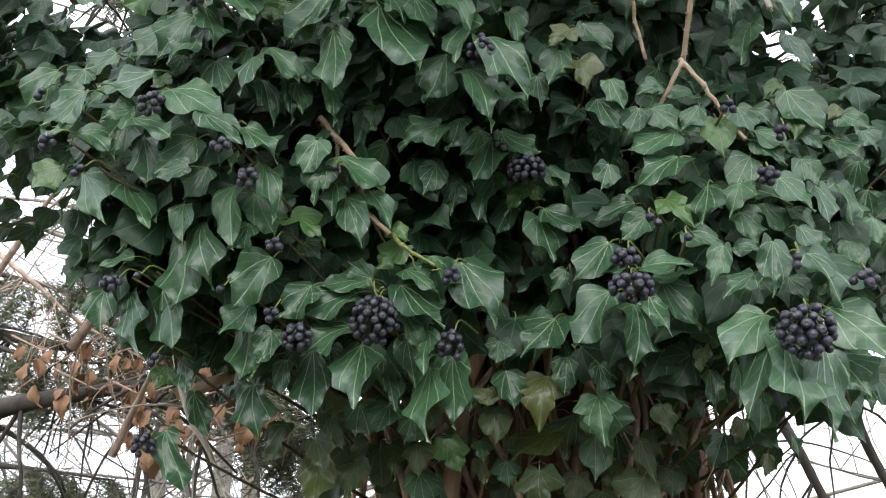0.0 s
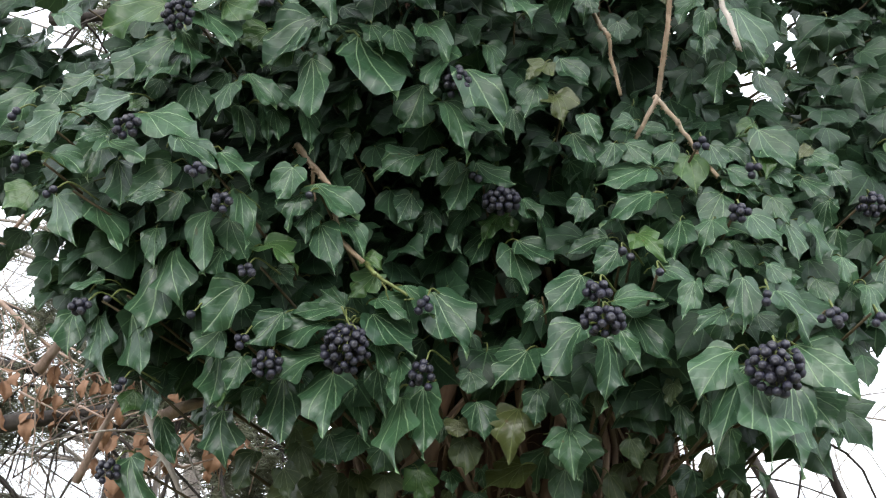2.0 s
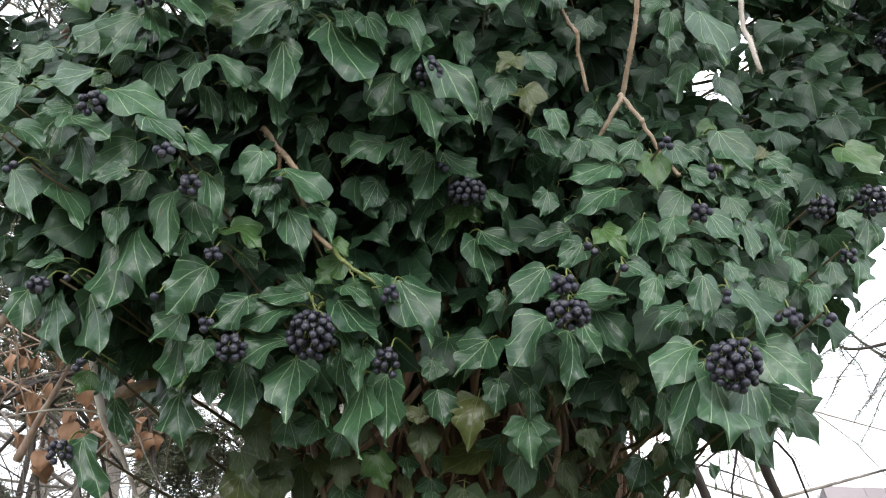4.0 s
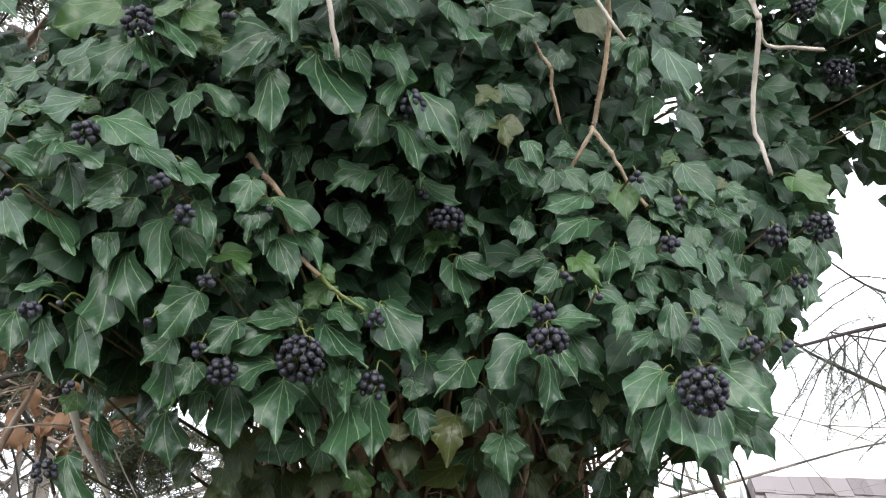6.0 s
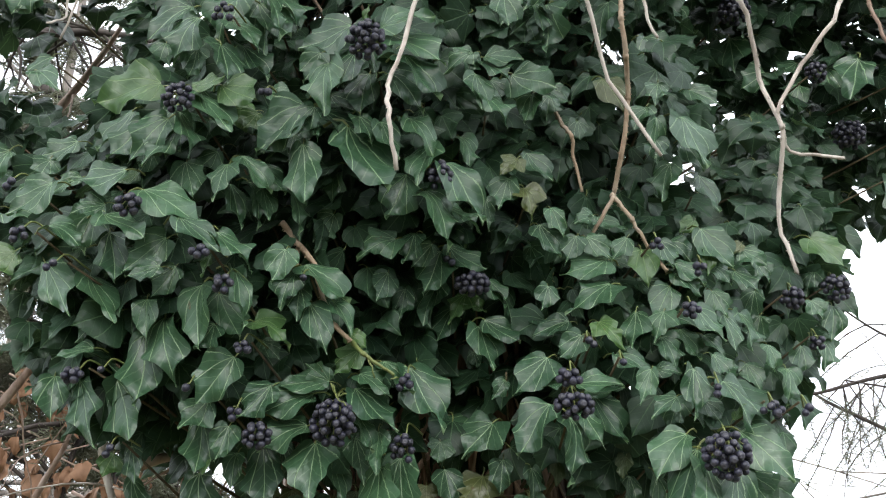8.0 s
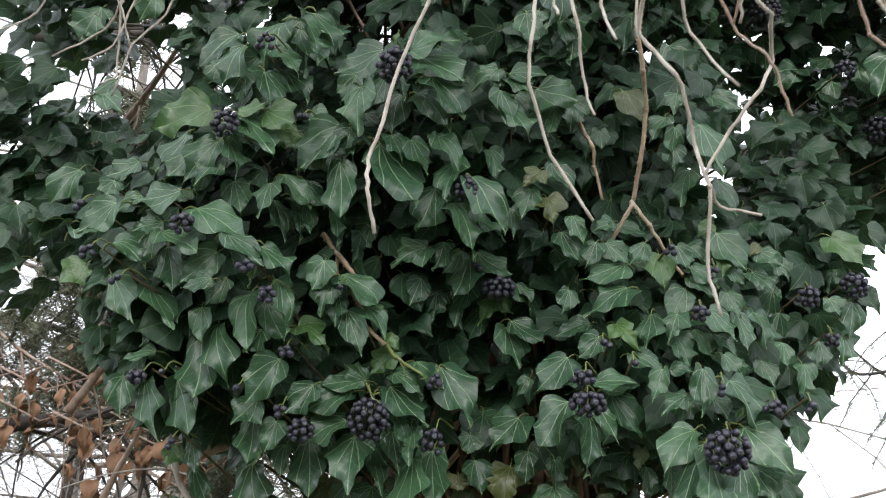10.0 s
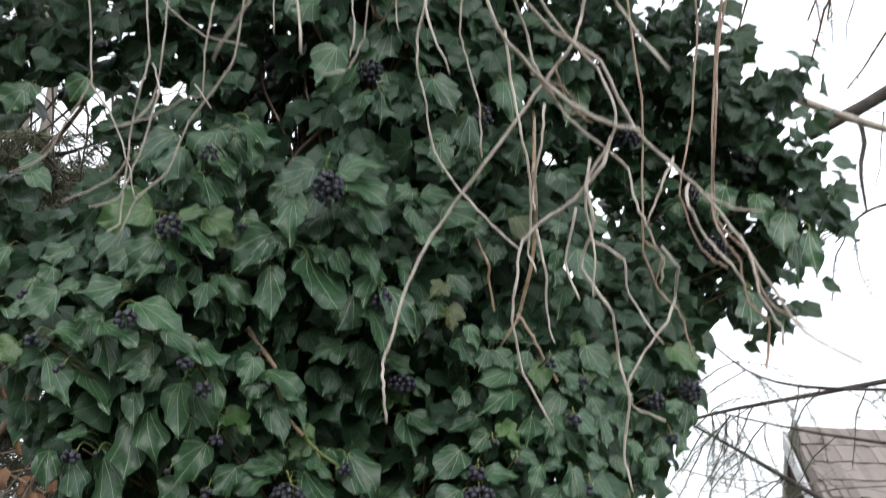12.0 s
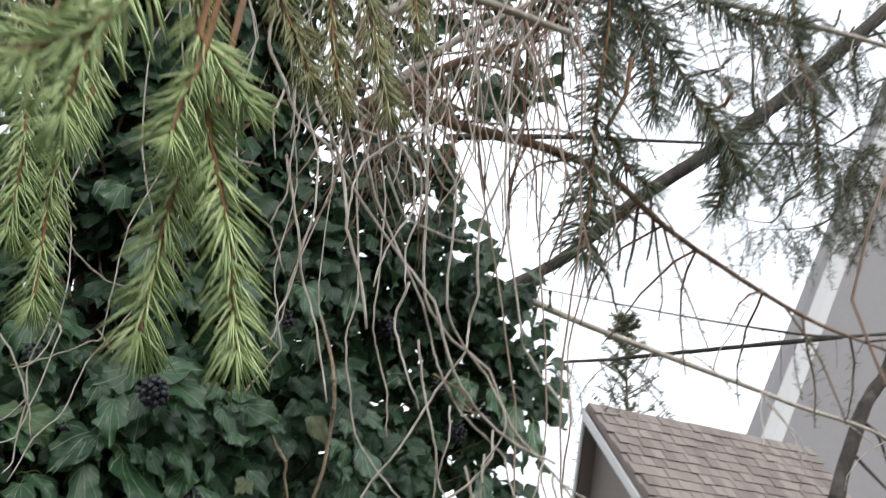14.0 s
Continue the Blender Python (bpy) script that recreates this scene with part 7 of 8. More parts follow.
dry_twig(b, [(-0.276, 0.409, 3.300), (-0.276, 0.409, 3.262), (-0.267, 0.406, 3.150), (-0.275, 0.417, 3.072), (-0.293, 0.398, 2.969), (-0.281, 0.398, 2.890), (-0.247, 0.380, 2.764), (-0.225, 0.367, 2.674), (-0.258, 0.352, 2.570), (-0.238, 0.341, 2.467), (-0.229, 0.345, 2.405), (-0.209, 0.360, 2.344), (-0.171, 0.360, 2.248), (-0.162, 0.360, 2.180), (-0.167, 0.360, 2.130), (-0.178, 0.360, 2.102), (-0.193, 0.360, 2.093)], 0.00122, 0.00075)
dry_twig(b, [(-0.180, 0.316, 3.300), (-0.180, 0.316, 3.236), (-0.209, 0.327, 3.154), (-0.204, 0.342, 3.031), (-0.211, 0.358, 2.903), (-0.210, 0.343, 2.832), (-0.227, 0.339, 2.720), (-0.252, 0.343, 2.627), (-0.253, 0.353, 2.522), (-0.232, 0.368, 2.434), (-0.225, 0.357, 2.313), (-0.182, 0.360, 2.247), (-0.162, 0.360, 2.214), (-0.128, 0.360, 2.194), (-0.089, 0.360, 2.186)], 0.00129, 0.00075)
dry_twig(b, [(-0.189, 0.367, 3.300), (-0.189, 0.367, 3.278), (-0.164, 0.359, 3.170), (-0.175, 0.339, 3.069), (-0.176, 0.334, 2.968), (-0.143, 0.320, 2.845), (-0.115, 0.329, 2.764), (-0.130, 0.340, 2.674), (-0.117, 0.337, 2.545), (-0.087, 0.350, 2.417), (-0.086, 0.343, 2.354), (-0.118, 0.360, 2.247), (-0.122, 0.360, 2.183), (-0.123, 0.360, 2.139), (-0.134, 0.360, 2.127), (-0.167, 0.360, 2.111), (-0.187, 0.360, 2.099)], 0.00129, 0.00075)
dry_twig(b, [(-0.109, 0.361, 3.300), (-0.109, 0.361, 3.256), (-0.100, 0.357, 3.193), (-0.069, 0.371, 3.110), (-0.091, 0.353, 3.039), (-0.120, 0.372, 2.947), (-0.088, 0.383, 2.844), (-0.091, 0.386, 2.774), (-0.099, 0.370, 2.685), (-0.096, 0.377, 2.587), (-0.129, 0.370, 2.469), (-0.118, 0.363, 2.341), (-0.095, 0.360, 2.255), (-0.098, 0.360, 2.174), (-0.114, 0.360, 2.143), (-0.132, 0.360, 2.111), (-0.144, 0.360, 2.063), (-0.165, 0.360, 2.035), (-0.178, 0.360, 1.996)], 0.00150, 0.00075)
dry_twig(b, [(-0.129, 0.360, 2.144), (-0.111, 0.360, 2.121)], 0.00095, 0.00061)
dry_twig(b, [(-0.220, 0.360, 2.136), (-0.193, 0.360, 2.103), (-0.173, 0.360, 2.060), (-0.167, 0.360, 2.035)], 0.00102, 0.00068)
dry_twig(b, [(-0.175, 0.360, 2.071), (-0.191, 0.360, 2.051), (-0.226, 0.360, 2.026)], 0.00102, 0.00068)
dry_twig(b, [(-0.172, 0.360, 2.165), (-0.160, 0.360, 2.136), (-0.171, 0.360, 2.076), (-0.179, 0.360, 2.034), (-0.204, 0.360, 2.024)], 0.00102, 0.00068)
dry_twig(b, [(-0.135, 0.326, 3.300), (-0.135, 0.326, 3.282), (-0.125, 0.314, 3.195), (-0.092, 0.301, 3.128), (-0.110, 0.321, 3.045), (-0.119, 0.325, 2.915), (-0.089, 0.332, 2.820), (-0.067, 0.341, 2.710), (-0.048, 0.356, 2.601), (-0.020, 0.342, 2.492), (-0.052, 0.359, 2.419), (-0.063, 0.366, 2.327), (-0.073, 0.360, 2.263), (-0.066, 0.360, 2.199)], 0.00102, 0.00068)
b = twig_branch((0.235, 0.200, 3.300), "dry reddish twigs hanging beside the tangle")
dry_twig(b, [(0.232, 0.146, 3.300), (0.232, 0.146, 3.224), (0.210, 0.165, 3.125), (0.203, 0.170, 3.048), (0.202, 0.183, 2.962), (0.183, 0.171, 2.848), (0.198, 0.181, 2.759), (0.178, 0.196, 2.639), (0.180, 0.194, 2.511), (0.200, 0.204, 2.435), (0.189, 0.194, 2.329), (0.215, 0.205, 2.203), (0.231, 0.202, 2.088), (0.235, 0.200, 2.018), (0.238, 0.200, 1.980), (0.249, 0.200, 1.953), (0.261, 0.200, 1.939), (0.268, 0.200, 1.926), (0.273, 0.200, 1.908)], 0.00116, 0.00075, TWIG_RED)
dry_twig(b, [(0.238, 0.200, 1.987), (0.250, 0.200, 1.975), (0.247, 0.200, 1.958)], 0.00095, 0.00068, TWIG_RED)
dry_twig(b, [(0.426, 0.210, 3.300), (0.426, 0.210, 3.219), (0.437, 0.202, 3.097), (0.402, 0.219, 2.997), (0.376, 0.233, 2.882), (0.348, 0.244, 2.811), (0.319, 0.250, 2.692), (0.313, 0.239, 2.620), (0.296, 0.252, 2.541), (0.264, 0.235, 2.476), (0.278, 0.238, 2.375), (0.274, 0.229, 2.255), (0.281, 0.225, 2.171), (0.271, 0.211, 2.086), (0.260, 0.200, 2.018), (0.278, 0.200, 1.983), (0.292, 0.200, 1.968)], 0.00116, 0.00075, TWIG_RED)
dry_twig(b, [(0.295, 0.218, 3.300), (0.295, 0.218, 3.207), (0.304, 0.219, 3.134), (0.287, 0.201, 3.051), (0.319, 0.215, 2.943), (0.300, 0.227, 2.850), (0.311, 0.208, 2.728), (0.288, 0.203, 2.615), (0.309, 0.201, 2.550), (0.300, 0.188, 2.459), (0.307, 0.193, 2.334), (0.294, 0.181, 2.265), (0.289, 0.198, 2.137), (0.285, 0.200, 2.017), (0.295, 0.200, 1.988), (0.304, 0.200, 1.976), (0.309, 0.200, 1.949), (0.321, 0.200, 1.935), (0.323, 0.200, 1.914), (0.317, 0.200, 1.902)], 0.00129, 0.00082, TWIG_RED)
dry_twig(b, [(0.306, 0.150, 3.300), (0.306, 0.150, 3.227), (0.311, 0.153, 3.161), (0.323, 0.153, 3.079), (0.326, 0.151, 3.011), (0.340, 0.149, 2.947), (0.322, 0.164, 2.863), (0.288, 0.183, 2.795), (0.257, 0.179, 2.669), (0.235, 0.177, 2.575), (0.271, 0.185, 2.449), (0.289, 0.194, 2.359), (0.298, 0.176, 2.237), (0.288, 0.185, 2.147), (0.278, 0.182, 2.071), (0.289, 0.200, 2.010), (0.307, 0.200, 1.979), (0.324, 0.200, 1.952), (0.344, 0.200, 1.931)], 0.00116, 0.00075, TWIG_RED)
b = twig_branch((0.214, 0.822, 2.051), "forked tan twig caught in the ivy")
dry_twig(b, [(0.234, 0.970, 2.410), (0.222, 0.820, 2.290), (0.218, 0.765, 2.234), (0.224, 0.770, 2.193), (0.228, 0.790, 2.159), (0.224, 0.810, 2.107), (0.214, 0.822, 2.051)], 0.0030, 0.0027, TWIG_TAN)
dry_twig(b, [(0.214, 0.822, 2.051), (0.202, 0.825, 2.028), (0.191, 0.828, 2.008)], 0.0027, 0.0018, TWIG_TAN)
dry_twig(b, [(0.214, 0.822, 2.051), (0.233, 0.815, 2.023), (0.251, 0.810, 1.995), (0.268, 0.800, 1.967)], 0.0026, 0.0018, TWIG_TAN)
b = twig_branch((0.150, 0.840, 2.157), "thin tan stem between the ivy leaves")
dry_twig(b, [(0.137, 0.950, 2.232), (0.145, 0.870, 2.182), (0.160, 0.830, 2.142), (0.169, 0.815, 2.115), (0.171, 0.810, 2.093), (0.180, 0.810, 2.053)], 0.0026, 0.0018, TWIG_TAN)
b = twig_branch((-0.123, 0.760, 1.986), "bare brown ivy stem with a fresh green end")
dry_twig(b, [(-0.131, 0.770, 1.998), (-0.114, 0.760, 1.977), (-0.100, 0.755, 1.962), (-0.089, 0.755, 1.948), (-0.080, 0.750, 1.921), (-0.064, 0.735, 1.888), (-0.042, 0.725, 1.869)], 0.0034, 0.0024, TWIG_TAN)
dry_twig(b, [(-0.111, 0.758, 1.973), (-0.112, 0.755, 1.955), (-0.108, 0.750, 1.939)], 0.0022, 0.0016, TWIG_TAN)
dry_twig(b, [(-0.042, 0.725, 1.869), (-0.026, 0.720, 1.854), (-0.011, 0.720, 1.844), (0.004, 0.720, 1.836)], 0.0022, 0.0014, STALK)
dry_twig(b, [(-0.026, 0.720, 1.854), (-0.020, 0.725, 1.844), (-0.017, 0.730, 1.835)], 0.0009, 0.0007, STALK)
dry_twig(b, [(0.004, 0.720, 1.836), (0.000, 0.722, 1.833)], 0.0009, 0.0007, STALK)
dry_twig(b, [(-0.057, 0.720, 1.826), (-0.050, 0.715, 1.815), (-0.038, 0.710, 1.816)], 0.0009, 0.0007, STALK)
dry_twig(b, [(-0.057, 0.720, 1.826), (-0.048, 0.715, 1.812), (-0.039, 0.708, 1.806)], 0.0009, 0.0007, STALK)
b = twig_branch((0.114, -0.370, 3.300), "thin reddish hanging shoot")
dry_twig(b, [(0.209, -0.296, 3.300), (0.209, -0.296, 3.206), (0.197, -0.301, 3.110), (0.174, -0.306, 3.017), (0.140, -0.315, 2.954), (0.168, -0.332, 2.859), (0.141, -0.351, 2.775), (0.113, -0.364, 2.680), (0.143, -0.344, 2.571), (0.172, -0.357, 2.485), (0.153, -0.373, 2.376), (0.146, -0.378, 2.303), (0.128, -0.369, 2.222), (0.106, -0.377, 2.092), (0.077, -0.361, 1.986), (0.114, -0.370, 1.902), (0.114, -0.370, 1.891), (0.115, -0.370, 1.883), (0.116, -0.370, 1.875), (0.117, -0.370, 1.870)], 0.00061, 0.00054, TWIG_RED)
b = twig_branch((-0.048, 0.080, 3.300), "tangle of dry hanging twigs below a spruce bough")
dry_twig(b, [(-0.092, 0.075, 3.300), (-0.092, 0.075, 3.282), (-0.081, 0.076, 3.199), (-0.058, 0.084, 3.085), (-0.044, 0.080, 2.985), (-0.045, 0.098, 2.923), (-0.078, 0.103, 2.833), (-0.109, 0.100, 2.737), (-0.074, 0.106, 2.671), (-0.069, 0.112, 2.569), (-0.076, 0.095, 2.504), (-0.045, 0.095, 2.392), (-0.048, 0.080, 2.316), (-0.032, 0.080, 2.285), (-0.017, 0.080, 2.258), (0.007, 0.080, 2.234), (0.044, 0.080, 2.198), (0.081, 0.080, 2.158), (0.101, 0.080, 2.121), (0.120, 0.080, 2.067), (0.151, 0.080, 2.045), (0.182, 0.080, 2.024), (0.204, 0.080, 2.009)], 0.00197, 0.00109)
dry_twig(b, [(0.109, 0.011, 3.300), (0.109, 0.011, 3.272), (0.091, -0.002, 3.154), (0.083, -0.011, 3.066), (0.079, -0.007, 2.990), (0.094, -0.015, 2.907), (0.060, -0.009, 2.833), (0.032, 0.008, 2.714), (0.047, 0.027, 2.612), (0.036, 0.032, 2.511), (0.015, 0.031, 2.434), (-0.010, 0.050, 2.306), (-0.020, 0.050, 2.254), (-0.024, 0.050, 2.210), (-0.024, 0.050, 2.179), (-0.033, 0.050, 2.155)], 0.00116, 0.00075)
dry_twig(b, [(-0.001, 0.093, 3.300), (-0.001, 0.093, 3.325), (0.029, 0.082, 3.196), (0.001, 0.068, 3.084), (-0.001, 0.060, 3.007), (-0.021, 0.042, 2.906), (-0.024, 0.042, 2.822), (-0.034, 0.059, 2.744), (-0.064, 0.041, 2.646), (-0.050, 0.054, 2.552), (-0.041, 0.044, 2.471), (-0.023, 0.049, 2.401), (-0.025, 0.050, 2.282), (-0.015, 0.050, 2.245), (-0.006, 0.050, 2.210), (-0.006, 0.050, 2.165), (-0.015, 0.050, 2.104), (-0.024, 0.050, 2.080), (-0.018, 0.050, 2.059), (-0.037, 0.050, 2.027)], 0.00122, 0.00075)
dry_twig(b, [(-0.026, 0.050, 2.210), (-0.013, 0.050, 2.150), (-0.004, 0.050, 2.114), (0.005, 0.050, 2.078), (0.015, 0.050, 2.025)], 0.00116, 0.00075)
dry_twig(b, [(-0.022, 0.000, 2.231), (-0.012, 0.000, 2.206), (0.005, 0.000, 2.176), (0.008, 0.000, 2.135), (0.018, 0.000, 2.105), (0.025, 0.000, 2.066)], 0.00150, 0.00102)
dry_twig(b, [(0.079, 0.030, 2.250), (0.050, 0.030, 2.229), (0.026, 0.030, 2.206), (0.016, 0.030, 2.177), (0.014, 0.030, 2.150)], 0.00122, 0.00075)
dry_twig(b, [(0.029, 0.074, 3.300), (0.029, 0.074, 3.227), (0.054, 0.057, 3.131), (0.021, 0.043, 3.023), (0.055, 0.062, 2.898), (0.059, 0.079, 2.779), (0.056, 0.073, 2.702), (0.046, 0.066, 2.600), (0.016, 0.048, 2.526), (0.010, 0.051, 2.397), (0.032, 0.040, 2.290), (0.043, 0.040, 2.258), (0.062, 0.040, 2.214), (0.068, 0.040, 2.179), (0.047, 0.040, 2.140), (0.039, 0.040, 2.109)], 0.00122, 0.00075)
dry_twig(b, [(0.082, 0.080, 2.136), (0.075, 0.080, 2.108), (0.079, 0.080, 2.070), (0.095, 0.080, 2.038)], 0.00116, 0.00075)
dry_twig(b, [(-0.105, 0.005, 3.300), (-0.105, 0.005, 3.289), (-0.129, 0.006, 3.185), (-0.123, 0.006, 3.069), (-0.107, 0.025, 2.941), (-0.133, 0.040, 2.844), (-0.151, 0.044, 2.758), (-0.138, 0.044, 2.692), (-0.113, 0.049, 2.609), (-0.144, 0.049, 2.515), (-0.128, 0.058, 2.426), (-0.118, 0.070, 2.354), (-0.106, 0.050, 2.280), (-0.078, 0.050, 2.212), (-0.082, 0.050, 2.180), (-0.068, 0.050, 2.161), (-0.036, 0.050, 2.142), (-0.021, 0.050, 2.115)], 0.00136, 0.00075)
dry_twig(b, [(-0.079, 0.050, 2.203), (-0.065, 0.050, 2.197), (-0.045, 0.050, 2.199)], 0.00109, 0.00068)
dry_twig(b, [(-0.065, 0.014, 3.300), (-0.065, 0.014, 3.222), (-0.032, 0.026, 3.101), (-0.029, 0.029, 2.988), (-0.064, 0.042, 2.890), (-0.093, 0.048, 2.791), (-0.118, 0.043, 2.697), (-0.150, 0.043, 2.611), (-0.117, 0.050, 2.549), (-0.104, 0.068, 2.479), (-0.089, 0.051, 2.378), (-0.063, 0.050, 2.291), (-0.069, 0.050, 2.242), (-0.063, 0.050, 2.180), (-0.056, 0.050, 2.138), (-0.052, 0.050, 2.082)], 0.00109, 0.00068)
dry_twig(b, [(0.232, 0.110, 3.300), (0.232, 0.110, 3.263), (0.215, 0.121, 3.171), (0.203, 0.104, 3.064), (0.193, 0.101, 2.998), (0.195, 0.111, 2.921), (0.206, 0.125, 2.843), (0.231, 0.116, 2.767), (0.202, 0.104, 2.670), (0.228, 0.107, 2.578), (0.218, 0.108, 2.458), (0.185, 0.100, 2.393), (0.174, 0.100, 2.255), (0.179, 0.100, 2.179), (0.189, 0.100, 2.118), (0.196, 0.100, 2.110), (0.224, 0.100, 2.059)], 0.00136, 0.00095)
dry_twig(b, [(-0.035, 0.050, 2.264), (-0.044, 0.050, 2.229), (-0.037, 0.050, 2.198)], 0.00109, 0.00068)
dry_twig(b, [(0.034, 0.051, 3.300), (0.034, 0.051, 3.233), (0.063, 0.065, 3.163), (0.060, 0.082, 3.088), (0.088, 0.086, 3.013), (0.077, 0.069, 2.935), (0.111, 0.072, 2.835), (0.078, 0.071, 2.753), (0.098, 0.084, 2.641), (0.120, 0.083, 2.538), (0.104, 0.064, 2.430), (0.093, 0.050, 2.322), (0.080, 0.050, 2.278), (0.077, 0.050, 2.242), (0.100, 0.050, 2.214), (0.130, 0.050, 2.191)], 0.00109, 0.00068)
dry_twig(b, [(0.263, 0.073, 3.300), (0.263, 0.073, 3.287), (0.278, 0.071, 3.167), (0.250, 0.080, 3.074), (0.247, 0.064, 2.964), (0.230, 0.081, 2.902), (0.200, 0.068, 2.795), (0.166, 0.059, 2.734), (0.151, 0.048, 2.624), (0.145, 0.050, 2.564), (0.122, 0.051, 2.447), (0.107, 0.050, 2.326), (0.094, 0.050, 2.271), (0.068, 0.050, 2.250), (0.037, 0.050, 2.253), (0.011, 0.050, 2.261)], 0.00109, 0.00068)
dry_twig(b, [(0.038, 0.050, 2.238), (0.012, 0.050, 2.242), (-0.010, 0.050, 2.256)], 0.00109, 0.00068)
dry_twig(b, [(0.074, 0.070, 2.253), (0.089, 0.070, 2.212), (0.078, 0.070, 2.163), (0.075, 0.070, 2.126)], 0.00116, 0.00068)
dry_twig(b, [(0.053, 0.070, 2.224), (0.077, 0.070, 2.190), (0.104, 0.070, 2.177), (0.127, 0.070, 2.176)], 0.00109, 0.00068)
dry_twig(b, [(0.029, 0.042, 3.300), (0.029, 0.042, 3.329), (-0.001, 0.029, 3.200), (0.010, 0.033, 3.112), (0.018, 0.018, 3.048), (0.005, 0.002, 2.982), (0.040, 0.016, 2.917), (0.019, 0.032, 2.791), (0.043, 0.021, 2.708), (0.048, 0.011, 2.640), (0.036, 0.028, 2.573), (0.017, 0.041, 2.454), (-0.007, 0.052, 2.391), (0.010, 0.060, 2.313), (0.026, 0.060, 2.271), (0.049, 0.060, 2.251), (0.077, 0.060, 2.214), (0.083, 0.060, 2.177)], 0.00116, 0.00068)
dry_twig(b, [(0.118, 0.063, 3.300), (0.118, 0.063, 3.211), (0.128, 0.067, 3.120), (0.155, 0.079, 3.042), (0.188, 0.093, 2.919), (0.178, 0.074, 2.804), (0.157, 0.073, 2.676), (0.187, 0.063, 2.549), (0.168, 0.061, 2.452), (0.129, 0.060, 2.344), (0.116, 0.060, 2.293), (0.122, 0.060, 2.248), (0.104, 0.060, 2.205)], 0.00116, 0.00068)
b = twig_branch((0.168, 0.190, 2.098), "small red-brown broken twigs in the tangle")
dry_twig(b, [(0.168, 0.190, 2.098), (0.180, 0.190, 2.080), (0.198, 0.190, 2.066)], 0.00088, 0.00061, TWIG_RED)
dry_twig(b, [(0.157, 0.190, 2.092), (0.178, 0.190, 2.076), (0.202, 0.190, 2.064)], 0.00088, 0.00061, TWIG_RED)
dry_twig(b, [(0.152, 0.190, 2.101), (0.175, 0.190, 2.087), (0.189, 0.190, 2.074)], 0.00088, 0.00061, TWIG_RED)


# ---- the spruce whose boughs hang over the view ----
def spruce_over():
    foot = Vector((-1.9, -1.1, 0.0))
    root = thing("spruce_tree", foot, "tall spruce with long boughs reaching over the ivy", "tree")
    bm = bmesh.new()
    tube(bm, smooth_line([foot, foot + Vector((0.04, 0, 2.5)), foot + Vector((0, 0.05, 6.5))], 8), 0.17, 0.08, 14, 0.12)
    under(part("trunk", bm, BARK), root)
    for y, z, x1, r in ((-0.26, 2.56, 0.30, 0.012), (0.0, 3.3, 0.5, 0.011), (0.19, 3.3, 0.6, 0.012), (0.36, 3.3, 0.4, 0.010), (0.08, 3.3, 0.6, 0.010), (0.55, 3.5, 0.5, 0.012)):
        bm = bmesh.new()
        tube(bm, smooth_line([foot + Vector((0, 0, z + 0.25)), (-1.2, y - 0.1, z + 0.12), (-0.5, y, z), (x1 * 0.4, y, z), (x1, y, z - 0.03)], 6), r * 1.6, r * 0.6, 8, 0.2)
        under(part("limb", bm, LIMB), root)


spruce_over()

# ---- live spruce tips ----
def needle_material(name, a, b):
    m = Nodes(name)
    r = m.add("ShaderNodeNewGeometry").outputs["Random Per Island"]
    return m.done(m.mixed(m.math("ADD", m.math("MULTIPLY", r, 0.8), m.math("MULTIPLY", m.noise(50.0, 2.0, 0.5, m.place()), 0.2)), a, b), 0.45, 0.45)


NEEDLE = needle_material("spruce_needle", (0.18, 0.27, 0.10), (0.49, 0.57, 0.28))
NEEDLE_DULL = needle_material("spruce_needle_dull", (0.14, 0.16, 0.07), (0.34, 0.33, 0.17))
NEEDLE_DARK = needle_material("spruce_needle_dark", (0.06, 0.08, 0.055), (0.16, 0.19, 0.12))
SHOOT = wood_material("orange_shoot", (0.13, 0.065, 0.032), (0.30, 0.16, 0.085), (0.27, 0.19, 0.13), 160.0, (1, 1, 0.5), 0.5)


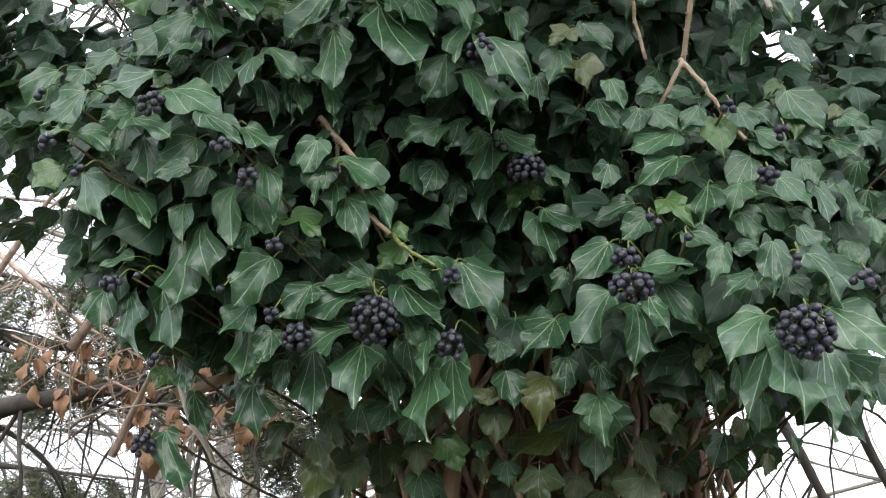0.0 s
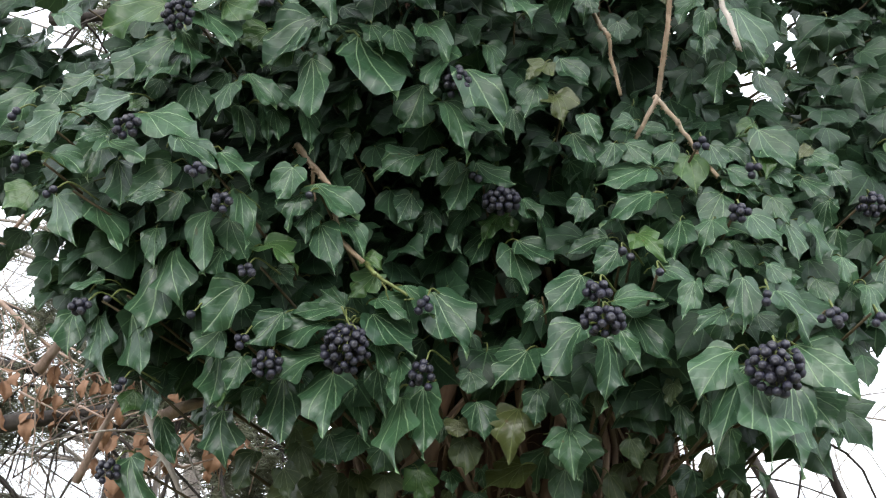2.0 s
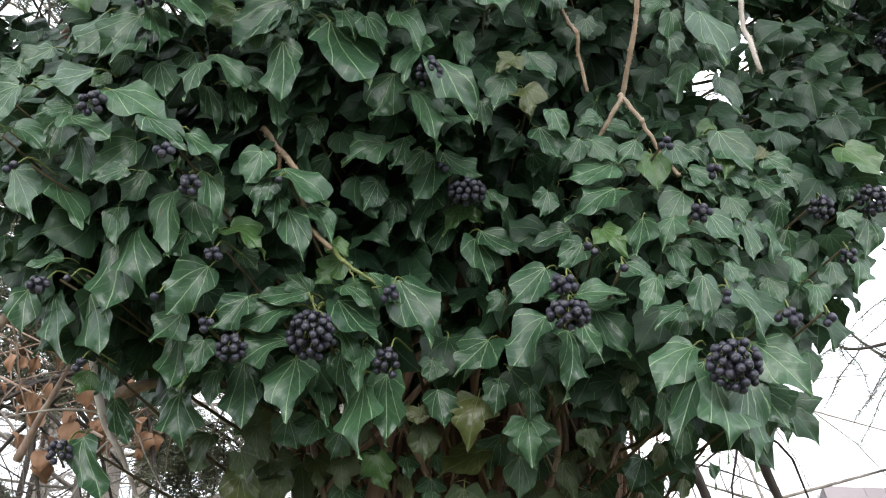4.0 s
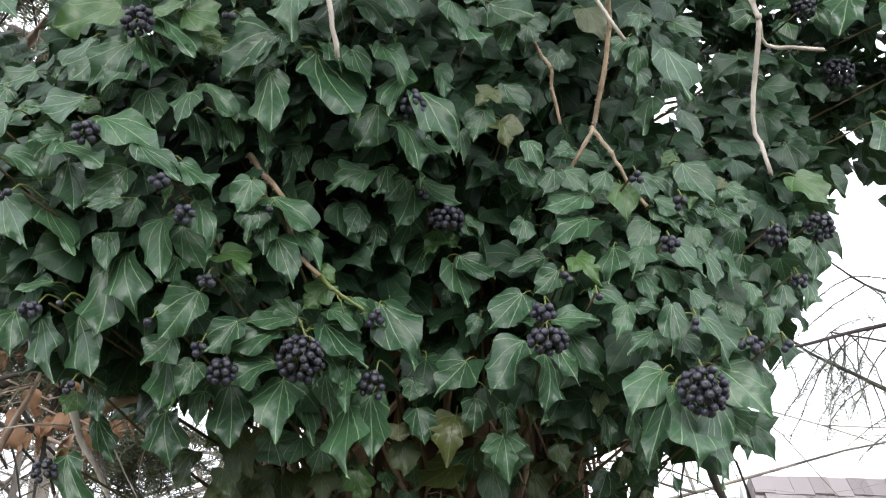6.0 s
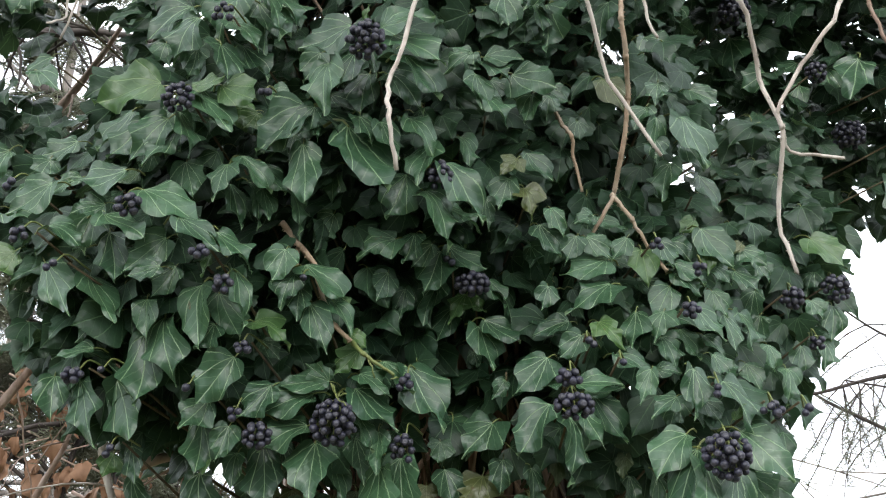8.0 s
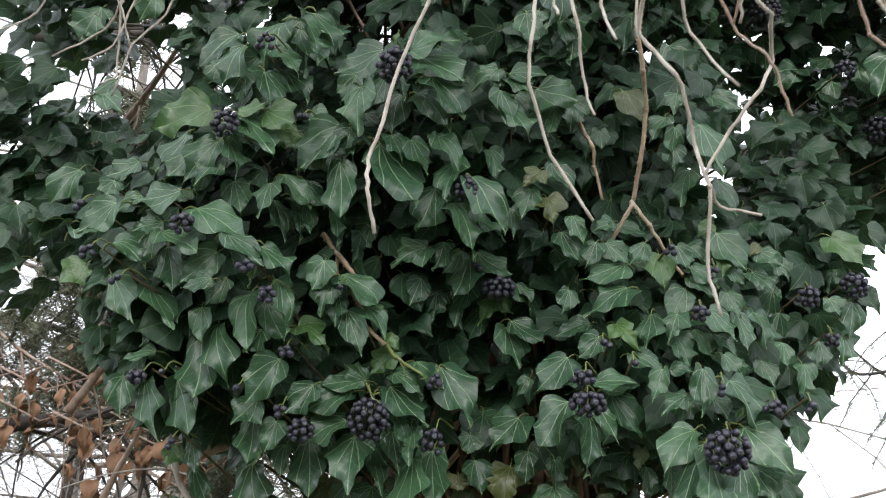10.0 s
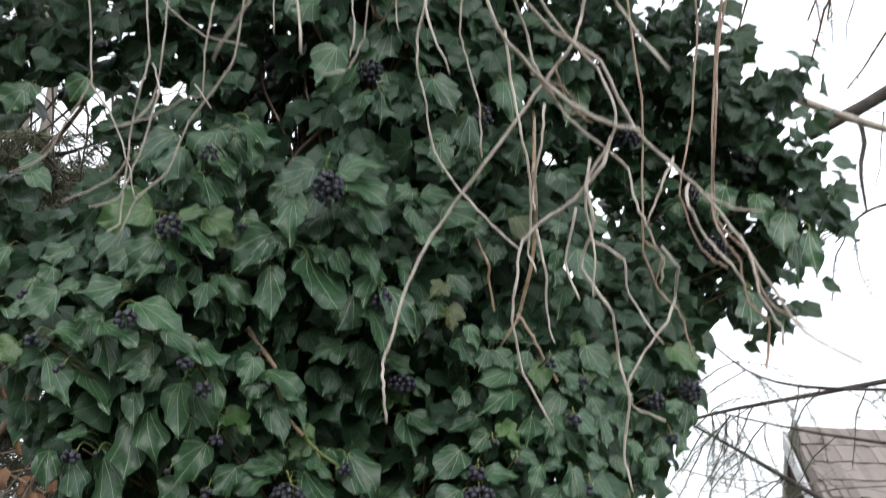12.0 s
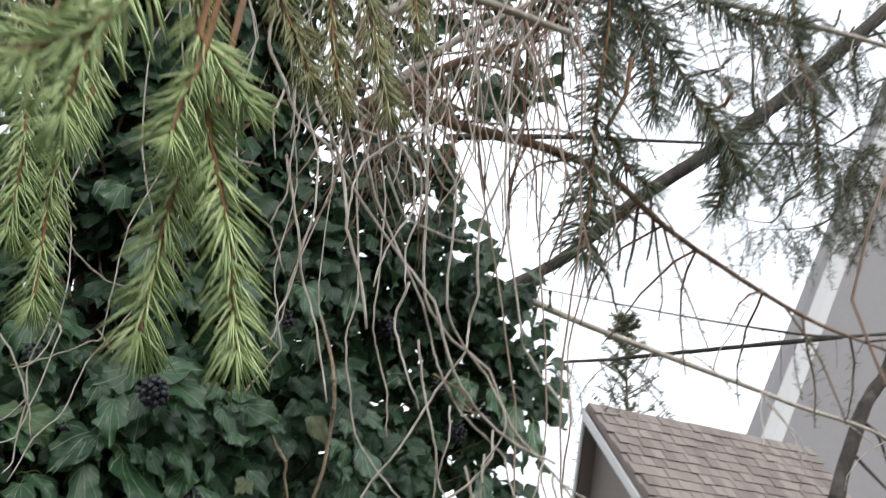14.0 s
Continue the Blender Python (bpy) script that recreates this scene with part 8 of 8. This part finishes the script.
def spruce_tip(pts, length=0.021, per=26, mat=None, seed=0, label="green spruce tip with dense forward-pointing needles", r=0.0016, thick=1.0, lean=1.0):
    """A hanging spruce shoot set all round with stiff pointed needles."""
    rng = random.Random(900 + seed)
    line = smooth_line(pts, 10)
    top = Vector((line[0].x + 0.02, line[0].y - 0.03, max(2.56, line[0].z + 0.02)))
    root = thing("spruce_sprig", top, label, "spruce", "live spruce tips")
    bm = bmesh.new()
    tube(bm, [top, top.lerp(line[0], 0.5) + Vector((0.01, 0, 0)), *line], r, r * 0.6, 6, 0.25, rng=rng)
    under(part("shoot", bm, SHOOT, None, "orange-brown shoot"), root)
    nb = bmesh.new()
    total = sum((b - a).length for a, b in zip(line, line[1:]))
    for a, b in zip(line, line[1:]):
        way = (b - a).normalized()
        side = way.cross(Vector((0.1, -1, 0.2))).normalized()
        up = side.cross(way)
        count = max(3, int(per * 170 * (b - a).length))
        for k in range(count):
            p = a.lerp(b, rng.random())
            ang = rng.uniform(0, 6.28)
            out = side * math.cos(ang) * 1.3 + up * math.sin(ang) * 0.6
            d = (out + way * rng.uniform(0.7, 1.2) * lean + Vector((0, 0, -0.12))).normalized()
            n = length * rng.uniform(0.75, 1.1)
            bend = p + d * n * 0.55 + way * n * 0.02
            tube(nb, [p, bend, p + d * n + way * n * 0.14], 0.00072 * thick, 0.0003 * thick, 3)
    d = (line[-1] - line[-2]).normalized()
    for k in range(34):
        q = (d * 1.4 + Vector((rng.uniform(-1, 1), rng.uniform(-1, 1), rng.uniform(-0.6, 0.6)))).normalized()
        tube(nb, [line[-1], line[-1] + q * length * rng.uniform(0.7, 1.0)], 0.00062, 0.00022, 3)
    tagged(under(part("needles", nb, mat or NEEDLE, None, "stiff green needles"), root), kind="stuff")
    return root


spruce_tip([(-0.129, -0.220, 2.142), (-0.123, -0.220, 2.109), (-0.119, -0.220, 2.094), (-0.113, -0.220, 2.066), (-0.101, -0.220, 2.027), (-0.091, -0.220, 1.978)], 0.0195, 12, NEEDLE, 0)
spruce_tip([(-0.111, -0.200, 2.076), (-0.121, -0.200, 2.048), (-0.124, -0.200, 2.005), (-0.125, -0.200, 1.985)], 0.0195, 12, NEEDLE, 1)
spruce_tip([(-0.165, -0.090, 2.158), (-0.163, -0.090, 2.141), (-0.172, -0.090, 2.098), (-0.171, -0.090, 2.057), (-0.169, -0.090, 2.025)], 0.0185, 12, NEEDLE, 2)
spruce_tip([(-0.148, -0.340, 2.047), (-0.156, -0.340, 2.026), (-0.168, -0.340, 2.015), (-0.184, -0.340, 2.003)], 0.0195, 12, NEEDLE, 3)
spruce_tip([(-0.161, -0.280, 2.087), (-0.161, -0.280, 2.059), (-0.163, -0.280, 2.041), (-0.164, -0.280, 2.028)], 0.0185, 12, NEEDLE, 4)
spruce_tip([(-0.060, -0.160, 2.218), (-0.053, -0.160, 2.170), (-0.050, -0.160, 2.153), (-0.046, -0.160, 2.134)], 0.0185, 12, NEEDLE_DULL, 5)
spruce_tip([(-0.039, -0.150, 2.234), (-0.031, -0.150, 2.198), (-0.024, -0.150, 2.167), (-0.016, -0.150, 2.141)], 0.018, 12, NEEDLE_DULL, 6)
spruce_tip([(-0.192, -0.100, 2.144), (-0.192, -0.100, 2.124), (-0.188, -0.100, 2.099), (-0.186, -0.100, 2.056)], 0.0185, 12, NEEDLE, 7)
spruce_tip([(-0.089, -0.160, 2.204), (-0.081, -0.160, 2.179), (-0.071, -0.160, 2.161), (-0.063, -0.160, 2.143)], 0.018, 12, NEEDLE_DULL, 8)
spruce_tip([(-0.009, -0.140, 2.252), (-0.002, -0.140, 2.218), (0.001, -0.140, 2.200)], 0.017, 12, NEEDLE_DULL, 9)
spruce_tip([(-0.124, -0.230, 2.103), (-0.111, -0.230, 2.088), (-0.103, -0.230, 2.079)], 0.0185, 12, NEEDLE, 10)
spruce_tip([(-0.121, -0.230, 2.090), (-0.126, -0.230, 2.070), (-0.128, -0.230, 2.055)], 0.0185, 12, NEEDLE, 11)
spruce_tip([(-0.196, -0.230, 2.111), (-0.188, -0.230, 2.093), (-0.187, -0.230, 2.078)], 0.0185, 12, NEEDLE_DULL, 12)
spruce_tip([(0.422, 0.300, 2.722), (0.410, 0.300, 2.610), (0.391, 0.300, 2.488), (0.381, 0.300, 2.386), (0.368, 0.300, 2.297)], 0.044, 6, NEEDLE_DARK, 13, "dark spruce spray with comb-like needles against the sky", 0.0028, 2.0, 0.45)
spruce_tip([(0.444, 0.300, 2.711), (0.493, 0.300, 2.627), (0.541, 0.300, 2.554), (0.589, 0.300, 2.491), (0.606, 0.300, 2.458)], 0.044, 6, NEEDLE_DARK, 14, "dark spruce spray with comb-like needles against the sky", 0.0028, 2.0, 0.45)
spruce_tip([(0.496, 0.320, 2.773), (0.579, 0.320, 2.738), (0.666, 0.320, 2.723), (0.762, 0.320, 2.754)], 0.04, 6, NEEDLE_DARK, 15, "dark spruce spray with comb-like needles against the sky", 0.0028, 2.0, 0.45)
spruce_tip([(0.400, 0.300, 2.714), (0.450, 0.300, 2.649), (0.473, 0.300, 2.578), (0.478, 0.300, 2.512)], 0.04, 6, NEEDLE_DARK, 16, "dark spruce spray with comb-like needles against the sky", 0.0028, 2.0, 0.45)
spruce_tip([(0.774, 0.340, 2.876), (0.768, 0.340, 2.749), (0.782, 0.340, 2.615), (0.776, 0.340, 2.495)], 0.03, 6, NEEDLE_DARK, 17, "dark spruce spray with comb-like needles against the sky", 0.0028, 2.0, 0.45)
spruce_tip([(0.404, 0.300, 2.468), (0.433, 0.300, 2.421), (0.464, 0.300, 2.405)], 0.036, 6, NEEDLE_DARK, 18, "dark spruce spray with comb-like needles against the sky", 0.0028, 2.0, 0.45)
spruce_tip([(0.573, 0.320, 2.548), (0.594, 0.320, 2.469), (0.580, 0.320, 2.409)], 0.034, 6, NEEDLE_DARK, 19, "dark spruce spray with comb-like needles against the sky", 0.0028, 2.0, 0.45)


# ---- the bough above: fringe of fine dead twigs, and unseen green added for shade ----
def twig_fringe(k, a, b, count, drop):
    rng = random.Random(300 + k)
    a, b = Vector(a), Vector(b)
    root = thing("dry_branch", a, "dead spruce bough with a dense fringe of fine twigs", "branch", "dead branches hanging before the ivy")
    line = smooth_line([a, a.lerp(b, 0.4) + Vector((0, 0, 0.02)), b], 6)
    bm = bmesh.new()
    tube(bm, line, 0.006, 0.0035, 7, 0.25, rng=rng)
    under(part("branch", bm, TWIG), root)
    for j in range(count):
        p = line[rng.randrange(len(line))]
        q, way = [p], Vector((rng.uniform(-0.7, 0.7), rng.uniform(-0.4, 0.4), -1)).normalized()
        for s in range(7):
            way = (way + Vector((rng.uniform(-0.45, 0.45), rng.uniform(-0.3, 0.3), -0.15))).normalized()
            q.append(q[-1] + way * drop * rng.uniform(0.06, 0.17))
        bm = bmesh.new()
        tube(bm, q, 0.0013, 0.0007, 5, 0.2, rng=rng)
        if j % 2:
            d = (way + Vector((rng.uniform(-1, 1), rng.uniform(-0.5, 0.5), 0))).normalized()
            tube(bm, [q[3], q[3] + d * drop * 0.12, q[3] + d * drop * 0.2 + Vector((0, 0, -0.02))], 0.0009, 0.0006, 4)
        under(part("twig", bm, TWIG if rng.random() < (0.5 if k < 3 else 0.15) else TWIG_RED), root)


twig_fringe(0, (-0.012, 0.100, 2.408), (0.263, 0.140, 2.462), 17, 0.30)
twig_fringe(1, (0.065, 0.220, 2.464), (0.350, 0.220, 2.637), 16, 0.22)
twig_fringe(3, (0.112, 0.360, 2.453), (0.444, 0.400, 2.783), 34, 0.22)
twig_fringe(4, (0.181, 0.440, 2.740), (0.500, 0.460, 2.793), 32, 0.24)
twig_fringe(2, (0.332, 0.300, 2.672), (1.126, 0.350, 2.800), 22, 0.26)


def shade_bough(k, at, way, length):
    """A broad spruce bough high over the ivy, added out of view for shade."""
    rng = random.Random(80 + k)
    at, way = Vector(at), Vector(way).normalized()
    side = way.cross(Vector((0, 0, 1))).normalized()
    root = thing("unseen_spruce_bough", at, "broad green spruce bough added unseen overhead for shade", "spruce", "spruce boughs overhead")
    line = smooth_line([at, at + way * length * 0.5 + Vector((0, 0, 0.03)), at + way * length + Vector((0, 0, -0.1))], 8)
    bm = bmesh.new()
    tube(bm, line, 0.014, 0.004, 7, 0.2, rng=rng)
    under(part("branch", bm, LIMB), root)
    nb = bmesh.new()
    for j in range(60):
        t = rng.random()
        p = line[int(t * (len(line) - 1))]
        d = (side * rng.choice((-1, 1)) + way * rng.uniform(0.3, 0.9) + Vector((0, 0, rng.uniform(-0.4, 0.2)))).normalized()
        reach = 0.4 * (1.1 - 0.6 * t) * rng.uniform(0.6, 1.1)
        tube(nb, [p, p + d * reach], 0.003, 0.0015, 4)
        for i in range(36):
            c = p + d * reach * rng.random()
            out = (Vector((rng.uniform(-1, 1), rng.uniform(-1, 1), rng.uniform(-1, 1))) + d).normalized()
            tube(nb, [c, c + out * 0.02], 0.0018, 0.0008, 3)
    tagged(under(part("needles", nb, NEEDLE_DULL), root), kind="stuff")


# boughs above the view, placed to cut the light on the upper ivy
for k in range(14):
    rng = random.Random(k + 5)
    shade_bough(k, (-0.9 + 0.155 * k + rng.uniform(-0.06, 0.06), 1.45, 3.75 + rng.uniform(0.0, 0.2)), (rng.uniform(-0.2, 0.2), -1, 0.02), 1.25)
for k in range(9):
    rng = random.Random(k + 45)
    shade_bough(20 + k, (-0.75 + 0.17 * k + rng.uniform(-0.05, 0.05), -0.6, 3.1 + rng.uniform(0.0, 0.15)), (rng.uniform(-0.2, 0.2), 1, 0.1), 0.9)
